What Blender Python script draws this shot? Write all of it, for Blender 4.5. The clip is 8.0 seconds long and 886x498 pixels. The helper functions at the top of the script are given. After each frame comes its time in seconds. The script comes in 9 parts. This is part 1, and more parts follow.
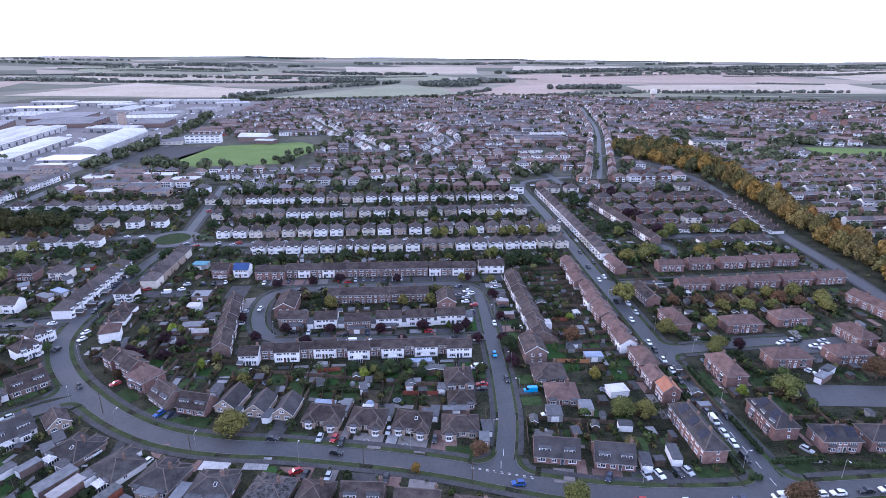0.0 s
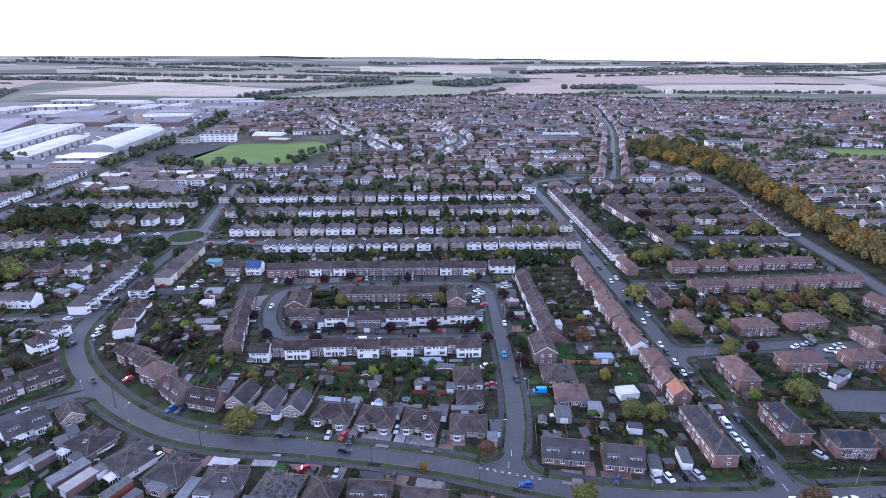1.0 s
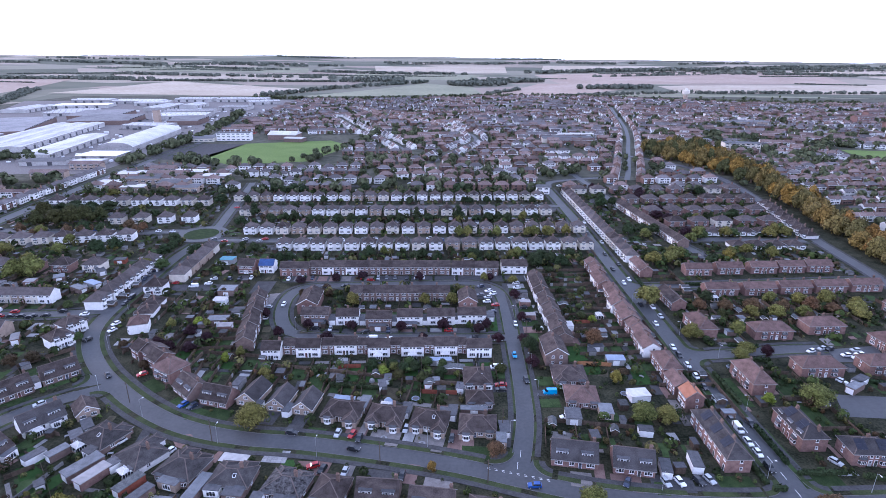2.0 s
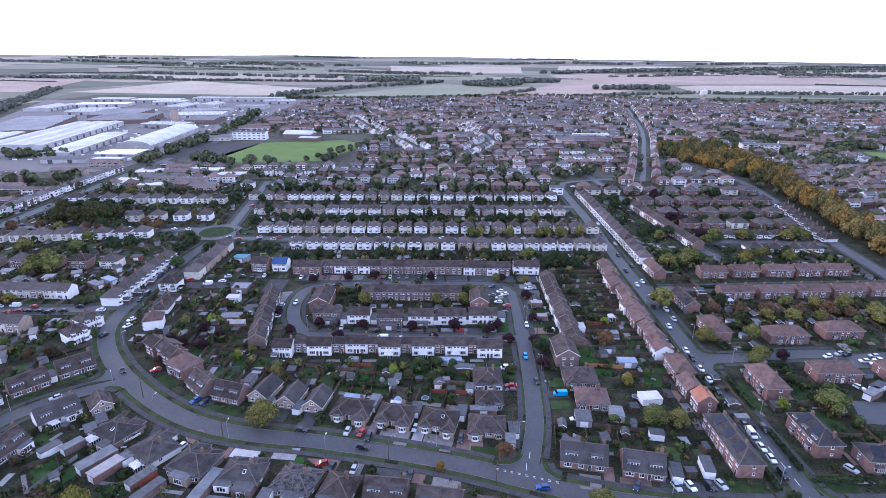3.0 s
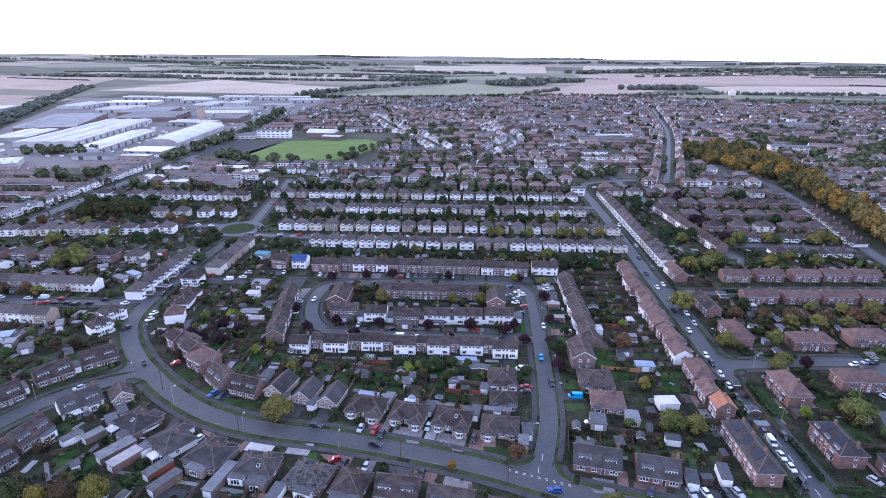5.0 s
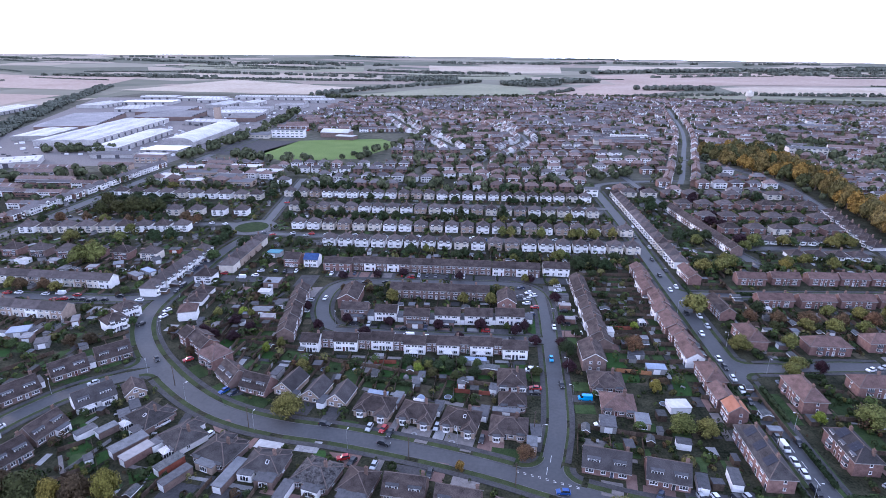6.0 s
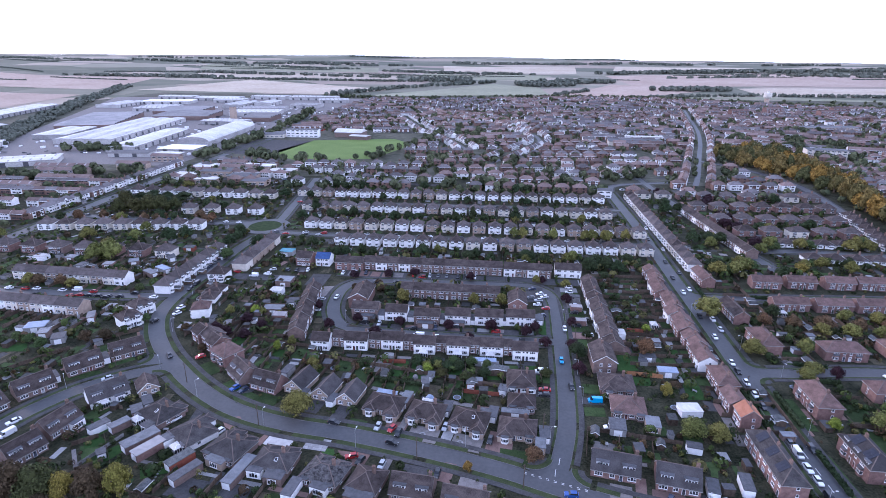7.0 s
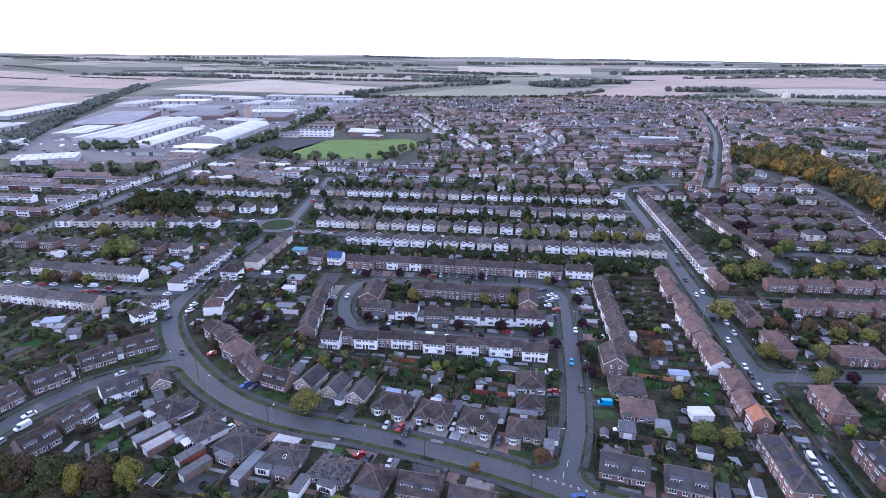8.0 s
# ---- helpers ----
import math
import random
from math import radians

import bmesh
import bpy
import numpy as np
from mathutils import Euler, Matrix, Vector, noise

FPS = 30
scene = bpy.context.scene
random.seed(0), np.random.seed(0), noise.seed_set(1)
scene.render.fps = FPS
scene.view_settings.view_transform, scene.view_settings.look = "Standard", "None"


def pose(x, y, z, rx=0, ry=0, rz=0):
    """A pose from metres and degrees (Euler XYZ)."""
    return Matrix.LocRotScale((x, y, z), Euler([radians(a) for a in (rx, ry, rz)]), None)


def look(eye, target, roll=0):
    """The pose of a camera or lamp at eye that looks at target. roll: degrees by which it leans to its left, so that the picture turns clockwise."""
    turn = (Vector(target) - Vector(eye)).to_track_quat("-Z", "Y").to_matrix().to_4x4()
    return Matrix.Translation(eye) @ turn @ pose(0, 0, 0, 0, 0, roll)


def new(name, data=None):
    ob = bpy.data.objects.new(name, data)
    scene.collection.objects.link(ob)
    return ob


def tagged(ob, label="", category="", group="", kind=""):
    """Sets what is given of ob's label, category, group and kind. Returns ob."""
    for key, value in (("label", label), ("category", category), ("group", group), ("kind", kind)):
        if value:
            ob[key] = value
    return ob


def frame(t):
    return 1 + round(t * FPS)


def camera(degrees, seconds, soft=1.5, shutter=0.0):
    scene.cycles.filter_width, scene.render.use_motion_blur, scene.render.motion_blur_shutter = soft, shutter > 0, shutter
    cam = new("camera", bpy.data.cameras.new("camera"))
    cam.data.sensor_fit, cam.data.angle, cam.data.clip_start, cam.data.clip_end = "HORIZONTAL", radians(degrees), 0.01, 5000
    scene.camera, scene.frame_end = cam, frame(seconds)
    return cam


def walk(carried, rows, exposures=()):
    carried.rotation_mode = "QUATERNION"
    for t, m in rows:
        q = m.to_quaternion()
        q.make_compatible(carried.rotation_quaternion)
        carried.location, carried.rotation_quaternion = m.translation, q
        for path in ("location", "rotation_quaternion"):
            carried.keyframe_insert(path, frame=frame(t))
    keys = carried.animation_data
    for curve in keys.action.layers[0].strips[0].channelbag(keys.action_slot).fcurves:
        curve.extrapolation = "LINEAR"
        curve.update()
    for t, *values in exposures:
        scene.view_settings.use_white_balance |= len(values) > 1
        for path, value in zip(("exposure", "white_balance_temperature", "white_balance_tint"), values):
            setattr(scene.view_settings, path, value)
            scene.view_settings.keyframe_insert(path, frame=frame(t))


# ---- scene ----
cam = camera(76.6, 8.0, soft=0.7)
PATH = [
    (0, (-3.81, -0.16, 115.27), (2.74, 94.06, 82.42), 0.15),
    (0.5, (-3.34, -0.15, 115.22), (2.04, 94.11, 82.28), 0.16),
    (1, (-2.86, -0.15, 115.18), (1.44, 94.18, 82.27), 0.18),
    (1.5, (-2.38, -0.13, 115.13), (0.81, 94.23, 82.19), 0.19),
    (3, (-0.94, -0.07, 115.00), (-1.52, 94.34, 82.05), 0.24),
    (3.5, (-0.45, -0.04, 114.95), (-1.82, 94.35, 81.95), 0.25),
    (4, (0.04, -0.00, 114.91), (-2.33, 94.35, 81.85), 0.26),
    (5.5, (1.51, 0.14, 114.77), (-4.04, 94.37, 81.77), 0.31),
    (6, (2.00, 0.19, 114.72), (-4.76, 94.35, 81.72), 0.32),
    (6.5, (2.50, 0.25, 114.68), (-5.37, 94.32, 81.68), 0.34),
    (7, (2.99, 0.32, 114.63), (-6.10, 94.29, 81.68), 0.35),
    (7.5, (3.49, 0.39, 114.59), (-6.82, 94.25, 81.69), 0.37),
    (8, (3.99, 0.46, 114.54), (-7.38, 94.19, 81.59), 0.38),
]
walk(cam, [(t, look(eye, target, roll)) for t, eye, target, roll in PATH], [(0.0, 0.66, 5300, 20)])

# ---- world, sun, exposure ----
world = bpy.data.worlds.new("evening_sky")
scene.world = world
world.use_nodes = True
wn, wl = world.node_tree.nodes, world.node_tree.links
wn.clear()
SUN_AZ, SUN_EL = -62.0, 9.0            # degrees from +y towards +x, and above the horizon
sky = wn.new("ShaderNodeTexSky")
sky.sky_type = 'NISHITA'
sky.sun_disc = False
sky.sun_elevation = radians(SUN_EL)
sky.sun_rotation = radians(SUN_AZ)
sky.air_density, sky.dust_density, sky.ozone_density = 1.0, 2.0, 1.0
# thin high cloud whitens the whole sky: pale and bright low down, bluer and dimmer overhead
aim = wn.new("ShaderNodeTexCoord")
split = wn.new("ShaderNodeSeparateXYZ")
height = wn.new("ShaderNodeMath")
height.operation = 'POWER'
height.use_clamp = True
height.inputs[1].default_value = 0.5
cloud = wn.new("ShaderNodeMix")
cloud.data_type = 'RGBA'
cloud.inputs[6].default_value = (26.2, 26.4, 30.2, 1)
cloud.inputs[7].default_value = (5.8, 6.8, 9.3, 1)
veil = wn.new("ShaderNodeMix")
veil.data_type = 'RGBA'
veil.inputs[0].default_value = 0.86
sky_bg, sky_out = wn.new("ShaderNodeBackground"), wn.new("ShaderNodeOutputWorld")
sky_bg.inputs[1].default_value = 0.1
wl.new(aim.outputs["Generated"], split.inputs[0])
wl.new(split.outputs[2], height.inputs[0])
wl.new(height.outputs[0], cloud.inputs[0])
wl.new(sky.outputs[0], veil.inputs[6])
wl.new(cloud.outputs[2], veil.inputs[7])
wl.new(veil.outputs[2], sky_bg.inputs[0])
wl.new(sky_bg.outputs[0], sky_out.inputs[0])

sun = new("sun", bpy.data.lights.new("sun", 'SUN'))
sun.data.energy, sun.data.angle, sun.data.color = 1.15, radians(16), (1.0, 0.74, 0.6)
az, el = radians(SUN_AZ), radians(SUN_EL + 5)
sun.matrix_world = look((0, 0, 300), (-math.sin(az) * math.cos(el) * 100, -math.cos(az) * math.cos(el) * 100, 300 - math.sin(el) * 100))

# ---- materials ----
def nodes_of(name):
    m = bpy.data.materials.new(name)
    m.use_nodes = True
    nt = m.node_tree
    return m, nt, nt.nodes["Principled BSDF"]


def surface(name, dark, light, scale=0.6, fine=6.0, rough=0.9, bump=0.15, vary=0.0, source="object", metal=0.0, stretch=(1, 1, 1)):
    """Two tones mixed by coarse and fine noise in world metres; vary: brightness change from piece to piece."""
    m, nt, bsdf = nodes_of(name)
    n, l = nt.nodes, nt.links
    geo = n.new("ShaderNodeNewGeometry")
    mp = n.new("ShaderNodeVectorMath")
    mp.operation = 'MULTIPLY'
    mp.inputs[1].default_value = stretch
    l.new(geo.outputs["Position"], mp.inputs[0])
    a, b = n.new("ShaderNodeTexNoise"), n.new("ShaderNodeTexNoise")
    a.inputs["Scale"].default_value, b.inputs["Scale"].default_value = scale, fine
    a.inputs["Detail"].default_value = b.inputs["Detail"].default_value = 4
    for t in (a, b):
        l.new(mp.outputs[0], t.inputs["Vector"])
    mean = n.new("ShaderNodeMath")
    mean.operation = 'ADD'
    l.new(a.outputs[0], mean.inputs[0])
    l.new(b.outputs[0], mean.inputs[1])
    span = n.new("ShaderNodeMapRange")
    span.inputs[1].default_value, span.inputs[2].default_value = 0.72, 1.28
    l.new(mean.outputs[0], span.inputs[0])
    mix = n.new("ShaderNodeMix")
    mix.data_type = 'RGBA'
    mix.inputs[6].default_value, mix.inputs[7].default_value = (*dark, 1), (*light, 1)
    l.new(span.outputs[0], mix.inputs[0])
    out = mix.outputs[2]
    if vary:
        rnd = n.new("ShaderNodeObjectInfo").outputs["Random"] if source == "object" else geo.outputs["Random Per Island"]
        k = n.new("ShaderNodeMapRange")
        k.inputs[3].default_value, k.inputs[4].default_value = 1 - vary, 1 + vary
        l.new(rnd, k.inputs[0])
        sc = n.new("ShaderNodeVectorMath")
        sc.operation = 'SCALE'
        l.new(out, sc.inputs[0])
        l.new(k.outputs[0], sc.inputs["Scale"])
        out = sc.outputs[0]
    l.new(out, bsdf.inputs["Base Color"])
    bsdf.inputs["Roughness"].default_value = rough
    bsdf.inputs["Metallic"].default_value = metal
    bsdf.inputs["Specular IOR Level"].default_value = 0.3 if rough < 0.8 else 0.07
    if bump:
        bp = n.new("ShaderNodeBump")
        bp.inputs["Strength"].default_value = bump
        bp.inputs["Distance"].default_value = 0.08
        l.new(b.outputs[0], bp.inputs["Height"])
        l.new(bp.outputs[0], bsdf.inputs["Normal"])
    return m


def tinted(name, rough, spread, metal=0.0, source="island", coat=0.0):
    """Takes the object's own colour, varied from leaf to leaf or by fine noise."""
    m, nt, bsdf = nodes_of(name)
    n, l = nt.nodes, nt.links
    info = n.new("ShaderNodeObjectInfo")
    geo = n.new("ShaderNodeNewGeometry")
    k = n.new("ShaderNodeMapRange")
    k.inputs[3].default_value, k.inputs[4].default_value = 1 - spread, 1 + spread
    l.new(geo.outputs["Random Per Island"], k.inputs[0])
    sc = n.new("ShaderNodeVectorMath")
    sc.operation = 'SCALE'
    l.new(info.outputs["Color"], sc.inputs[0])
    l.new(k.outputs[0], sc.inputs["Scale"])
    l.new(sc.outputs[0], bsdf.inputs["Base Color"])
    bsdf.inputs["Roughness"].default_value = rough
    bsdf.inputs["Metallic"].default_value = metal
    bsdf.inputs["Coat Weight"].default_value = coat
    bsdf.inputs["Specular IOR Level"].default_value = 0.3 if rough < 0.7 else 0.07
    return m


BRICK_RED = surface("brick_red", (0.13, 0.08, 0.07), (0.25, 0.158, 0.138), 0.8, 9, vary=0.15)
BRICK_BROWN = surface("brick_brown", (0.12, 0.086, 0.076), (0.21, 0.155, 0.136), 0.8, 9, vary=0.15)
BRICK_BUFF = surface("brick_buff", (0.26, 0.20, 0.16), (0.40, 0.32, 0.26), 0.8, 9, vary=0.12)
WHITE = surface("white_render", (0.70, 0.69, 0.68), (0.86, 0.85, 0.84), 0.5, 3, vary=0.08, bump=0.05)
CREAM = surface("cream_render", (0.50, 0.46, 0.40), (0.68, 0.63, 0.55), 0.5, 3, vary=0.1, bump=0.05)
ROOF_BROWN = surface("brown_roof_tiles", (0.02772, 0.02218, 0.02051), (0.09354, 0.07481, 0.06886), 0.38, 4.5, vary=0.22, bump=0.5, stretch=(1, 1, 2.2))
ROOF_GREY = surface("grey_roof_tiles", (0.02735, 0.02486, 0.02486), (0.08543, 0.07777, 0.07624), 0.38, 4.5, vary=0.22, bump=0.5, stretch=(1, 1, 2.2))
ROOF_RED = surface("red_roof_tiles", (0.074, 0.05, 0.044), (0.178, 0.116, 0.102), 0.38, 4.5, vary=0.18, bump=0.5, stretch=(1, 1, 2.2))
ROOF_PALE = surface("pale_roof_tiles", (0.062, 0.052, 0.05), (0.128, 0.108, 0.103), 0.4, 5, vary=0.25, bump=0.5, stretch=(1, 1, 2.2))
ROOF_LICHEN = surface("lichened_roof_tiles", (0.014, 0.0125, 0.013), (0.125, 0.118, 0.116), 0.8, 2.2, vary=0.1, bump=0.5)
ROOF_SLATE = surface("dark_slate", (0.036, 0.033, 0.033), (0.078, 0.071, 0.072), 0.38, 4.5, vary=0.2, bump=0.4, rough=0.85)
RIDGE = surface("ridge_tiles", (0.09, 0.07125, 0.06375), (0.16, 0.128, 0.116), 1.5, 9)
LEADFLAT = surface("felt_flat_roof", (0.046, 0.047, 0.052), (0.1, 0.101, 0.11), 0.8, 5, vary=0.25, rough=0.75)
PALE_SHEET = surface("pale_sheet_roof", (0.36, 0.35, 0.34), (0.57, 0.555, 0.54), 0.06, 0.7, vary=0.16, rough=0.6, bump=0.03)
FASCIA = surface("white_plastic", (0.68, 0.68, 0.69), (0.82, 0.82, 0.83), 1, 8, rough=0.5, bump=0)
GLASS = surface("window_glass", (0.015, 0.017, 0.02), (0.05, 0.055, 0.065), 0.35, 1.4, rough=0.08, bump=0)
GUTTER = surface("grey_eaves_board", (0.2, 0.19, 0.185), (0.34, 0.33, 0.325), 1, 6, rough=0.85, bump=0)
DOOR = tinted("door_paint", 0.5, 0.05)
CHIMNEY = surface("chimney_brick", (0.10, 0.07, 0.06), (0.20, 0.14, 0.115), 1.5, 9, vary=0.2)
POT = surface("clay_pot", (0.17, 0.10, 0.075), (0.28, 0.18, 0.14), 3, 12)
ASPHALT = surface("asphalt", (0.049, 0.05, 0.0535), (0.071, 0.072, 0.076), 0.1, 0.9, rough=0.6, bump=0.02)
PAVING = surface("pavement", (0.048, 0.047, 0.048), (0.084, 0.081, 0.082), 0.3, 1.6, rough=0.9)
KERB = surface("kerb_stone", (0.0984, 0.09532, 0.09345), (0.1706, 0.164, 0.1607), 0.5, 4)
CONCRETE = surface("pale_concrete", (0.189, 0.1845, 0.1845), (0.306, 0.3015, 0.3015), 0.4, 3, vary=0.15)
BLOCKPAVE = surface("block_paving", (0.136, 0.088, 0.076), (0.216, 0.144, 0.124), 0.5, 6, vary=0.2)
GRAVEL = surface("gravel", (0.1224, 0.1116, 0.108), (0.216, 0.198, 0.1872), 0.7, 8, vary=0.25)
LAWN = surface("lawn", (0.02, 0.036, 0.013), (0.052, 0.076, 0.029), 0.35, 4, vary=0.3)
VERGE = surface("verge_grass", (0.02907, 0.03978, 0.01836), (0.0612, 0.07497, 0.03366), 0.25, 3)
SOIL = surface("garden_soil", (0.036, 0.0304, 0.0224), (0.088, 0.076, 0.048), 0.5, 4, vary=0.25)
GROUND = surface("garden_ground", (0.008, 0.011, 0.006), (0.06, 0.058, 0.036), 0.16, 1.3, vary=0, bump=0.6)
TIMBER = surface("weathered_timber", (0.06075, 0.04388, 0.03375), (0.1454, 0.1109, 0.08415), 1, 8, vary=0.35)
NEW_TIMBER = surface("orange_timber", (0.28, 0.13, 0.06), (0.40, 0.21, 0.11), 1, 8, vary=0.15)
SHEDFELT = surface("shed_felt", (0.05, 0.055, 0.055), (0.13, 0.13, 0.13), 1, 5, vary=0.4)
METAL = surface("galvanised_steel", (0.35, 0.36, 0.37), (0.50, 0.51, 0.52), 1, 6, rough=0.45, metal=0.6, bump=0)
DARKMETAL = surface("dark_steel", (0.05, 0.05, 0.055), (0.09, 0.09, 0.1), 1, 6, rough=0.6, bump=0)
PAINT = tinted("car_paint", 0.28, 0.02, metal=0.1, coat=0.6)
CARGLASS = surface("car_glass", (0.012, 0.014, 0.018), (0.03, 0.034, 0.04), 1, 5, rough=0.05, bump=0)
TYRE = surface("tyre_rubber", (0.012, 0.012, 0.012), (0.03, 0.03, 0.03), 3, 12)
LAMPGLASS = surface("lamp_lens", (0.55, 0.55, 0.56), (0.75, 0.75, 0.76), 2, 9, rough=0.2, bump=0)
REDLENS = surface("red_lens", (0.30, 0.015, 0.012), (0.42, 0.03, 0.02), 2, 9, rough=0.25, bump=0)
LEAF = tinted("leaves", 0.75, 0.55)
BARK = surface("bark", (0.06, 0.045, 0.035), (0.12, 0.095, 0.075), 2, 9)
SOLAR = surface("solar_panel", (0.0072, 0.0084, 0.018), (0.021, 0.0228, 0.036), 1, 5, rough=0.35, bump=0)
ROADPAINT = surface("road_paint", (0.5, 0.5, 0.5), (0.72, 0.72, 0.7), 1.5, 8, rough=0.7)
# ground of the far town, its base colour lifted to stand for haze
HAZEGROUND = surface("hazed_ground", (0.04, 0.043, 0.03), (0.115, 0.11, 0.082), 0.02, 0.14, vary=0, bump=0)
STRAW = surface("stubble_field", (0.34, 0.28, 0.21), (0.46, 0.39, 0.31), 0.006, 0.08, vary=0.06, bump=0)
PINKSTRAW = surface("ploughed_field", (0.29, 0.215, 0.17), (0.40, 0.315, 0.255), 0.006, 0.08, vary=0.06, bump=0)
GREENFIELD = surface("green_field", (0.19, 0.19, 0.125), (0.285, 0.28, 0.195), 0.006, 0.08, vary=0.12, bump=0)
PITCH = surface("playing_field_grass", (0.10, 0.15, 0.04), (0.15, 0.205, 0.062), 0.03, 0.5, vary=0, bump=0)
FARWALL_A = surface("far_white_wall", (0.58, 0.57, 0.56), (0.82, 0.81, 0.8), 0.1, 1, vary=0.15, source="island", bump=0)
FARWALL_B = surface("far_brick_wall", (0.1275, 0.07875, 0.06375), (0.232, 0.152, 0.124), 0.1, 1, vary=0.25, source="island", bump=0)
# both far roofs paler than near tiles, aerial haze put into the colour
HAZEROOF_A = surface("hazed_brown_roof", (0.115, 0.085, 0.076), (0.225, 0.165, 0.148), 0.1, 1, vary=0.3, source="island", bump=0)
HAZEROOF_B = surface("hazed_grey_roof", (0.095, 0.085, 0.085), (0.17, 0.155, 0.155), 0.1, 1, vary=0.3, source="island", bump=0)
GREYSHEET = surface("grey_corrugated_sheet", (0.088, 0.093, 0.102), (0.18, 0.19, 0.207), 0.6, 5, vary=0.3, rough=0.6, bump=0.05)
ROOF_ORANGE = surface("orange_roof_tiles", (0.25, 0.105, 0.062), (0.38, 0.18, 0.115), 0.5, 7, bump=0.5)
# sky mirrored by a solar roof, put in as a blue base colour
ROOF_SKYTINT = surface("sky_tinted_solar_tiles", (0.018, 0.04, 0.12), (0.04, 0.085, 0.22), 0.8, 3, rough=0.35, bump=0.05)
# distance haze over the woods is mixed into this paler leaf colour
HAZEWOOD = surface("hazed_woodland", (0.084, 0.096, 0.0744), (0.15, 0.156, 0.126), 0.004, 0.03, vary=0.25, source="island", bump=0)
# pale base tones carry the distance haze; the cells below give real crops
HAZELAND = surface("hazed_farmland", (0.13, 0.125, 0.095), (0.26, 0.235, 0.19), 0.0016, 0.012, bump=0)
nt = HAZELAND.node_tree
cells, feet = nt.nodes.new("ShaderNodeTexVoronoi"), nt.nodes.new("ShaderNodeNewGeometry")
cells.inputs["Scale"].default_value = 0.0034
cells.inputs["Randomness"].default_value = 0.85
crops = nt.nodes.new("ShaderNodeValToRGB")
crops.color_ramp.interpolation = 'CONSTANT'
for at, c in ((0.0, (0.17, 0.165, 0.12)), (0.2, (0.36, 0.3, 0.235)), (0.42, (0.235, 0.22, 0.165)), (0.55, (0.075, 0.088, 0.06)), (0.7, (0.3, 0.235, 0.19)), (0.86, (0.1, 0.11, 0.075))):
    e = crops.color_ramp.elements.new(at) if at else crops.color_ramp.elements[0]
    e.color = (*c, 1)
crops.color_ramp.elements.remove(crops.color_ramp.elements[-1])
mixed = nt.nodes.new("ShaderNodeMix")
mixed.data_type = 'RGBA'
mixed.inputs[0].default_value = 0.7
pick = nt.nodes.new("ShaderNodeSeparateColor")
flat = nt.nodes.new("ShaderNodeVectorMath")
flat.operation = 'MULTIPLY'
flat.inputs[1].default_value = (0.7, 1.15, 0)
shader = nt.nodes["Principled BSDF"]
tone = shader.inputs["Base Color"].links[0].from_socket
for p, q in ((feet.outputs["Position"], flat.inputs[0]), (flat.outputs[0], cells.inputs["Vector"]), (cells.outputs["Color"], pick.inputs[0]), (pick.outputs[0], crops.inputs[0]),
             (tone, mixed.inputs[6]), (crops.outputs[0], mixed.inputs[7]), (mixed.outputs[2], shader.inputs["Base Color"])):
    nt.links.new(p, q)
FARLEAF = surface("far_foliage", (0.04025, 0.0506, 0.0276), (0.1063, 0.115, 0.0625), 0.02, 0.2, vary=0.45, source="island", bump=0)
BUSH_A = surface("dark_green_bush", (0.0144, 0.0216, 0.0088), (0.0425, 0.05525, 0.0221), 0.3, 2, vary=0.4, source="island", bump=0)
BUSH_B = surface("green_bush", (0.02975, 0.0442, 0.0136), (0.0765, 0.099, 0.0306), 0.3, 2, vary=0.4, source="island", bump=0)
BUSH_C = surface("olive_bush", (0.06, 0.058, 0.022), (0.13, 0.12, 0.045), 0.3, 2, vary=0.4, source="island", bump=0)
BUSH_D = surface("brown_bush", (0.034, 0.0238, 0.0153), (0.081, 0.0558, 0.0324), 0.3, 2, vary=0.4, source="island", bump=0)
SHEETWALL = surface("warehouse_cladding", (0.26, 0.25, 0.245), (0.46, 0.445, 0.43), 0.05, 0.6, vary=0.2, bump=0)
BLUESHEET = surface("pale_blue_sheet_roof", (0.17, 0.21, 0.28), (0.27, 0.32, 0.41), 0.4, 4, vary=0.1, rough=0.6, bump=0.05)
TARP = surface("cyan_tarpaulin", (0.015, 0.13, 0.18), (0.035, 0.21, 0.27), 0.5, 3, rough=0.5)
REDWOOD = surface("red_stained_timber", (0.16, 0.05, 0.035), (0.26, 0.09, 0.06), 1, 8, vary=0.2)
BRIGHTLAWN = surface("fresh_lawn", (0.022, 0.05, 0.014), (0.042, 0.085, 0.024), 0.35, 4, vary=0.1)
SAWTOOTH = surface("grey_sheet_roof", (0.2, 0.19, 0.19), (0.33, 0.31, 0.3), 0.05, 0.6, vary=0.2, bump=0)


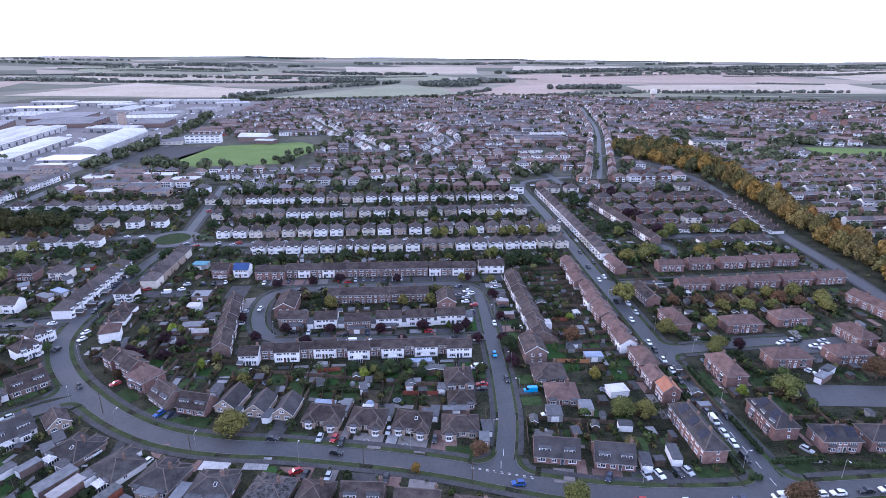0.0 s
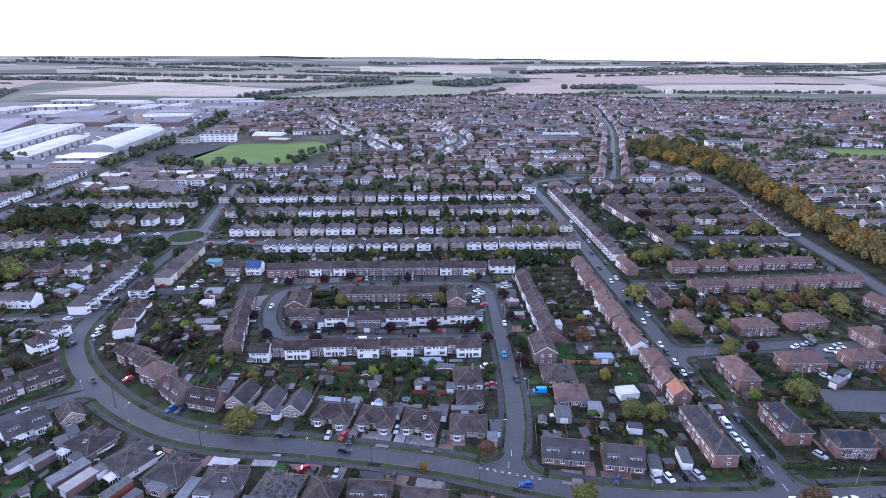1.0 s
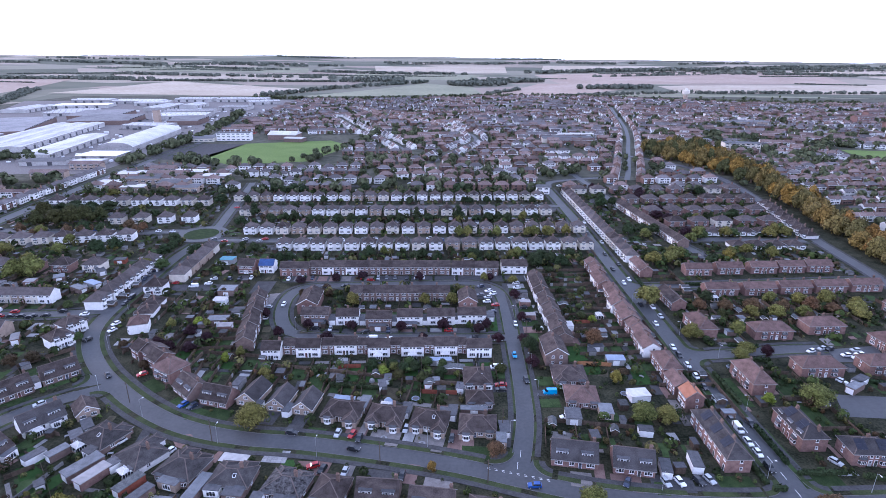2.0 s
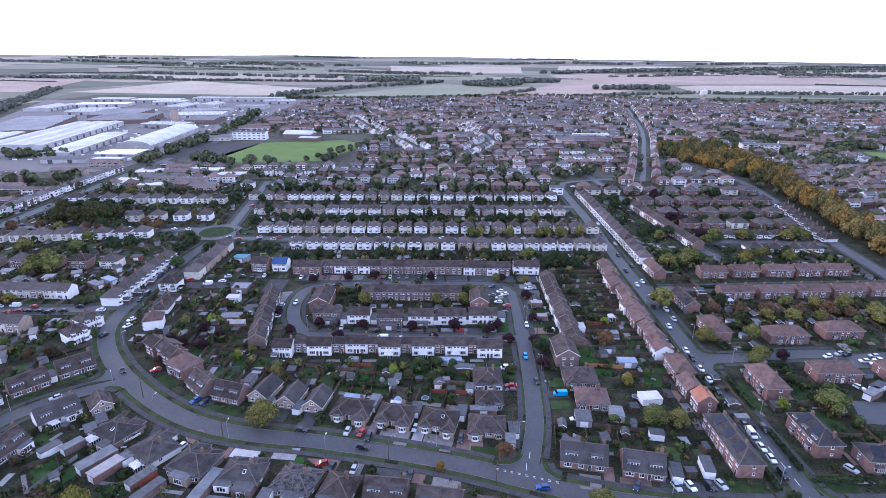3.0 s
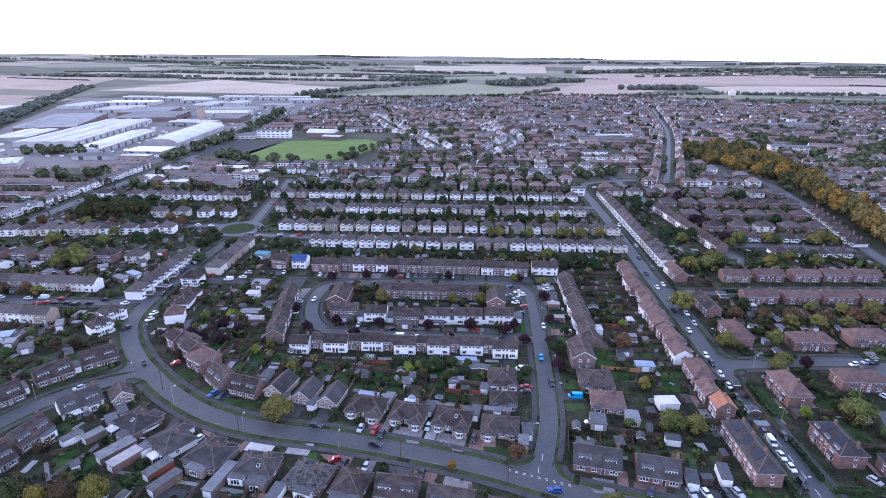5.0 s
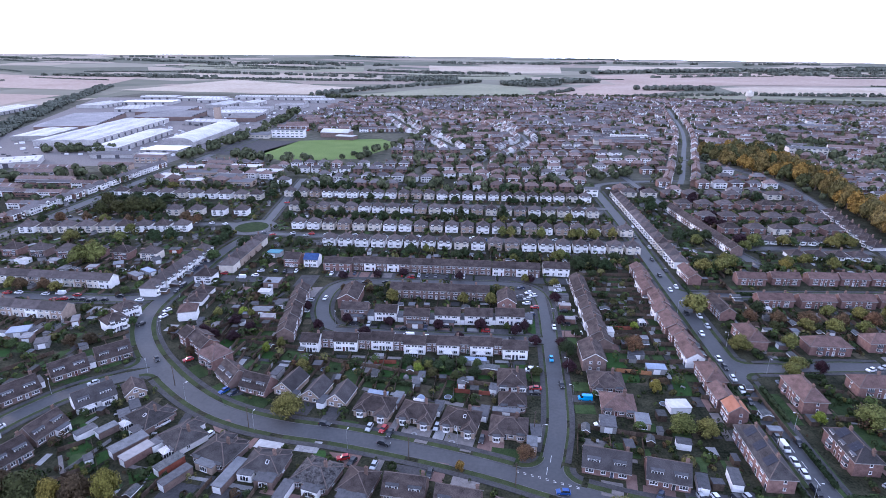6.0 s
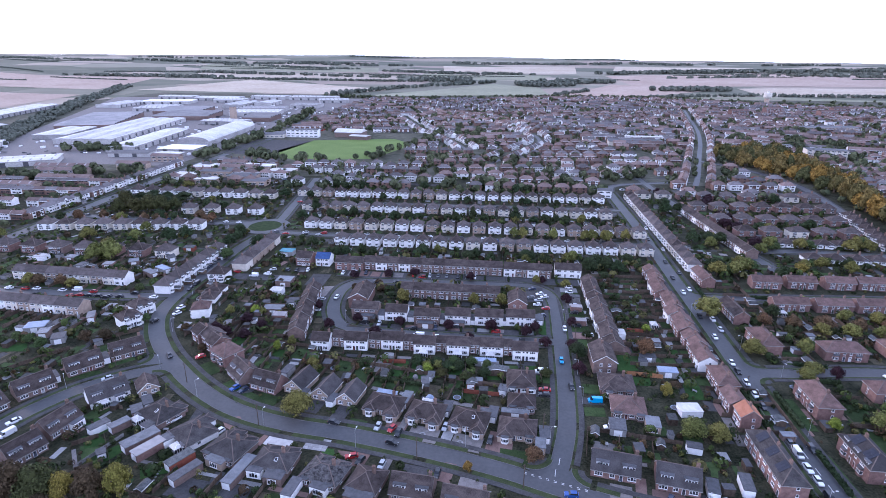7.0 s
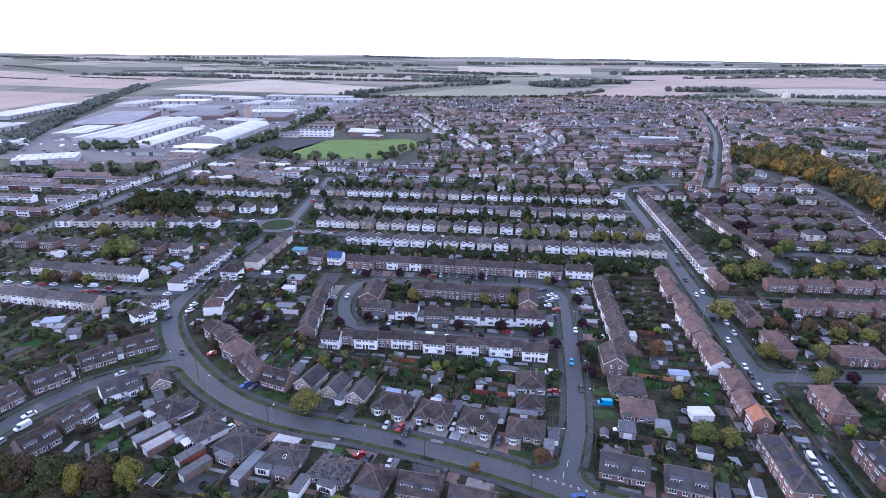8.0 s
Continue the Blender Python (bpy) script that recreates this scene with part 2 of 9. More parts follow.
# ---- mesh helpers ----
class Build:
    """Collects faces with material numbers and makes one mesh of them."""
    def __init__(self):
        self.v, self.f, self.m = [], [], []

    def poly(self, pts, mi=0):
        k = len(self.v)
        self.v.extend(tuple(p) for p in pts)
        self.f.append(tuple(range(k, k + len(pts))))
        self.m.append(mi)

    def box(self, x0, y0, z0, x1, y1, z1, mi=0, top=None, bottom=True):
        k = len(self.v)
        self.v.extend([(x0, y0, z0), (x1, y0, z0), (x1, y1, z0), (x0, y1, z0), (x0, y0, z1), (x1, y0, z1), (x1, y1, z1), (x0, y1, z1)])
        fs = [(0, 1, 5, 4), (1, 2, 6, 5), (2, 3, 7, 6), (3, 0, 4, 7), (4, 5, 6, 7)] + ([(3, 2, 1, 0)] if bottom else [])
        for i, q in enumerate(fs):
            self.f.append(tuple(k + a for a in q))
            self.m.append(top if top is not None and i == 4 else mi)

    def bar(self, p, q, wid, hgt, mi=0):
        """A small bar laid along p to q."""
        p, q = Vector(p), Vector(q)
        side = (q - p).cross(Vector((0, 0, 1)))
        side = (side.normalized() if side.length > 1e-6 else Vector((1, 0, 0))) * wid / 2
        up = Vector((0, 0, hgt))
        a = [p - side, p + side, p + up, q - side, q + side, q + up]
        for face in ((0, 3, 5, 2), (1, 2, 5, 4), (0, 2, 1), (3, 4, 5)):
            self.poly([a[i] for i in face], mi)

    def loft(self, rings, mi=0, caps=True):
        k, n = len(self.v), len(rings[0])
        for r in rings:
            self.v.extend(tuple(p) for p in r)
        for i in range(len(rings) - 1):
            for j in range(n):
                self.f.append((k + i * n + j, k + i * n + (j + 1) % n, k + (i + 1) * n + (j + 1) % n, k + (i + 1) * n + j))
                self.m.append(mi)
        if caps:
            self.f.append(tuple(k + j for j in reversed(range(n))))
            self.f.append(tuple(k + (len(rings) - 1) * n + j for j in range(n)))
            self.m += [mi, mi]

    def mesh(self, name, mats, smooth=False):
        me = bpy.data.meshes.new(name)
        me.from_pydata(self.v, [], self.f)
        for m in mats:
            me.materials.append(m)
        me.polygons.foreach_set("material_index", self.m)
        if smooth:
            me.polygons.foreach_set("use_smooth", [True] * len(self.f))
        me.update()
        return me


def ring(cx, cy, z, r, n=8, sx=1.0, sy=1.0):
    return [(cx + r * sx * math.cos(2 * math.pi * i / n), cy + r * sy * math.sin(2 * math.pi * i / n), z) for i in range(n)]


SHARED = {}


def shared(key, make):
    if key not in SHARED:
        SHARED[key] = make()
    return SHARED[key]


def part(name, mesh, parent, m=None, label=""):
    ob = new(name, mesh)
    ob.parent = parent
    if m is not None:
        ob.matrix_local = m
    if label:
        ob["label"] = label
    return ob


def base(name, x, y, ang, label, category, group="", kind="", z=0.0):
    ob = new(name)
    ob.empty_display_size = 0.5
    ob.matrix_world = pose(x, y, z, 0, 0, ang)
    return tagged(ob, label, category, group, kind)


def ahead(x, y, ang, dist, side=0.0):
    """The point dist behind the facade line and side along it."""
    a = radians(ang)
    return x - math.sin(a) * dist + math.cos(a) * side, y + math.cos(a) * dist + math.sin(a) * side


# ---- the lie of the land ----
def land(x, y):
    """Height of the ground: level under the town, gently rising hills far off."""
    r = math.hypot(x, y)
    if r < 1900:
        return 0.0
    t = min(1.0, (r - 1900) / 3000)
    h = 88 * t ** 1.35 * (1 - 0.4 * min(1, max(0, x / 3200)))
    roll = noise.noise(Vector((x / 900, y / 900, 3.1))) * 16 + noise.noise(Vector((x / 350, y / 350, 9.7))) * 5
    return max(0.0, h + roll * min(1, (r - 1900) / 900))


def sheet(name, xs, ys, mat, lift=0.0, label="", inside=None, kind="structure", category=""):
    b = Build()
    nx = len(xs)
    b.v = [(x, y, land(x, y) + lift) for y in ys for x in xs]
    for j in range(len(ys) - 1):
        for i in range(nx - 1):
            if inside is None or inside((xs[i] + xs[i + 1]) / 2, (ys[j] + ys[j + 1]) / 2):
                b.f.append((j * nx + i, j * nx + i + 1, (j + 1) * nx + i + 1, (j + 1) * nx + i))
                b.m.append(0)
    ob = new(name, b.mesh(name, [mat], smooth=True))
    return tagged(ob, label, category or name, kind=kind)


def patch(name, corners, mat, lift, label, n=1, category=""):
    """A four-cornered piece of ground, draped on the land."""
    a, b2, c, d = [Vector((*p, 0)) for p in corners]
    b = Build()
    for j in range(n + 1):
        for i in range(n + 1):
            u, v = i / n, j / n
            p = (a * (1 - u) + b2 * u) * (1 - v) + (d * (1 - u) + c * u) * v
            b.v.append((p.x, p.y, land(p.x, p.y) + lift))
    for j in range(n):
        for i in range(n):
            k = j * (n + 1) + i
            b.f.append((k, k + 1, k + n + 2, k + n + 1))
            b.m.append(0)
    ob = new(name, b.mesh(name, [mat], smooth=True))
    return tagged(ob, label, category or name, kind="structure")


LAID = []


def slab(name, x, y, ang, w, l, mat, top, label, category="", kind="structure", bm=0.3):
    """A rectangular slab whose near edge's middle is at x, y."""
    key = ("slab", round(w, 1), round(l, 1), top, mat.name)

    def make():
        b = Build()
        b.box(-w / 2, 0, -bm, w / 2, l, top, 0, bottom=False)
        return b.mesh(name, [mat])
    ob = new(name, shared(key, make))
    LAID.append(ob)
    ob.matrix_world = pose(x, y, 0.0006 * (len(LAID) % 37), 0, 0, ang)
    return tagged(ob, label, category or name, kind=kind)

# ---- ground ----
def steps(a, b, fine_from, fine_to, small, big):
    out, v = [], a
    while v < b:
        out.append(v)
        v += small if fine_from <= v < fine_to else big
    return out + [b]


ground = sheet("ground", steps(-4400, 4400, -400, 400, 40, 110), steps(-260, 4960, 0, 700, 40, 90), GROUND,
               label="gardens and open land of a town running out to hills", category="ground")
ground.data.materials.append(HAZEGROUND)
ground.data.materials.append(HAZELAND)
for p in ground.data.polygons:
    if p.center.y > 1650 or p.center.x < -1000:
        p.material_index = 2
        continue
    if p.center.y > 520 or abs(p.center.x) > 420:
        p.material_index = 1


# ---- roads ----
def smooth_line(pts, step=2.0):
    """A soft curve through the points, sampled evenly."""
    p = [Vector((*q, 0)) for q in pts]
    p = [2 * p[0] - p[1]] + p + [2 * p[-1] - p[-2]]
    out = []
    for i in range(1, len(p) - 2):
        n = max(2, int((p[i + 1] - p[i]).length / step))
        for k in range(n):
            t = k / n
            out.append(0.5 * ((2 * p[i]) + (p[i + 1] - p[i - 1]) * t + (2 * p[i - 1] - 5 * p[i] + 4 * p[i + 1] - p[i + 2]) * t * t
                              + (3 * p[i] - p[i - 1] - 3 * p[i + 1] + p[i + 2]) * t ** 3))
    out.append(p[-2])
    return out


def sides(line):
    out = []
    for i, p in enumerate(line):
        d = line[min(i + 1, len(line) - 1)] - line[max(i - 1, 0)]
        d.normalize()
        out.append(Vector((-d.y, d.x, 0)))
    return out


def strip(name, line, off0, off1, z, mat, keep=None, edge=0.0, gaps=0, kind="structure", label="", category=""):
    """A band along a line between two offsets to its left, with skirts where it stands proud."""
    b, nrm = Build(), sides(line)
    for i in range(len(line) - 1):
        if gaps and (i * 5 // gaps) % 5 >= 3 and (i // gaps) % 3 != 2:
            continue
        if keep and not (keep(line[i] + nrm[i] * (off0 + off1) / 2) and keep(line[i + 1] + nrm[i + 1] * (off0 + off1) / 2)):
            continue
        q = [line[i] + nrm[i] * off0, line[i + 1] + nrm[i + 1] * off0, line[i + 1] + nrm[i + 1] * off1, line[i] + nrm[i] * off1]
        top = [(a.x, a.y, land(a.x, a.y) + z) for a in q]
        b.poly(top if off1 > off0 else top[::-1])
        if edge:
            low = [(a[0], a[1], a[2] - edge) for a in top]
            b.poly([low[0], low[1], top[1], top[0]])
            b.poly([low[2], low[3], top[3], top[2]])
    if not b.f:
        return None
    return tagged(new(name, b.mesh(name, [mat])), label, category or name, kind=kind)


ROADS = []


def road(pts, width, verge=0.0, walk_w=1.8, step=2.0):
    ROADS.append((smooth_line(pts, step), width, verge, walk_w))


road([(140, 118.8), (101, 118.3), (77, 118.4), (54, 120.8), (39, 124), (22, 129.5), (8, 134.4), (-8, 138.8), (-26, 142.8), (-43, 146), (-60, 148.2),
      (-75, 151.8), (-88, 157.2), (-102, 166), (-116, 177.3), (-129, 189.7), (-141.4, 205.2), (-149.4, 220.5), (-153, 238), (-153.2, 256), (-153.2, 273),
      (-154, 297), (-154, 318), (-151.5, 340)], 6.2, 1.8)
road([(-119, 179), (-132, 170.6), (-142.6, 161), (-149.4, 149.6), (-153.2, 139), (-156, 122), (-158, 95)], 6.2, 1.4)
road([(22.9, 131), (25.6, 142), (28.6, 156), (30.2, 172), (31.3, 191), (32.2, 214), (33, 236), (33, 254), (30, 266), (22, 273.5), (10, 275.5), (-32, 273), (-62, 271),
      (-71, 266), (-74, 256), (-73, 241), (-69, 228), (-63, 219)], 5.6, 0.8)
road([(-63.5, 219.8), (-56, 216.8), (-38, 215), (-11, 214.2), (12, 214), (31, 214)], 5.6, 0.8)
road([(100.5, 119), (99.4, 136), (99, 152), (99.2, 172), (99.3, 191), (99.6, 211), (100, 238), (100.2, 264), (100.4, 290), (101.2, 333), (102, 368), (102.4, 403),
      (102.2, 445), (101.5, 494)], 6.6, 1.6)
road([(101.5, 494.5), (110, 520), (140, 534), (186, 545)], 6.0, 0.0, 1.2)
road([(100, 197.3), (118, 199), (133, 201), (147, 202.5), (160, 202.8)], 6.0, 0.8)
road([(100.6, 268.5), (129, 269.4), (178, 273), (226, 276), (241, 277)], 5.6, 1.2)
road([(226, 200), (236, 250), (243, 292), (249, 340), (256, 378), (264, 420), (272, 460), (278, 500), (281, 545), (276, 580), (262, 620), (232, 664)], 6.4, 0.0)
road([(-150, 349), (-92, 346.5), (0, 347), (104, 347.5)], 5.6, 0.6)
road([(-158, 429), (-49, 431), (103, 433)], 5.6, 0.6)
road([(-151, 344), (-151.6, 378), (-156, 412), (-162, 461), (-170, 520)], 5.6, 0.6)
road([(-310, 230), (-312, 358), (-315, 441), (-318, 550), (-318, 649), (-315, 760), (-330, 900), (-380, 1150)], 9.0, 2.0, step=6)
road([(-310, 236), (-255, 237.5), (-223, 238.5), (-180, 239), (-154, 243)], 6.2, 1.0)
road([(-311, 372), (-250, 366), (-205, 364), (-172, 368), (-153, 372)], 5.6, 0.6)
road([(160, 320), (165, 345), (242, 343)], 5.6, 0.6)
road([(150, 400), (146, 460), (140, 560)], 5.6, 0.6)


# junctions: centre, direction of the through road, direction of the branch, widths, corner radius
JUNCTIONS = [((23.2, 129.6), (-0.942, 0.336), (0.235, 0.972), 6.2, 5.6, 6.5), ((-120.6, 181.2), (-0.74, 0.67), (-0.84, -0.54), 6.2, 6.2, 6.0), ((100.5, 118.4), (-1.0, 0.01), (-0.06, 0.998), 6.2, 6.6, 6.0),
             ((99.4, 197.3), (0.01, 1.0), (0.995, 0.09), 6.6, 6.0, 5.0), ((100.2, 268.5), (0.01, 1.0), (0.999, 0.03), 6.6, 5.6, 5.0)]


def corner(jn, side):
    """Centre, radius and end points of the rounded corner on one side of a branch."""
    (jx, jy), d1, d2, w1, w2, r = jn
    j, d1, d2 = Vector((jx, jy)), Vector(d1).normalized(), Vector(d2).normalized()
    n1 = Vector((-d1.y, d1.x))
    n1 = n1 if n1.dot(d2) > 0 else -n1
    n2 = Vector((-d2.y, d2.x)) * side
    a, b = r + w1 / 2, r + w2 / 2
    det = n1.x * n2.y - n1.y * n2.x
    c = j + Vector(((a * n2.y - b * n1.y) / det, (b * n1.x - a * n2.x) / det))
    return j, n1, c, r, c - n1 * r, c - n2 * r


def at_junction(p):
    """Whether a point of a footway or verge is taken up by a rounded corner."""
    q = Vector((p.x, p.y))
    for jn in JUNCTIONS:
        if (q - Vector(jn[0])).length > 22:
            continue
        for side in (-1, 1):
            j, n1, c, r, t1, t2 = corner(jn, side)
            if (q - j).dot(n1) > 0 and (q - j).dot(t1 + t2 - 2 * j) > 0 and (q - c).dot(t1 - c) > 0 and (q - c).dot(t2 - c) > 0:
                return True
    return False


def off_roads(me_line, gap=0.6):
    near = [(l, w) for l, w, _, _ in ROADS if l is not me_line]

    def keep(p):
        if at_junction(p):
            return False
        for line, w in near:
            lim = (w / 2 + gap) ** 2
            for q in line:
                if (q.x - p.x) ** 2 + (q.y - p.y) ** 2 < lim:
                    return False
        return True
    return keep


for i, (line, w, verge, pw) in enumerate(ROADS):
    strip("road", line, -w / 2, w / 2, 0.02 + 0.004 * i, ASPHALT, label="grey worn asphalt estate road", category="road")
    keep = off_roads(line)
    for s in (-1, 1):
        a = s * w / 2
        dz = 0.004 * i
        strip("kerb", line, a, a + s * 0.15, 0.15 + dz, KERB, keep, 0.2, label="pale concrete kerb along the road", category="kerb")
        if verge > 0.5:
            strip("verge", line, a + s * 0.18, a + s * (0.18 + verge), 0.13 + dz, VERGE, keep, 0.15, gaps=7, label="dull green grass verge beside the road", category="verge")
        strip("pavement", line, a + s * (0.18 + verge), a + s * (0.18 + verge + pw), 0.14 + dz, PAVING, keep, 0.15, label="grey asphalt footway", category="pavement")


for n, jn in enumerate(JUNCTIONS):
    fill, kerb, grass, path = Build(), Build(), Build(), Build()
    for side in (-1, 1):
        j, n1, c, r, t1, t2 = corner(jn, side)
        a1, a2 = (math.atan2(t.y - c.y, t.x - c.x) for t in (t1, t2))
        turn = (a2 - a1 + math.pi) % (2 * math.pi) - math.pi
        arc = [Vector((math.cos(a1 + turn * i / 12), math.sin(a1 + turn * i / 12))) for i in range(13)]
        z = 0.054 + 0.002 * n
        for u, v in zip(arc, arc[1:]):
            p, q = c + u * r, c + v * r
            fill.poly([(j.x, j.y, z), (p.x, p.y, z), (q.x, q.y, z)])
            for b, r0, r1, top in ((kerb, r, r - 0.15, 0.17), (grass, r - 0.17, r - 1.9, 0.15), (path, r - 1.9, r - 3.7, 0.16)):
                ring4 = [c + u * r0, c + v * r0, c + v * r1, c + u * r1]
                b.poly([(e.x, e.y, top) for e in ring4])
                b.poly([(ring4[0].x, ring4[0].y, 0), (ring4[1].x, ring4[1].y, 0), (ring4[1].x, ring4[1].y, top), (ring4[0].x, ring4[0].y, top)])
    tagged(new("road", fill.mesh("road", [ASPHALT])), "worn asphalt of a rounded road junction", "road", kind="structure")
    tagged(new("kerb", kerb.mesh("kerb", [KERB])), "pale kerb round a junction corner", "kerb", kind="structure")
    tagged(new("verge", grass.mesh("verge", [VERGE])), "curved grass verge at a junction corner", "verge", kind="structure")
    tagged(new("pavement", path.mesh("pavement", [PAVING])), "grey footway round a junction corner", "pavement", kind="structure")


def near_road(x, y, gap):
    for line, w, _, _ in ROADS:
        lim = (w / 2 + gap) ** 2
        for q in line[::2]:
            if (q.x - x) ** 2 + (q.y - y) ** 2 < lim:
                return True
    return False


# ---- windows, doors, chimneys ----
def relief(b, xs, zs, deep, place, mats):
    """One connected sheet: cells of a grid at their own depths, stepped at the edges; place maps x, depth, z."""
    index = {}

    def at(x, y, z):
        key = (round(x, 4), round(y, 4), round(z, 4))
        if key not in index:
            index[key] = len(b.v)
            b.v.append(place(x, y, z))
        return index[key]

    nx, nz = len(xs) - 1, len(zs) - 1
    for i in range(nx):
        for j in range(nz):
            y = deep(i, j)
            x0, x1, z0, z1 = xs[i], xs[i + 1], zs[j], zs[j + 1]
            b.f.append((at(x0, y, z0), at(x1, y, z0), at(x1, y, z1), at(x0, y, z1)))
            b.m.append(mats(i, j))
            for ii, jj, p, q in ((i + 1, j, (x1, z0), (x1, z1)), (i, j + 1, (x1, z1), (x0, z1)), (i - 1, j, (x0, z1), (x0, z0)), (i, j - 1, (x0, z0), (x1, z0))):
                inside = 0 <= ii < nx and 0 <= jj < nz
                y2 = deep(ii, jj) if inside else 0.04
                if y2 > y + 1e-6:
                    b.f.append((at(p[0], y, p[1]), at(p[0], y2, p[1]), at(q[0], y2, q[1]), at(q[0], y, q[1])))
                    b.m.append(mats(i, j))


def window_mesh(w, h, n):
    """White frame, mullions and sill in one piece round recessed panes."""
    def make():
        b = Build()
        t = 0.1
        xs = [-w / 2 - 0.08, -w / 2, -w / 2 + t]
        for i in range(n):
            right = -w / 2 + t + (w - t) * (i + 1) / n
            xs += [right - t, right]
        xs.append(w / 2 + 0.08)
        tall = h > 0.95 and n > 1
        zs = [-h / 2 - 0.07, -h / 2, -h / 2 + t] + ([h / 2 - t - 0.34, h / 2 - t - 0.28] if tall else []) + [h / 2 - t, h / 2]
        nx, nz = len(xs) - 1, len(zs) - 1
        glass = lambda i, j: 2 <= i < nx - 1 and i % 2 == 0 and (j in (2, 4) if tall and (i // 2) % 2 else (2 <= j < nz - 1))

        def deep(i, j):
            if j == 0:
                return -0.16
            if i in (0, nx - 1):
                return 0.03
            return -0.015 if glass(i, j) else -0.07
        relief(b, xs, zs, deep, lambda x, y, z: (x, y, z), lambda i, j: 1 if glass(i, j) else 0)
        return b.mesh("window", [FASCIA, GLASS])
    return shared(("window", round(w, 2), round(h, 2), n), make)


def door_mesh():
    def make():
        b = Build()
        b.box(-0.52, -0.07, 0, 0.52, 0.03, 2.12, 0)
        b.box(-0.42, -0.1, 0.05, 0.42, -0.07, 2.02, 1)
        b.box(-0.22, -0.12, 1.25, 0.22, -0.1, 1.8, 2)
        return b.mesh("door", [FASCIA, DOOR, GLASS])
    return shared("door", make)


def garage_door_mesh(w=2.3, h=2.1):
    """A white up-and-over door with pressed bands in its frame."""
    def make():
        b = Build()
        zs = [0.0]
        for i in range(5):
            zs += [i * h / 5 + 0.04, (i + 0.94) * h / 5]
        zs += [h + 0.02, h + 0.12]
        nz = len(zs) - 1
        relief(b, [-w / 2 - 0.1, -w / 2, w / 2, w / 2 + 0.1], zs, lambda i, j: -0.1 if i != 1 or j == nz - 1 else (-0.06 if j % 2 else -0.035), lambda x, y, z: (x, y, z), lambda i, j: 0)
        return b.mesh("garage_door", [FASCIA])
    return shared(("garage", w, h), make)


def chimney_mesh(tall=1.5):
    def make():
        b = Build()
        b.box(-0.45, -0.32, -1.6, 0.45, 0.32, tall - 0.15)
        b.box(-0.52, -0.39, tall - 0.15, 0.52, 0.39, tall)
        for x in (-0.22, 0.22):
            b.loft([ring(x, 0, tall, 0.14, 6), ring(x, 0, tall + 0.4, 0.11, 6)], 1)
        return b.mesh("chimney", [CHIMNEY, POT])
    return shared(("chimney", tall), make)


def bay_mesh(w, h, storeys, wall):
    """A bay with canted cheeks, glazed bands and a small lead roof, all one shell."""
    def make():
        b = Build()
        d, cant, t = 0.7, 0.45, 0.07
        side = math.hypot(cant, d)
        mid = w - 2 * cant
        stops = [0.0, t, side - t, side, side + t]
        for i in range(1, 3):
            c = side + mid * i / 3
            stops += [c - t / 2, c + t / 2]
        stops += [side + mid - t, side + mid, side + mid + t, 2 * side + mid - t, 2 * side + mid]
        panes = {1, 4, 6, 8, 11}
        zs = [0.0]
        for s in range(storeys):
            zs += [s * 2.6 + 0.9, s * 2.6 + 0.97, s * 2.6 + 2.0, s * 2.6 + 2.07, s * 2.6 + 2.6]

        def place(u, y, z):
            if u <= side:
                k = u / side
                px, py, nx, ny = -w / 2 + cant * k, -d * k, -d / side, -cant / side
            elif u < side + mid:
                px, py, nx, ny = -w / 2 + cant + (u - side), -d, 0, -1
            else:
                k = (u - side - mid) / side
                px, py, nx, ny = w / 2 - cant + cant * k, -d + d * k, d / side, -cant / side
            return px - nx * y, py - ny * y, z
        row_of = lambda j: j % 5
        glass = lambda i, j: row_of(j) == 2 and i in panes
        relief(b, stops, zs, lambda i, j: 0.03 if glass(i, j) else (-0.03 if row_of(j) in (1, 2, 3) else 0.0), place,
               lambda i, j: 1 if glass(i, j) else (2 if row_of(j) in (1, 2, 3) else 0))
        z = storeys * 2.6
        k = len(b.v)
        b.v.extend([(-w / 2 - 0.1, 0, z + 0.5), (-w / 2 - 0.1, 0, z), (-w / 2 + 0.4, -d - 0.15, z), (w / 2 - 0.4, -d - 0.15, z), (w / 2 + 0.1, 0, z), (w / 2 + 0.1, 0, z + 0.5)])
        for q in ((0, 2, 3, 5), (0, 1, 2), (4, 5, 3), (1, 4, 3, 2)):
            b.f.append(tuple(k + i for i in q))
            b.m.append(3)
        return b.mesh("bay_window", [wall, GLASS, FASCIA, LEADFLAT])
    return shared(("bay", w, storeys, wall.name), make)


def dormer_mesh(w, h, dep, wall):
    def make():
        b = Build()
        b.box(-w / 2, 0, -0.4, w / 2, dep, h, 0)
        b.box(-w / 2 - 0.15, -0.2, h, w / 2 + 0.15, dep, h + 0.14, 1)
        return b.mesh("dormer", [wall, LEADFLAT])
    return shared(("dormer", w, h, dep, wall.name), make)


def wall_mesh(w, d, e, rise, shape, wall):
    def make():
        b = Build()
        b.box(-w / 2, -d / 2, -0.5, w / 2, d / 2, e, 0, bottom=False)
        if shape == "gable":
            for s in (-1, 1):
                b.poly([(s * w / 2, -s * -d / 2, e), (s * w / 2, -s * d / 2, e), (s * w / 2, 0, e + rise)])
        elif shape == "front":
            for s in (-1, 1):
                b.poly([(s * w / 2, s * d / 2, e), (-s * w / 2, s * d / 2, e), (0, s * d / 2, e + rise)])
        return b.mesh("wall", [wall])
    return shared(("wall", round(w, 2), round(d, 2), e, rise, shape, wall.name), make)


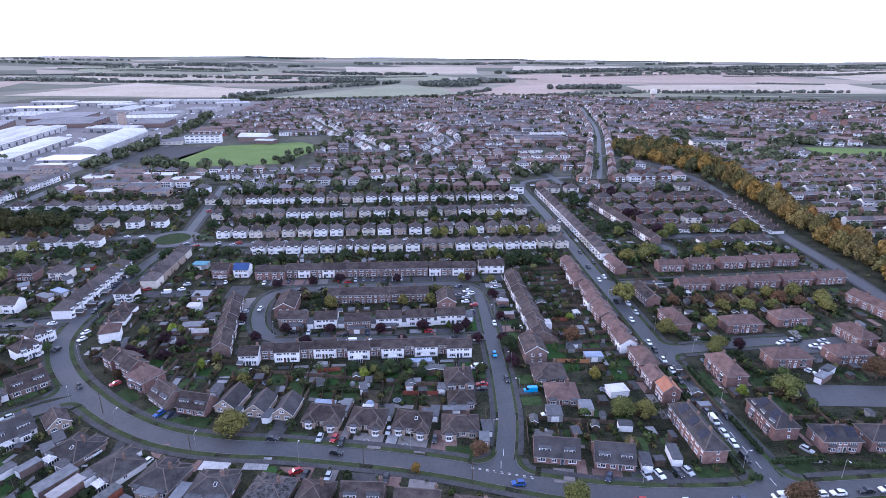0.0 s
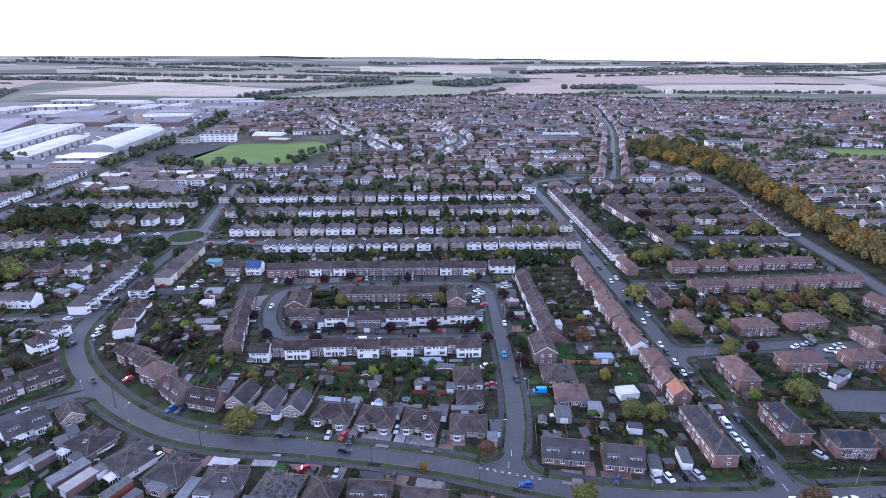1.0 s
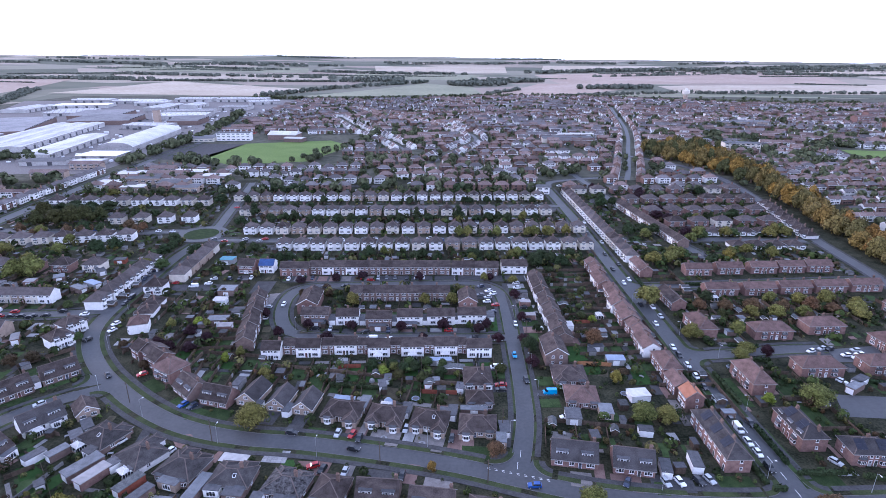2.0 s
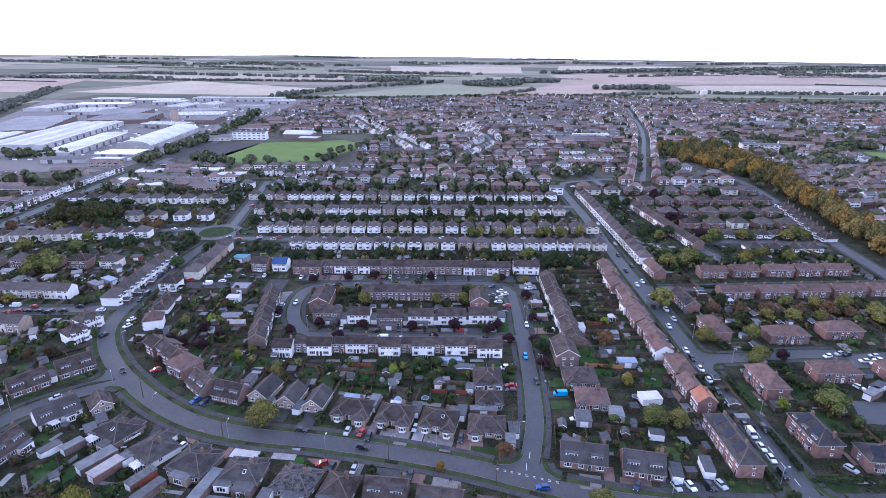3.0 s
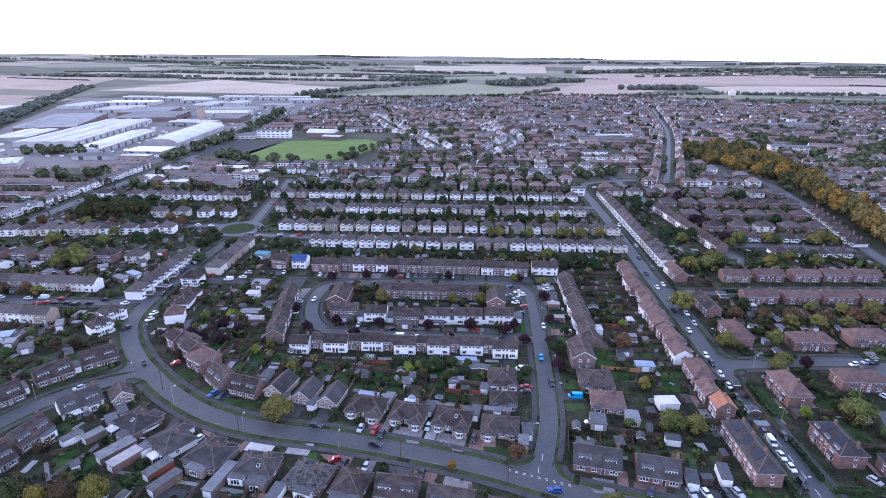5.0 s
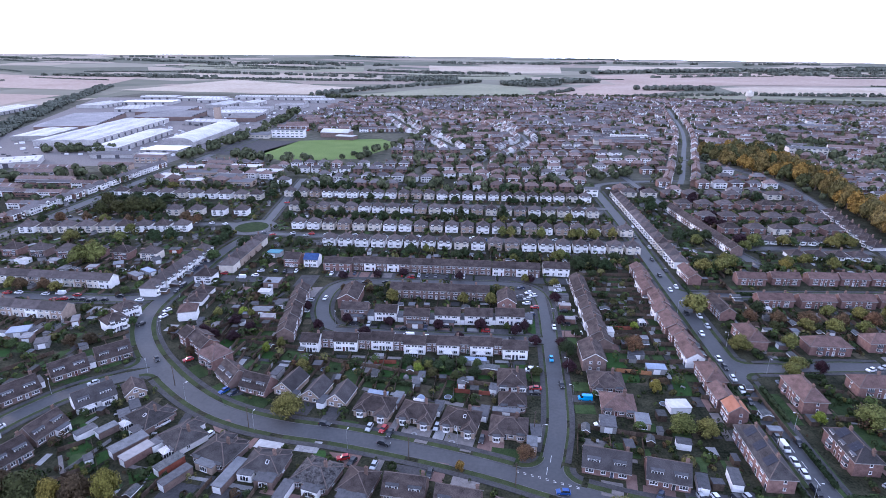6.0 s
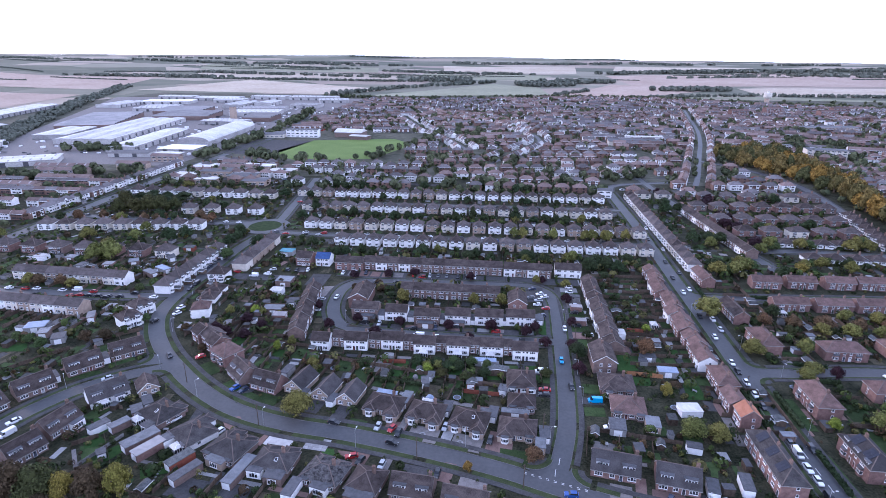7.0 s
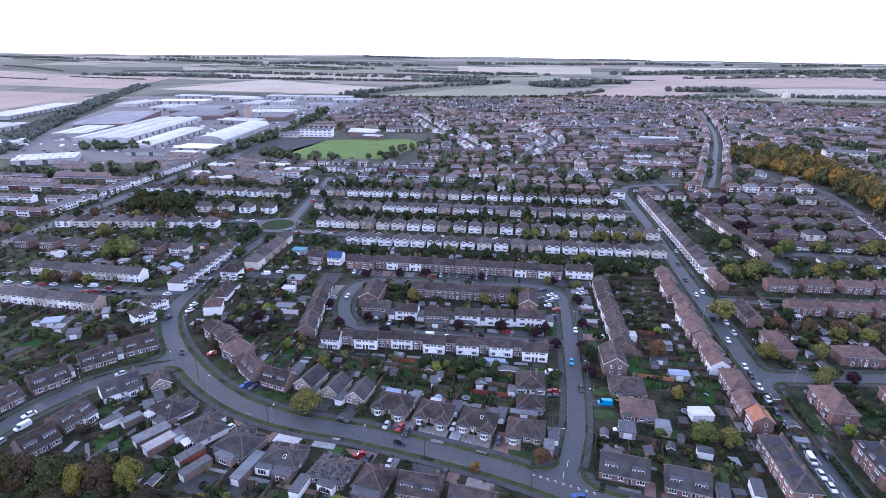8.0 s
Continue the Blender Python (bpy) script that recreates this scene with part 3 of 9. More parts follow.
def roof_mesh(w, d, e, rise, shape, tiles, ends=(0.25, 0.25), ridge=True):
    def make():
        b = Build()
        o, th = 0.4, 0.16
        k = rise / (d / 2 if shape != "front" else w / 2)
        zl = e - o * k
        if shape == "hip":
            X, Y = w / 2 + o, d / 2 + o
            if w >= d:
                half = d / 2
                A, B = (-(w / 2 - half), 0, e + rise), (w / 2 - half, 0, e + rise)
                A, B = ((0, 0, e + rise), (0.02, 0, e + rise)) if w - d < 0.05 else (A, B)
                c = [(-X, -Y, zl), (X, -Y, zl), (X, Y, zl), (-X, Y, zl)]
                tops = [(c[0], c[1], B, A), (c[1], c[2], B), (c[2], c[3], A, B), (c[3], c[0], A)]
            else:
                A, B = (0, -(d / 2 - w / 2), e + rise), (0, d / 2 - w / 2, e + rise)
                c = [(-X, -Y, zl), (X, -Y, zl), (X, Y, zl), (-X, Y, zl)]
                tops = [(c[0], c[1], A), (c[1], c[2], B, A), (c[2], c[3], B), (c[3], c[0], A, B)]
            for t in tops:
                b.poly([(p[0], p[1], p[2] + th) for p in t], 0)
            for i in range(4):
                p, q = c[i], c[(i + 1) % 4]
                b.poly([(p[0], p[1], p[2] - 0.1), (q[0], q[1], q[2] - 0.1), (q[0], q[1], q[2] + th), (p[0], p[1], p[2] + th)], 1)
            b.poly([(p[0], p[1], p[2] - 0.1) for p in reversed(c)], 1)
            if ridge:
                up = lambda p: (p[0], p[1], p[2] + th)
                b.bar(up(A), up(B), 0.34, 0.09, 2)
                ca = (c[0], c[3]) if w >= d else (c[0], c[1])
                cb = (c[1], c[2]) if w >= d else (c[2], c[3])
                for q in ca:
                    b.bar(up(q), up(A), 0.3, 0.08, 2)
                for q in cb:
                    b.bar(up(q), up(B), 0.3, 0.08, 2)
        else:
            if shape == "gable":
                L0, L1, S = -w / 2 - ends[0], w / 2 + ends[1], d / 2 + o
                P = lambda l, s, z: (l, s, z)
            else:
                L0, L1, S = -d / 2 - ends[0], d / 2 + ends[1], w / 2 + o
                P = lambda l, s, z: (-s, l, z)
            zr = e + rise
            for s in (-1, 1):
                t = [P(L0, s * S, zl + th), P(L1, s * S, zl + th), P(L1, 0, zr + th), P(L0, 0, zr + th)]
                b.poly(t if s < 0 else t[::-1], 0)
                u = [P(L0, s * S, zl - 0.04), P(L1, s * S, zl - 0.04), P(L1, 0, zr - 0.04), P(L0, 0, zr - 0.04)]
                b.poly(u[::-1] if s < 0 else u, 1)
                b.poly([P(L0, s * S, zl - 0.14), P(L1, s * S, zl - 0.14), P(L1, s * S, zl + th), P(L0, s * S, zl + th)], 1)
                for l in (L0, L1):
                    b.poly([P(l, s * S, zl - 0.1), P(l, 0, zr - 0.1), P(l, 0, zr + th), P(l, s * S, zl + th)], 1)
            if ridge:
                b.bar(P(L0, 0, zr + th - 0.02), P(L1, 0, zr + th - 0.02), 0.36, 0.1, 2)
        return b.mesh("roof", [tiles, FASCIA if shape == "front" else GUTTER, RIDGE])
    return shared(("roof", round(w, 2), round(d, 2), e, rise, shape, tiles.name, ends, ridge), make)


def solar_mesh():
    b = Build()
    b.box(-0.51, -0.82, 0.05, 0.51, 0.82, 0.11)
    return b.mesh("solar_panel", [SOLAR])


def wing_roof(ww, wd, e, tiles):
    """A hipped roof over a projecting wing, dying into the main slope."""
    b = Build()
    o, run = 0.35, ww / 2
    X, y0, y1, zl, zt = ww / 2 + o, -wd - o, run + 0.6, e - 0.14, e + ww / 2 * 0.52
    A, B = (0, y0 + run, zt), (0, y1, zt)
    c = [(-X, y0, zl), (X, y0, zl), (X, y1, zl), (-X, y1, zl)]
    for t in ((c[0], c[1], A), (c[1], c[2], B, A), (c[3], c[0], A, B)):
        b.poly([(p[0], p[1], p[2] + 0.16) for p in t], 0)
    for p, q in ((c[0], c[1]), (c[1], c[2]), (c[3], c[0])):
        b.poly([(p[0], p[1], p[2] - 0.08), (q[0], q[1], q[2] - 0.08), (q[0], q[1], q[2] + 0.16), (p[0], p[1], p[2] + 0.16)], 1)
    up = lambda p: (p[0], p[1], p[2] + 0.16)
    for p, q in ((c[0], A), (c[1], A), (A, B)):
        b.bar(up(p), up(q), 0.3, 0.08, 2)
    return b.mesh("wing_roof", [tiles, GUTTER, RIDGE])


def rooflight_mesh():
    b = Build()
    b.box(-0.45, -0.6, -0.05, 0.45, 0.6, 0.08, 0)
    b.poly([(-0.36, -0.5, 0.085), (0.36, -0.5, 0.085), (0.36, 0.5, 0.085), (-0.36, 0.5, 0.085)], 1)
    return b.mesh("rooflight", [FASCIA, CARGLASS])


def flat_box(w, d, hh, wm, rm):
    b = Build()
    b.box(-w / 2, -d / 2, -0.3, w / 2, d / 2, hh, 0)
    b.box(-w / 2 - 0.15, -d / 2 - 0.15, hh, w / 2 + 0.15, d / 2, hh + 0.16, 1)
    return b.mesh("extension", [wm, rm])


def cons_mesh(w=3.6, d=3.0):
    b = Build()
    b.box(-w / 2, -d / 2, -0.1, w / 2, d / 2, 0.6, 0)
    b.box(-w / 2 + 0.04, -d / 2 + 0.04, 0.6, w / 2 - 0.04, d / 2 - 0.04, 2.1, 1)
    for i in range(6):
        t = -w / 2 + (w - 0.1) * i / 5
        b.box(t, -d / 2, 0.6, t + 0.1, -d / 2 + 0.08, 2.15, 2)
    for i in range(5):
        t = -d / 2 + (d - 0.1) * i / 4
        for s in (-w / 2, w / 2 - 0.08):
            b.box(s, t, 0.6, s + 0.08, t + 0.1, 2.15, 2)
    lo = [(-w / 2 - 0.1, -d / 2 - 0.1, 2.15), (w / 2 + 0.1, -d / 2 - 0.1, 2.15), (w / 2 + 0.1, d / 2, 2.15), (-w / 2 - 0.1, d / 2, 2.15)]
    A, B = (-w / 2 + 1.1, 0, 3.0), (w / 2 - 1.1, 0, 3.0)
    for t in ((lo[0], lo[1], B, A), (lo[1], lo[2], B), (lo[2], lo[3], A, B), (lo[3], lo[0], A)):
        b.poly(t, 3)
    for p, q in ((lo[0], A), (lo[1], B), (lo[2], B), (lo[3], A), (A, B)):
        b.bar(p, q, 0.12, 0.06, 2)
    return b.mesh("conservatory", [BRICK_BUFF, GLASS, FASCIA, PALE_SHEET])


DOORS = [(0.3, 0.3, 0.31), (0.05, 0.06, 0.09), (0.12, 0.045, 0.04), (0.05, 0.065, 0.05), (0.1, 0.07, 0.05), (0.6, 0.6, 0.6), (0.04, 0.04, 0.045)]
rng = random.Random(7)
HOMES = []


def put_window(h, x, y, z, w, hh, n, rot=0):
    return part("window", window_mesh(w, hh, n), h, pose(x, y, z, 0, 0, rot))


def put_door(h, x, y, rot=0):
    o = part("door", door_mesh(), h, pose(x, y, 0, 0, 0, rot))
    o.color = (*rng.choice(DOORS), 1)
    return o


def house(x, y, ang, w, d, style="semi", shape="hip", e=5.0, rise=2.9, wall=None, tiles=None, label="", chims=None, group="", ends=(0.25, 0.25),
          name="house", back=False, solar=0, bays=True, side=True, z=0.0, wing=None, exts=(), cons=(), rear=(), sky_light=False):
    """A house whose facade's middle is at x, y; it stands behind that line."""
    wall, tiles = wall or WHITE, tiles or ROOF_BROWN
    cx, cy = ahead(x, y, ang, d / 2)
    h = base(name, cx, cy, ang, label, "house", group, z=z)
    part("wall", wall_mesh(w, d, e, rise, shape, wall), h)
    part("roof", roof_mesh(w, d, e, rise, shape, tiles, ends), h)
    top = e + rise
    for px, py, pz in (chims if chims is not None else [(0, 0.2, top)]):
        part("chimney", chimney_mesh(), h, pose(px, py, pz - 0.35))
    f = -d / 2
    zu = min(3.95, e - 0.85)
    for wx, ww, wd in ([wing] if isinstance(wing, tuple) else wing or []):
        g = part("wing", wall_mesh(ww, wd + 0.4, e - 0.05, 1.2, "hip", wall), h, pose(wx, f - wd / 2 + 0.2, 0))
        part("wing_roof", shared(("wingroof", ww, wd, e, tiles.name), lambda: wing_roof(ww, wd, e, tiles)), h, pose(wx, f, 0))
        part("bay_window", bay_mesh(2.4, 2.6, 1, WHITE), h, pose(wx, f - wd, -0.2))
    for wx, ww, wd in rear:
        turn = pose(0, 0, 0, 0, 0, 180)
        part("wing", wall_mesh(ww, wd + 0.4, e - 0.05, 1.2, "hip", wall), h, turn @ pose(wx, f - wd / 2 + 0.2, 0))
        part("wing_roof", shared(("wingroof", ww, wd, e, tiles.name), lambda: wing_roof(ww, wd, e, tiles)), h, turn @ pose(wx, f, 0))
    if sky_light:
        k2 = math.degrees(math.atan(rise / (d / 2)))
        part("rooflight", shared("rooflight", rooflight_mesh), h, pose(w * 0.12, -d * 0.2, e + rise * 0.6 + 0.2, k2 if shape != "front" else 0))
    for ex, ew, ed, ek in exts:
        wm, rm = {"brick": (BRICK_BROWN, LEADFLAT), "white": (WHITE, LEADFLAT), "pale": (BRICK_BUFF, GREYSHEET)}[ek]
        part("extension", shared(("ext", ew, ed, ek), lambda: flat_box(ew, ed, 2.45, wm, rm)), h, pose(ex, f - ed / 2 + 0.05, 0))
        put_window(h, ex, f - ed + 0.05, 1.25, min(2.6, ew * 0.6), 1.7, 3)
    for kx in cons:
        part("conservatory", shared("consmesh", cons_mesh), h, pose(kx, f - 1.45, 0), "white framed glass conservatory")
    if style == "semi":
        q = w / 4
        for s in (-1, 1):
            if bays:
                part("bay_window", bay_mesh(round(min(2.4, w * 0.25), 1), 2.6, 2 if bays == 2 else 1, wall), h, pose(s * q * 1.05, f, 0.02))
                if bays != 2:
                    put_window(h, s * q * 1.05, f, zu, min(2.0, w * 0.2), 1.2, 3)
            else:
                put_window(h, s * q * 1.15, f, zu, min(2.2, w * 0.22), 1.2, 3)
                put_window(h, s * q * 1.15, f, 1.4, min(2.4, w * 0.24), 1.35, 3)
            if cy < 300:
                put_window(h, s * q * 0.28, f, zu, 0.9, 1.0, 1)
            if cy < 300:
                put_door(h, s * q * 0.28, f)
    elif style == "terrace":
        put_window(h, -w * 0.2, f, zu, min(2.3, w * 0.36), 1.2, 3)
        put_window(h, w * 0.28, f, zu, min(1.3, w * 0.2), 1.2, 2)
        put_window(h, -w * 0.2, f, 1.35, min(2.3, w * 0.36), 1.35, 3)
        put_door(h, w * 0.28, f)
    elif style == "bungalow":
        for s in (-1, 1):
            part("bay_window", bay_mesh(2.6, 2.6, 1, wall), h, pose(s * w * 0.33, f, -0.15))
        put_door(h, -0.9, f)
        put_window(h, 0.9, f, 1.5, 1.5, 1.1, 2)
    elif style == "chalet":
        put_window(h, -w * 0.34, f, 1.4, 2.3, 1.3, 3)
        put_window(h, w * 0.34, f, 1.4, 2.3, 1.3, 3)
        put_window(h, -w * 0.06, f, 1.4, 1.4, 1.3, 2)
        put_door(h, w * 0.12, f)
        for s in (-1, 1):
            dm = part("dormer", dormer_mesh(3.5, 1.4, 2.8, TIMBER if rng.random() < 0.5 else FASCIA), h, pose(s * w * 0.27, f + 1.15, e + 0.55))
            part("window", window_mesh(3.2, 1.1, 4), dm, pose(0, -0.02, 0.75))
    elif style == "gable_low":
        put_window(h, 0, f, e + 0.9, 1.5, 1.0, 2)
        for s in (-1, 1):
            put_window(h, s * w * 0.24, f, 1.3, 1.8, 1.2, 3)
    elif style == "gable_end":
        for s in (-1, 1):
            put_window(h, s * w * 0.18, f, 3.9, 1.1, 1.1, 2)
            put_window(h, s * w * 0.18, f, 1.4, 1.1, 1.2, 2)
    HOMES.append((cx, cy, ang, w, d))
    if side and cy < 205 and style not in ("gable_end", "gable_low"):
        for s, r in ((-1, -90), (1, 90)):
            if e > 4 and (shape == "hip" or ends[0 if s < 0 else 1] > 0.1):
                put_window(h, s * w / 2, 0.6, zu, 0.9, 1.1, 1, r)
                put_window(h, s * w / 2, 0.8, 1.5, 0.8, 1.0, 1, r)
            elif e < 4 and shape == "hip":
                put_window(h, s * w / 2, -1.2, 1.4, 1.2, 1.1, 2, r)
    if back:
        for s in (-1, 1):
            put_window(h, s * w * 0.25, d / 2, 3.9 if e > 4 else 1.4, 1.5, 1.1, 2, 180)
        if e > 4:
            put_window(h, -w * 0.2, d / 2, 1.25, 2.2, 1.9, 3, 180)
    if solar:
        k = rise / (d / 2)
        for i in range(solar):
            px = (i - (solar - 1) / 2) * 6.4
            tilt = math.degrees(math.atan(k))
            m0 = pose(px, -d * 0.22, e + rise * 0.56 + 0.2, tilt, 0, 0)
            for u in range(3):
                for v in range(2):
                    part("solar_panel", shared("solar", solar_mesh), h, m0 @ pose(-1.06 + u * 1.06, -0.85 + v * 1.7, 0), "dark blue solar panel")
    return h

# ---- houses, street by street ----
L_WHITE = "white rendered semi-detached houses with hipped brown tiled roof"
L_BUNG = "brown hipped-roof bungalow with white bay windows"
L_CHALET = "brick chalet bungalow with box dormers in its brown roof"
L_TERR = "brown brick terraced house with white framed windows"
L_WTERR = "white fronted terraced house with dark brown tiled roof"
L_BRICK = "red brick semi-detached houses with hipped tiled roof"


def chalet(x, y, ang, w, d=8.2, wall=None, tiles=None, **kw):
    return house(x, y, ang, w, d, "chalet", "gable", 2.7, 3.7, wall or BRICK_BROWN, tiles or ROOF_BROWN, L_CHALET, chims=[(w * 0.42, 0.5, 6.4)], group="chalet bungalows", **kw)


def bungalow(x, y, ang, w, d=10.5, wall=None, tiles=None, rise=2.5, **kw):
    return house(x, y, ang, w, d, "bungalow", "hip", 2.4, rise, wall or WHITE, tiles or ROOF_BROWN, L_BUNG, chims=[(w * 0.2, 1.2, 2.7 + rise)], group="bungalows", **kw)


def row(x0, y0, x1, y1, n, d=8.0, wall=None, tiles=None, e=4.7, rise=2.3, stagger=0.0, label=L_TERR, group="terraced houses", walls=None):
    """Terraced houses side by side along a facade line."""
    ang = math.degrees(math.atan2(y1 - y0, x1 - x0))
    w = math.hypot(x1 - x0, y1 - y0) / n
    d -= 0.8
    for i in range(n):
        u = (i + 0.5) / n
        px, py = ahead(x0 + (x1 - x0) * u, y0 + (y1 - y0) * u, ang, stagger * (i % 2))
        en = (0.25 if i == 0 or stagger else 0.0, 0.25 if i == n - 1 or stagger else 0.0)
        wl2 = walls[i % len(walls)] if walls else (wall or BRICK_BROWN)
        house(px, py, ang, w - 0.004, d, "terrace", "gable", e, rise, wl2, tiles or ROOF_BROWN, L_WTERR if wl2 is WHITE else label,
              chims=[(w * 0.44, 0.3, e + rise)] if i % 2 == 0 else [], group=group, ends=en)


def semis(x0, y0, x1, y1, n, w=8.8, d=8.0, wall=None, tiles=None, label=L_WHITE, bays=1, group="semi-detached houses", e=4.7, rise=3.0, mix=None):
    ang = math.degrees(math.atan2(y1 - y0, x1 - x0))
    for i in range(n):
        u = i / max(1, n - 1)
        wl2 = rng.choice(mix) if mix else (wall or WHITE)
        tl = tiles or rng.choice([ROOF_PALE, ROOF_PALE, ROOF_PALE, ROOF_BROWN])
        house(x0 + (x1 - x0) * u, y0 + (y1 - y0) * u, ang, w, d, "semi", "hip", e, rise, wl2, tl,
              L_WHITE if wl2 is WHITE else L_BRICK, chims=[(0, 0.3, e + rise)], group=group, bays=bays)


# side road to the west, chalet bungalows on both sides
chalet(-160.5, 141.5, 72, 12.5)
chalet(-155, 155.5, 57, 12)
chalet(-148.3, 171, 49, 12)
chalet(-139, 182.8, 43, 12)
chalet(-126.6, 154, 50, 12.4, wall=WHITE, tiles=ROOF_SLATE, exts=[(2.6, 3, 1.8, "white")], cons=[-2.8])
chalet(-130.2, 138, 76, 11, exts=[(2.5, 4, 2.2, "white")])
chalet(-131.5, 124.5, 68, 10)
house(-116.2, 159.6, 40, 6.6, 8, "gable_low", "front", 2.4, 2.5, BRICK_BUFF, ROOF_BROWN, "small brick house with white bargeboards on its gable", chims=[])
# bungalows south of the curving road, seen from their gardens
bungalow(-107.2, 143.8, -28, 12, 9.8, BRICK_BROWN, ROOF_GREY, exts=[(3.4, 3.6, 3, "white")], cons=[-2.6], rear=[(-2.2, 4.8, 1.8)], sky_light=True)
bungalow(-91.8, 135, -34, 11.4, 10.4, WHITE, ROOF_GREY, exts=[(-3.2, 3.8, 3.4, "white")], cons=[2.6], rear=[(2.4, 4.6, 2.4)])
bungalow(-75.7, 129, -18, 12, 10, BRICK_BROWN, ROOF_GREY, exts=[(0.6, 6.2, 2.6, "pale")], rear=[(2.6, 4.8, 2.2), (-3.0, 4.2, 1.2)])
bungalow(-58.9, 125.2, -6, 11.6, 8.6, BRICK_BROWN, ROOF_GREY, rise=2.2, rear=[(3.0, 4.4, 1.2), (-3.0, 4.2, 1.6)], sky_light=True, exts=[(-3.6, 4.4, 2, "white"), (2.8, 5.6, 3.4, "brick")])
bungalow(-43.6, 122, -15, 11.4, 8.8, BRICK_BROWN, ROOF_LICHEN, rise=2.2, rear=[(2.8, 4.4, 1.4), (-3.0, 4.2, 1.0)], exts=[(1.6, 5, 2.6, "white")])
bungalow(-31, 119.6, -12, 9, 9.5, BRICK_BROWN, exts=[(0.5, 8, 3, "brick")])
chalet(-17.2, 119, -6, 11.5)
chalet(-2.8, 115.5, -9, 12)
bungalow(12, 110, -12, 12, 10, BRICK_BROWN)
# bungalows north of it
chalet(-77.4, 165.6, -17, 11, 7.6, wall=BRICK_RED)
house(-66.2, 165.8, -14, 7.4, 11, "gable_low", "front", 2.5, 2.9, BRICK_BUFF, ROOF_SLATE, "brick chalet with dark slate roof and white bargeboards", chims=[])
house(-55.4, 162.6, -12, 6.8, 10, "gable_low", "front", 2.5, 2.7, BRICK_BUFF, ROOF_SLATE, "chalet bungalow with a gable towards the road", chims=[])
house(-45.9, 160.4, -11, 6.8, 10, "gable_low", "front", 2.5, 2.7, BRICK_BUFF, ROOF_SLATE, "chalet bungalow with a gable towards the road", chims=[])
bungalow(-32.6, 156.6, -11, 12.6, 9, BRICK_BUFF, wing=[(3.8, 4.6, 2.4), (-3.9, 4.4, 1.4)])
bungalow(-18, 153.6, -10, 11.8, 9, BRICK_BUFF, wing=[(3.6, 4.4, 2.2), (-3.7, 4.2, 1.3)])
bungalow(-3.6, 151, -12, 11.8, 9, BRICK_BUFF, wing=[(3.6, 4.4, 2.4), (-3.7, 4.2, 1.3)], sky_light=True)
bungalow(12.2, 148, -5, 11.6, 8.8, BRICK_BUFF, wing=(-3.6, 4.6, 1.6), exts=[(7.4, 3, 5, "pale")])
bungalow(14.6, 174.5, 0, 10, 12, WHITE, sky_light=True)
bungalow(14.2, 163, -2, 9, 8, BRICK_BROWN, rise=2.3)
# inside the bend
chalet(-91, 171.6, -42, 11, 8.6)
house(-102.4, 182.3, -33, 10.4, 8.6, "semi", "hip", 4.7, 2.6, BRICK_RED, ROOF_RED, L_BRICK, bays=1)
row(-122, 199.6, -106.8, 188, 3, 8.4, BRICK_RED, ROOF_BROWN, stagger=1.2)
# inner estate: terraces round a square
for i, (cx, wd, yy) in enumerate([(-66, 7.4, 196.6), (-51.7, 9.6, 198.4), (-37, 9, 200.3), (-23.5, 8.6, 198.2), (-10, 9, 198.8), (3.4, 9.2, 199.2), (16.7, 9.8, 197.4)]):
    house(cx, yy, 0, wd, 7, "semi", "gable", 4.6, 2.1, WHITE, ROOF_BROWN, L_WTERR, chims=[(wd * 0.4, 0.3, 6.7)], group="terraced houses", bays=0)
for cx, wd in [(-59.4, 5.4), (-44.2, 5.2), (-30.1, 4.6), (-16.9, 4.5), (-3.3, 4.2), (9.9, 3.6)]:
    house(cx, 200.6, 0, wd, 5.4, "terrace", "gable", 4.4, 1.7, BRICK_BROWN, ROOF_BROWN, L_TERR, chims=[], group="terraced houses", ends=(0, 0), side=False)
for cx, wd, yy, wl2 in [(-54.8, 12.2, 228, BRICK_BROWN), (-40, 10, 226.4, WHITE), (-25.8, 11.2, 223.6, BRICK_BROWN), (-12.1, 11.3, 225.6, WHITE), (1.8, 12.4, 226, WHITE), (15.7, 12.6, 227, WHITE)]:
    house(cx, yy, 0, wd, 7, "semi", "gable", 4.6, 2.1, wl2, ROOF_BROWN, L_WTERR if wl2 is WHITE else L_TERR, chims=[(0, 0.3, 6.7)], group="terraced houses", bays=0)
row(-42.2, 252.3, 6.5, 251.6, 8, 8, BRICK_BROWN, ROOF_BROWN)
house(-60.3, 238, 0, 9.2, 17, "gable_end", "front", 5, 2.6, BRICK_RED, ROOF_BROWN, "end terrace block with brick gable", chims=[(0, 3, 7.6)])
house(14.8, 240, 0, 8.4, 13, "gable_end", "front", 5, 2.6, BRICK_RED, ROOF_BROWN, "end terrace block with brick gable", chims=[(0, 3, 7.6)])
row(-85, 285.6, -69.2, 285.2, 2, 8, BRICK_RED)
row(-69, 287.4, -43, 287, 4, 8, BRICK_BROWN, walls=[BRICK_BROWN, WHITE])
row(-42.8, 287, 7.8, 286.4, 8, 8, BRICK_BROWN)
row(8.6, 286, 34, 285, 4, 8, BRICK_BROWN, walls=[WHITE, BRICK_BROWN])
row(36.2, 288, 50.2, 287.4, 2, 8, WHITE)
house(-104.4, 289, -4, 9, 8, "semi", "gable", 5, 2.6, BRICK_RED, ROOF_BROWN, L_BRICK, bays=0)
house(-93.6, 290, -2, 8, 8, "semi", "gable", 4.6, 2.4, WHITE, ROOF_SKYTINT, "white house with solar roof, reflected sky painted in as blue", bays=0)
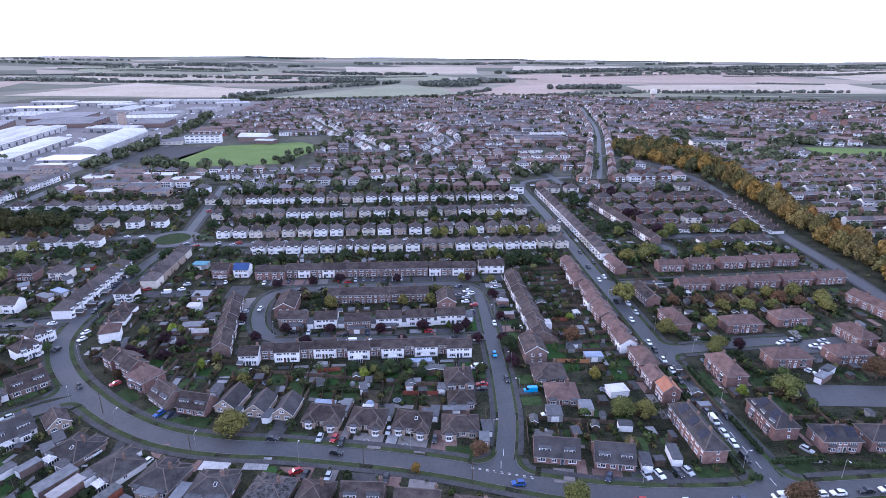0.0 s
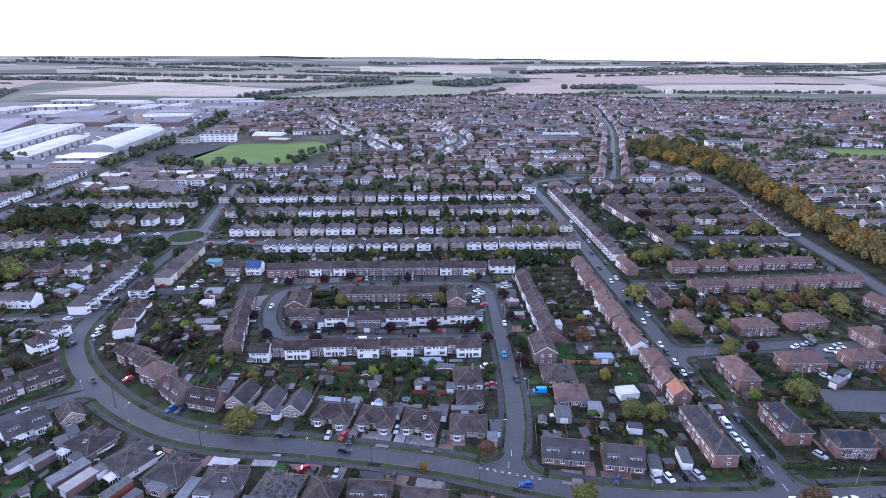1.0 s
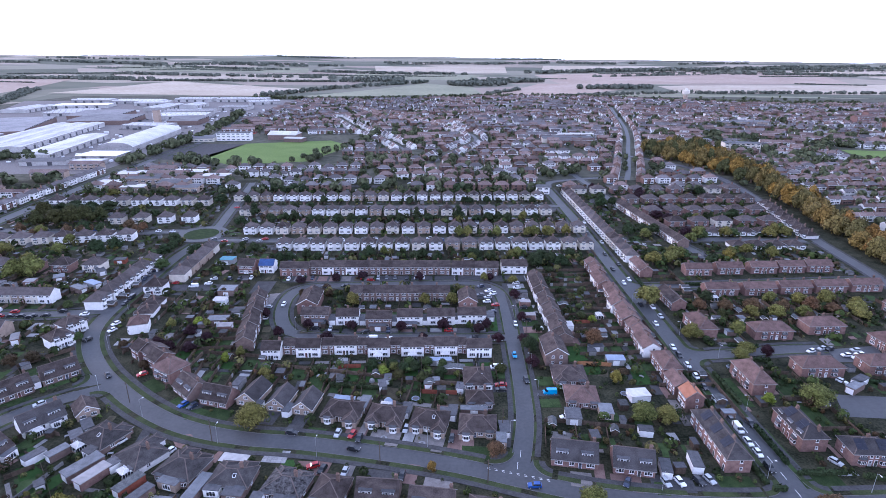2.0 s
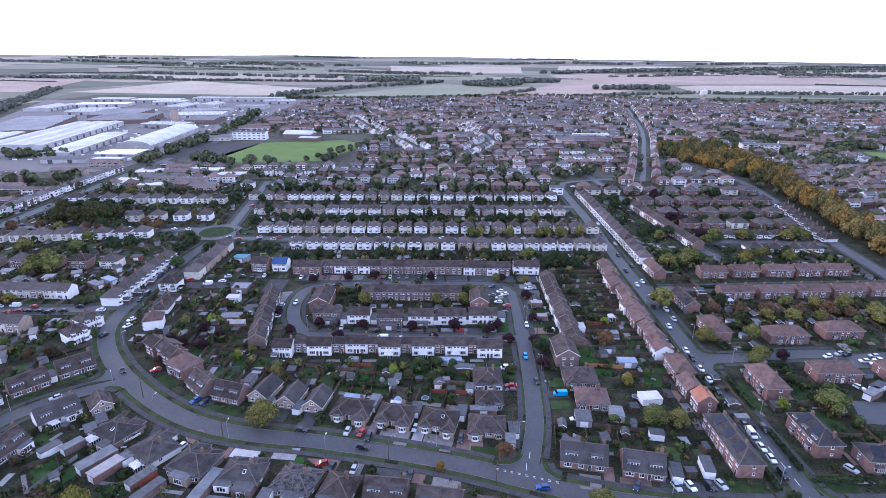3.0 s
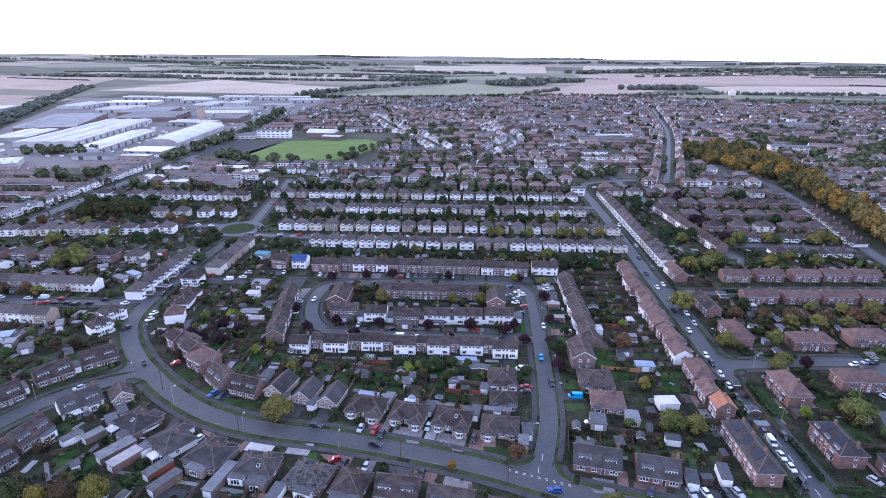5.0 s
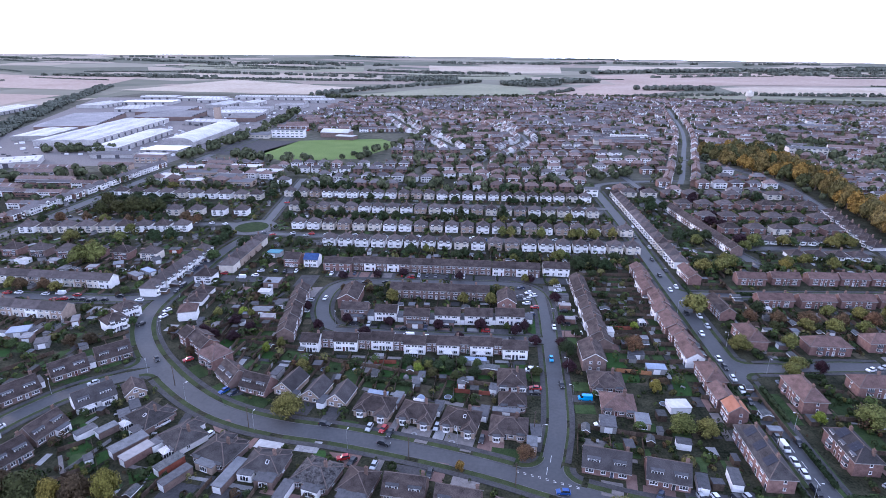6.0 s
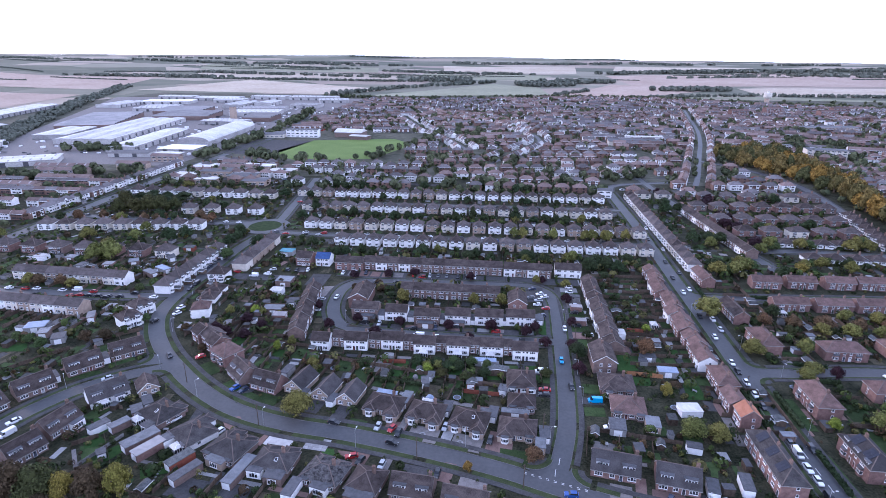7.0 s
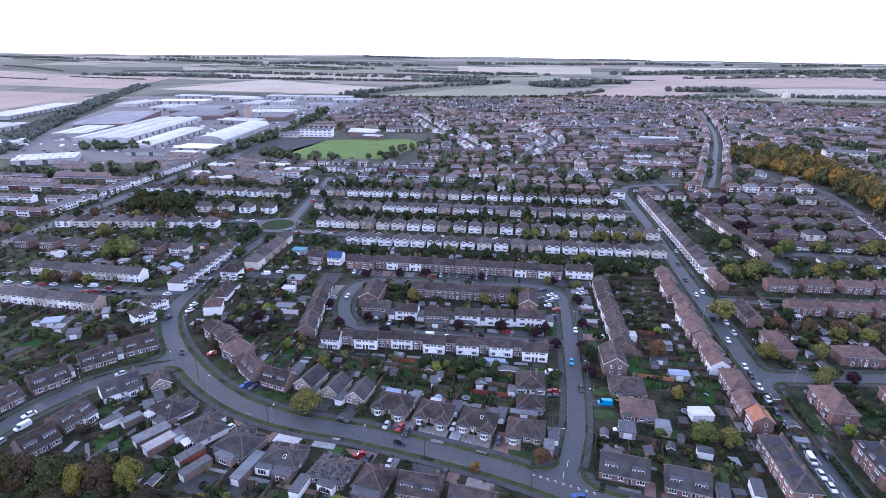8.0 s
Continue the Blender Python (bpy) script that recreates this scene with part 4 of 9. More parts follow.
house(46.4, 191, 0, 8.6, 14, "gable_end", "front", 5, 2.7, BRICK_BROWN, ROOF_BROWN, "end terrace block with brick gable and white bargeboards", chims=[(0, 3, 7.7)])
row(48.4, 256.5, 48.4, 206, 8, 8, BRICK_BROWN, e=4.4, rise=2.1, stagger=0.6, walls=[WHITE, BRICK_BROWN])
row(48.6, 278, 48.6, 258, 3, 8, BRICK_BROWN, e=4.4, rise=2.1)
row(-75, 204, -82.6, 253, 7, 7.6, BRICK_BROWN, walls=[BRICK_BROWN, WHITE], stagger=0.5)
# east of the cross road
bungalow(48.6, 176.6, -3, 12, 11, BRICK_RED, wing=(-3.2, 4.4, 1.4))
bungalow(49.6, 163, -6, 11, 10.5, BRICK_BROWN, ROOF_RED, exts=[(7, 4.4, 6, "pale")])
chalet(39.6, 133.8, -10, 13.4, 8.6, BRICK_RED, ROOF_SLATE)
chalet(56, 130.2, -11, 11.6, 8.6, BRICK_RED, ROOF_SLATE)
# long terraces by the straight road, west side
row(84.4, 297.5, 84.2, 278.5, 3, 7.6, BRICK_RED, ROOF_RED, e=4.4, rise=2.1, stagger=0.5)
row(82.6, 277.5, 82.6, 262.5, 2, 7.8, BRICK_RED, ROOF_RED, e=4.4, rise=2.1, walls=[WHITE, BRICK_RED])
row(84.6, 261.5, 84.2, 245.5, 3, 7.2, BRICK_RED, ROOF_RED, e=4.4, rise=2.0)
row(81.8, 244.5, 82, 222, 3, 8.6, BRICK_RED, ROOF_RED, e=4.5, rise=2.2, walls=[WHITE, BRICK_RED, BRICK_RED], stagger=0.9)
row(82.6, 220.5, 82.8, 209.5, 2, 7.4, BRICK_RED, ROOF_RED, e=4.4, rise=2.1, stagger=0.6)
row(82.2, 208.5, 82.4, 196.5, 2, 7.6, BRICK_RED, ROOF_RED, e=4.4, rise=2.1, walls=[BRICK_RED, WHITE])
house(84.2, 187.4, -90, 13, 7.2, "semi", "hip", 4.5, 2.3, BRICK_RED, ROOF_RED, L_BRICK, bays=0, chims=[(-3, 0.2, 6.8), (3.4, 0.2, 6.8)])
row(83.4, 178.5, 83.8, 169.5, 2, 7.0, BRICK_RED, ROOF_RED, e=4.2, rise=1.9)
house(84.2, 164.5, -90, 6.4, 6.2, "semi", "gable", 5, 2.4, BRICK_RED, ROOF_ORANGE, "orange brick house with hipped red tiled roof", bays=0)
long_terrace = house(83, 142.8, -90, 23.4, 7.4, "none", "hip", 5, 2.9, BRICK_RED, ROOF_GREY, "long red brick terrace with hipped roof and solar panels",
      chims=[(-7.4, 0.3, 7.9), (-1, 0.3, 7.9), (6.4, 0.3, 7.9)], solar=3, side=True)
for i in range(4):
    for u, z, wd in ((-1.6, 3.95, 1.9), (1.5, 3.95, 1.2), (-1.6, 1.4, 1.9)):
        put_window(long_terrace, -9 + i * 6 + u, -3.7, z, wd, 1.25, 3)
    put_door(long_terrace, -9 + i * 6 + 1.5, -3.7)
# east side
row(110.6, 298.5, 111.2, 281.5, 3, 7.4, BRICK_RED, ROOF_RED, e=4.4, rise=2.1, walls=[WHITE, BRICK_RED, BRICK_RED])
row(110.8, 257, 111.4, 239.5, 3, 7.6, BRICK_RED, ROOF_BROWN, e=4.4, rise=2.2)
house(112, 220.4, -88, 15.5, 8, "semi", "hip", 4.4, 2.4, BRICK_RED, ROOF_RED, L_BRICK, bays=0, chims=[(-3, 0.2, 6.8), (4, 0.2, 6.8)])
house(111.8, 177.6, -90, 16, 8, "semi", "hip", 5, 3, BRICK_RED, ROOF_RED, L_BRICK, bays=1, chims=[(-3, 0.2, 8), (4, 0.2, 8)])
slate_pair = house(110.6, 147.6, -90, 15.6, 8, "semi", "hip", 5, 2.9, BRICK_RED, ROOF_SLATE, "brick semi-detached houses with white dormers and solar panels", bays=1, solar=2, chims=[(-3, 0.2, 8), (6, 1.5, 7)])
for u in (-5, 0, 5):
    dm = part("dormer", dormer_mesh(2.2, 1.1, 2.2, FASCIA), slate_pair, pose(u, -3.75, 4.75))
    part("window", window_mesh(1.9, 0.85, 3), dm, pose(0, -0.02, 0.55))
for cx, cy, a, wd in [(143.6, 210.6, 0, 16.2), (169.4, 215, 1, 16.2), (145, 181.2, -1, 16.2), (171, 182.4, 0, 15), (128, 133.2, -4, 11.8), (143, 132.4, -4, 11.8), (194, 182, -4, 14)]:
    house(cx, cy, a, wd, 8.2, "semi", "hip", 4.3, 2.6, BRICK_RED, ROOF_SLATE if cy < 140 else ROOF_RED, L_BRICK, bays=1, chims=[(0, 0.3, 6.9)], group="brick semi-detached houses", solar=2 if cy < 134.5 and cx < 140 else 0)
house(182.6, 201.4, -84, 14.5, 8.4, "semi", "hip", 4.3, 2.6, BRICK_RED, ROOF_RED, L_BRICK, bays=0, group="brick semi-detached houses")
for cx, cy in [(144.2, 283.4), (162.4, 285), (181.8, 286), (198.2, 287), (214.4, 288)]:
    house(cx, cy, -2, 14.2, 7.2, "semi", "gable", 4.2, 2.1, BRICK_RED, ROOF_RED, L_BRICK, bays=0, chims=[(-5, 0.2, 6.4), (5, 0.2, 6.4)], group="brick semi-detached houses")
for cx, cy in [(143.8, 256), (163.4, 256.4), (182.6, 258), (201.4, 259), (221, 260.6)]:
    house(cx, cy, 1, 16.2, 7.2, "semi", "gable", 4.2, 2.1, BRICK_RED, ROOF_RED, L_BRICK, bays=0, chims=[(-5, 0.2, 6.4), (5, 0.2, 6.4)], group="brick semi-detached houses")
row(212.6, 240, 216, 216, 3, 8, BRICK_RED, ROOF_RED, e=4.4, rise=2.2)
for cx in (187, 198.5, 210, 221.5):
    bungalow(cx, 355, -2, 10, 9, WHITE)
for cx in (190, 202, 214, 226):
    bungalow(cx, 327, -3, 10.4, 9, WHITE)
for k in range(8):
    bungalow(244 + k * 2.6, 352 + k * 11.5, -84, 10, 9, WHITE)
# west: rows beside the road round the bend
row(-251, 253.4, -186, 250.8, 10, 8, CREAM, ROOF_PALE, walls=[CREAM, WHITE, CREAM, BRICK_BUFF])
row(-237, 219.4, -184.5, 215.4, 8, 8, CREAM, ROOF_PALE, walls=[CREAM, WHITE, CREAM, BRICK_BUFF])
house(-155.6, 220.6, 60, 9.0, 8.4, "semi", "hip", 4.6, 2.6, WHITE, ROOF_BROWN, L_WHITE, bays=2)
house(-153.6, 208.0, 56, 8.6, 8.0, "semi", "hip", 4.6, 2.6, WHITE, ROOF_BROWN, L_WHITE, bays=2)
semis(-157.6, 248, -157.8, 302, 6, 9.6, 8, WHITE, bays=2)
semis(-141, 324, -141, 282, 5, 9.4, 8, WHITE, bays=1, mix=[WHITE, CREAM, BRICK_BUFF])
semis(-142, 261, -142, 261, 1, 9.4, 8, WHITE, bays=1)
bungalow(-139.6, 248.4, -90, 8.4, 8, WHITE, ROOF_BROWN, rise=2.2)
bungalow(-138.6, 238.6, -84, 8.4, 8, WHITE, ROOF_BROWN, rise=2.2)
house(-133.8, 222, -72, 7.8, 7.6, "semi", "hip", 4.6, 2.6, WHITE, ROOF_RED, L_WHITE, bays=1)
# the four rows of white semi-detached houses
semis(-93.5, 327.4, 94, 327.4, 19, 8.5, 8, bays=2, mix=[WHITE, WHITE, WHITE, WHITE, CREAM, CREAM, BRICK_BUFF])
semis(-124, 360.6, 98, 362.4, 22, 8.5, 8, bays=2, mix=[WHITE, WHITE, WHITE, WHITE, CREAM, CREAM, BRICK_BUFF])
semis(-141, 405.2, 84, 406.4, 22, 8.5, 8, bays=2, mix=[WHITE, WHITE, WHITE, WHITE, CREAM, CREAM, BRICK_BUFF])
semis(-160, 449.6, 86, 452, 24, 8.5, 8, bays=2, mix=[WHITE, WHITE, WHITE, WHITE, CREAM, CREAM, BRICK_BUFF])
# beyond the straight road
semis(110.4, 472, 110.8, 309, 16, 8.6, 7.6, bays=1, e=4.6, rise=2.7, mix=[WHITE, WHITE, CREAM])
row(143, 430, 152, 330, 14, 8, BRICK_BROWN, walls=[WHITE, BRICK_BROWN, BRICK_BROWN])
semis(170, 375, 238, 377, 5, 12, 8, e=4.4, rise=2.5, mix=[BRICK_RED, CREAM])
semis(165, 405, 245, 407, 6, 12, 8, e=4.4, rise=2.5, mix=[BRICK_RED, BRICK_BROWN])
semis(160, 440, 256, 442, 7, 12, 8, e=4.4, rise=2.5, mix=[BRICK_RED, BRICK_BROWN])
semis(126, 474, 262, 476, 9, 12, 8, e=4.4, rise=2.5, mix=[BRICK_RED, BRICK_BROWN, CREAM])
# west of the green
semis(-300, 335, -200, 347, 9, 9.6, 8.4, mix=[WHITE, WHITE, CREAM])
semis(-226, 385, -176, 388, 4, 9.6, 8.4, mix=[WHITE, CREAM])
semis(-292, 292, -190, 292, 7, 10, 8.4, mix=[BRICK_RED, CREAM, BRICK_BROWN])
semis(-300, 436, -184, 436, 10, 9.6, 8.4, mix=[WHITE, CREAM])

# ---- trees ----
DARK, GREEN, OLIVE, YELLOW, ORANGE, BROWN, PURPLE, LIME = ((0.032, 0.045, 0.02), (0.055, 0.075, 0.028), (0.125, 0.122, 0.036), (0.17, 0.145, 0.034),
                                                           (0.20, 0.115, 0.03), (0.105, 0.065, 0.035), (0.031, 0.0165, 0.02), (0.16, 0.19, 0.03))


def leaf_cloud(seed, lobes, per_lobe, leaf, flat=0.8, core=True, lobe_r=(0.32, 0.5)):
    """A crown of unit radius standing on z = 0: leaf clumps over several lobes, with gaps, round a darker inside."""
    r = random.Random(seed)
    b = Build()
    for k in range(lobes):
        a = 2.4 * k + r.uniform(-0.5, 0.5)
        u = math.sqrt((k + 0.4) / lobes)
        rad = u * 0.62
        zc = 0.35 + (1 - u) * 0.95 * flat + r.uniform(-0.12, 0.22)
        c = Vector((math.cos(a) * rad, math.sin(a) * rad, zc))
        lr = r.uniform(*lobe_r)
        for _ in range(per_lobe):
            d = Vector((r.gauss(0, 1), r.gauss(0, 1), r.gauss(0.25, 1))).normalized()
            p = c + d * lr * r.uniform(0.72, 1.08)
            if p.z < 0:
                continue
            n = (d + Vector((r.uniform(-0.7, 0.7), r.uniform(-0.7, 0.7), r.uniform(-0.5, 0.9)))).normalized()
            t = n.cross(Vector((r.uniform(-1, 1), r.uniform(-1, 1), r.uniform(-1, 1)))).normalized()
            s = n.cross(t)
            q = leaf * r.uniform(0.6, 1.3)
            b.poly([p - t * q - s * q * 0.5, p + t * q * 0.4 - s * q, p + t * q + s * q * 0.4, p - t * q * 0.5 + s * q])
        if core:
            m = lr * 0.7
            rings = [[(c.x + x * s, c.y + y * s, c.z + z) for x, y, _ in ring(0, 0, 0, m, 6)] for z, s in ((-m * 0.8, 0.5), (0, 1.0), (m * 0.75, 0.55))]
            b.loft(rings, 0)
    return b.mesh("crown", [LEAF])


CROWNS = [leaf_cloud(s, n, 120, 0.07) for s, n in ((1, 11), (2, 13), (3, 10), (4, 14))]
FARCROWNS = [leaf_cloud(80 + s, 9, 96, 0.08, core=True) for s in range(3)]
FINE = [leaf_cloud(60 + s, n, 270, 0.045) for s, n in ((1, 12), (2, 14), (3, 11))]
TALLS = [leaf_cloud(20 + s, 10, 130, 0.075, flat=1.6, lobe_r=(0.28, 0.42)) for s in range(2)]
SHRUBS = [leaf_cloud(40 + s, 5, 46, 0.13, lobe_r=(0.36, 0.55)) for s in range(3)]


def trunk_mesh():
    b = Build()
    b.loft([ring(0, 0, -0.1, 0.055, 7), ring(0.01, 0, 0.25, 0.04, 7), ring(0.0, 0.02, 0.6, 0.025, 7), ring(0.02, 0.0, 0.9, 0.008, 7)])
    for a in range(4):
        ax, ay = math.cos(a * 1.6), math.sin(a * 1.6)
        z = 0.3 + 0.08 * a
        b.loft([ring(0, 0, z, 0.02, 5), ring(ax * 0.12, ay * 0.12, z + 0.13, 0.014, 5), ring(ax * 0.26, ay * 0.26, z + 0.24, 0.005, 5)])
    return b.mesh("trunk", [BARK])


TRUNK = trunk_mesh()
trng = random.Random(11)


def shade(c, v=0.15):
    k = 1 + trng.uniform(-v, v)
    return (c[0] * k * (1 + trng.uniform(-0.1, 0.1)), c[1] * k, c[2] * k, 1)


def tree(x, y, h, r, colour, label, tall=False, group="", low=False):
    t = base("tree", x, y, trng.uniform(0, 360), label, "tree", group, z=land(x, y))
    part("trunk", TRUNK, t, Matrix.Diagonal((h, h, h * 0.8, 1)))
    cm = trng.choice(TALLS if tall else FINE if y < 215 else CROWNS if y < 400 else FARCROWNS)
    hi = 2.3 if tall else 1.75
    c = part("crown", cm, t, Matrix.Translation((0, 0, h * (0.04 if low else 0.17))) @ Matrix.Diagonal((r, r, h * (0.96 if low else 0.83) / hi, 1)))
    c.color = shade(colour)
    return t


def shrub(x, y, r, h, colour, label="clipped green garden shrub"):
    s = new("shrub", trng.choice(SHRUBS))
    s.matrix_world = pose(x, y, land(x, y) - 0.1, 0, 0, trng.uniform(0, 360)) @ Matrix.Diagonal((r, r, h / 1.5, 1))
    s.color = shade(colour, 0.3)
    return tagged(s, label, "shrub", "garden shrubs")


NAMES = {"K": ((0.05, 0.052, 0.02), "dark olive tree"), "N": ((0.06, 0.042, 0.024), "dull brown autumn tree"), "G": (GREEN, "broad green tree"), "D": (DARK, "dark green dense tree"), "O": (OLIVE, "olive green early autumn tree"), "Y": (YELLOW, "yellow autumn tree"),
         "R": (ORANGE, "orange autumn tree"), "B": (BROWN, "brown leaved autumn tree"), "P": (PURPLE, "small purple leaved street tree"), "L": (LIME, "bright yellow-green tree")}


def trees(kind, h, r, spots, where, tall=False):
    col, lab = NAMES[kind]
    for x, y in spots:
        k = trng.uniform(0.85, 1.15)
        tree(x, y, h * k, r * trng.uniform(0.88, 1.12), col, lab + " " + where, tall)


trees("O", 11, 5.2, [(-60.5, 154.2)], "on a roadside verge")
trees("R", 4.5, 1.5, [(-2.3, 133)], "on a roadside verge")
trees("B", 6, 3.6, [(17.2, 139.5)], "at a garden corner")
trees("O", 8, 4.8, [(68, 156), (75, 154)], "in a back garden")
trees("Y", 7, 2.6, [(65.6, 178)], "in a back garden")
trees("B", 9, 4.2, [(65, 206.5)], "in a back garden")
trees("D", 8, 4.0, [(37.5, 202)], "beside the road")
trees("P", 7, 3.6, [(37, 190), (-115.5, 207), (172.5, 414.5)], "beside the road")
trees("O", 8, 4.8, [(108.6, 213)], "beside the road")
trees("O", 7, 3.8, [(121, 194.5), (125, 199)], "by a hedge")
trees("P", 6, 3.2, [(132, 196)], "by a hedge")
trees("O", 10, 6.4, [(131, 164)], "behind the houses")
trees("L", 6.5, 2.4, [(114.3, 164)], "in a front garden")
trees("B", 10, 5.8, [(101.8, 113.6), (172, 172)], "beside the road")
trees("O", 9, 4.6, [(40.5, 117)], "beside the road")
trees("O", 11, 5.8, [(102.8, 247.4)], "beside the road")
trees("O", 9, 5.0, [(188, 317), (142, 309), (227, 355), (165, 341), (193, 352.5), (125, 300)], "among the houses")
trees("D", 9, 4.6, [(201.5, 316), (139.5, 358), (146, 357)], "among the houses")
trees("P", 5.5, 3.0, [(-71.5, 275), (-53.3, 278), (-39.6, 282), (-8.8, 277.5), (28.5, 277.5), (-56.5, 222.5), (-46.5, 211.6), (-37.4, 222), (-15.7, 221), (-6.2, 211),
                      (3, 222), (17.9, 217.6), (22, 222.5), (25.7, 210), (36.2, 209.5), (-68, 216), (38.6, 230), (38.8, 255), (-78, 234)], "by the estate road")
trees("O", 8, 3.2, [(-40.3, 246.6), (-5.7, 248)], "in a small garden")
trees("O", 7, 3.0, [(7.3, 247.5), (40.5, 273), (-31, 319), (45.2, 312)], "in a small garden")
trees("D", 9, 5.0, [(56.4, 300), (66, 301), (71, 297), (61, 306)], "behind the terraces")
trees("D", 12, 4.0, [(-13.3, 391)], "behind white houses", True)
trees("D", 8, 4.4, [(-31.4, 388), (-25, 386), (-39.2, 314), (-150, 441), (30, 388), (38, 390), (52, 387), (-60, 388), (-70, 386)], "behind white houses")
trees("O", 8, 4.2, [(15.7, 355), (61.8, 355.5), (74, 356)], "in a front garden")
trees("D", 10, 4.8, [(-163, 337.4), (-161.4, 317), (-172.2, 441)], "by a small green", True)
trees("O", 8, 4.4, [(-161.4, 296)], "by a small green")
trees("D", 11, 5.2, [(-196, 327.5), (-204, 322), (-233.3, 361.6), (-220, 358), (-215.4, 395.5)], "among the houses")
trees("D", 13, 4.6, [(17, 390), (60.7, 505.8), (-131.7, 398.6), (129.8, 424)], "behind white houses", True)
trees("D", 8, 4.2, [(-11.5, 496), (22.5, 358.5), (-109.8, 322.8), (132.4, 250)], "behind the houses")
trees("P", 6, 3.2, [(-105.7, 217.6)], "in a back garden")
trees("B", 7, 3.6, [(-39, 312)], "behind the terraces")
trees("O", 7, 3.4, [(31.6, 307.4), (21.2, 309)], "behind the terraces")
trees("Y", 8, 4.4, [(172.9, 308.5)], "in a back garden")
trees("O", 13, 6.6, [(-226, 284), (-218.5, 287)], "among the houses")
trees("D", 11, 7.0, [(-290, 410), (-279, 413), (-268, 410), (-257, 408), (-247, 402), (-248, 419), (-262, 420), (-275, 422)], "in a dense group")
trees("D", 10, 5.5, [(-146.9, 473), (-138, 476), (-130, 473), (-121, 475), (-113, 473), (20, 480), (30, 482), (-60, 480)], "behind the houses")
trees("K", 13, 5.6, [(-129, 108), (-116, 109)], "in a garden")
trees("N", 13, 5.2, [(-122, 109.5), (-102, 111)], "in a garden")
trees("Y", 12, 4.2, [(-109, 110), (-95.5, 113)], "in a garden")
trees("L", 7, 3.6, [(-37.4, 112.5), (-23.8, 112), (-63, 108), (-77, 106)], "in a garden")
trees("N", 7, 4.2, [(-112, 104), (-88, 107)], "in a garden")
trees("B", 7, 4.4, [(124.4, 240), (136, 238), (150, 240), (163, 237), (178, 240), (186, 236)], "in a back garden")
trees("O", 7, 4.0, [(145.4, 233), (157, 232), (170, 232), (196, 231), (200, 240)], "in a back garden")
trees("O", 9, 5.4, [(174, 350), (222, 352), (233, 354), (135, 302), (143, 309), (189, 386), (-261, 359), (-258, 321), (-227, 323), (-269, 464)], "among the houses")
trees("D", 9, 4.8, [(218, 393), (207, 386.5), (184, 389), (141, 431), (137, 452), (129, 357), (227, 466), (128, 311), (158, 298), (120, 379)], "among the houses")
trees("P", 8, 5.0, [(170, 453), (167, 416), (168, 385.5), (163, 395), (168, 355)], "among the houses")
trees("B", 8, 4.4, [(-244, 360), (-233, 363), (-211, 375), (-198, 367), (-295, 361), (-277, 363)], "among the houses")
trees("D", 9, 4.6, [(-304, 355), (-206, 402), (-218, 402), (-137, 382), (-127, 376), (-116, 383), (-101, 391), (-88, 385), (-181, 420), (-143, 318)], "behind white houses")
trees("D", 7.5, 3.8, [(-68, 385), (-43, 382), (-76, 378), (-91, 307), (-85, 309), (-39, 311), (1, 306), (21, 312), (32, 307), (-68, 306), (-54, 304), (-12, 308), (51, 439), (24, 441), (79, 440), (-96, 424), (-108, 420)], "behind white houses")
trees("O", 4.5, 2.4, [(-17, 188), (-21, 187), (-79, 200)], "in a back garden")
trees("G", 5, 2.6, [(-11, 190.5), (-4, 191), (2, 188.6)], "in a back garden")
# the tall belt of autumn trees beside the far road
brng = random.Random(5)
GOLD = [(0.2, 0.137, 0.042), (0.235, 0.148, 0.038), (0.16, 0.122, 0.043), (0.115, 0.1, 0.038)]


def span(y, table):
    for (ya, a0, a1), (yb, b0, b1) in zip(table, table[1:]):
        if ya <= y <= yb:
            u = (y - ya) / (yb - ya)
            return a0 + (b0 - a0) * u, a1 + (b1 - a1) * u


BELT = [(205, 247, 270), (258, 254, 278), (322, 261, 284), (380, 271, 291), (458, 286, 306), (542, 294, 324), (585, 282, 334), (640, 262, 340), (700, 258, 342), (722, 280, 338)]
belt = Build()
GOLD_LEAVES = [surface("belt_leaves", tuple(c * 0.55 for c in g), tuple(c * 1.35 for c in g), 0.2, 1.5, vary=0.4, source="island", bump=0) for g in GOLD + [(0.075, 0.078, 0.032)]]


def far_belt(x, y, h, r, mi):
    """One tree of the joined stretch: crown and trunk."""
    for me, sc, dz, mat in ((brng.choice(FARCROWNS), (r, r, h * 0.55), h * 0.04, mi), (TRUNK, (h, h, h * 0.8), 0, 5)):
        m = pose(x, y, dz, 0, 0, brng.uniform(0, 360)) @ Matrix.Diagonal((*sc, 1))
        k = len(belt.v)
        belt.v.extend(tuple(m @ q.co) for q in me.vertices)
        belt.f.extend(tuple(k + i for i in p.vertices) for p in me.polygons)
        belt.m.extend([mat] * len(me.polygons))


y = 209.0
while y < 720:
    x0, x1 = span(y, BELT)
    n = max(2, round((x1 - x0) / 11))
    for k in range(n):
        x = x0 + (x1 - x0) * (k + 0.5) / n + brng.uniform(-2.5, 2.5)
        if y > 410:
            far_belt(x, y + brng.uniform(-4, 4), brng.uniform(15, 24), brng.uniform(6.0, 9.6), brng.choice((0, 1, 2, 3) if y < 520 else (1, 2, 2, 3, 4, 4)))
            continue
        tree(x, y + brng.uniform(-4, 4), brng.uniform(13, 20), brng.uniform(5.8, 8.8), brng.choice(GOLD + [(0.2, 0.115, 0.035)]),
             "tall golden-brown autumn tree in a long belt", group="tree belt", low=True)
    y += 11 if y < 480 else 15
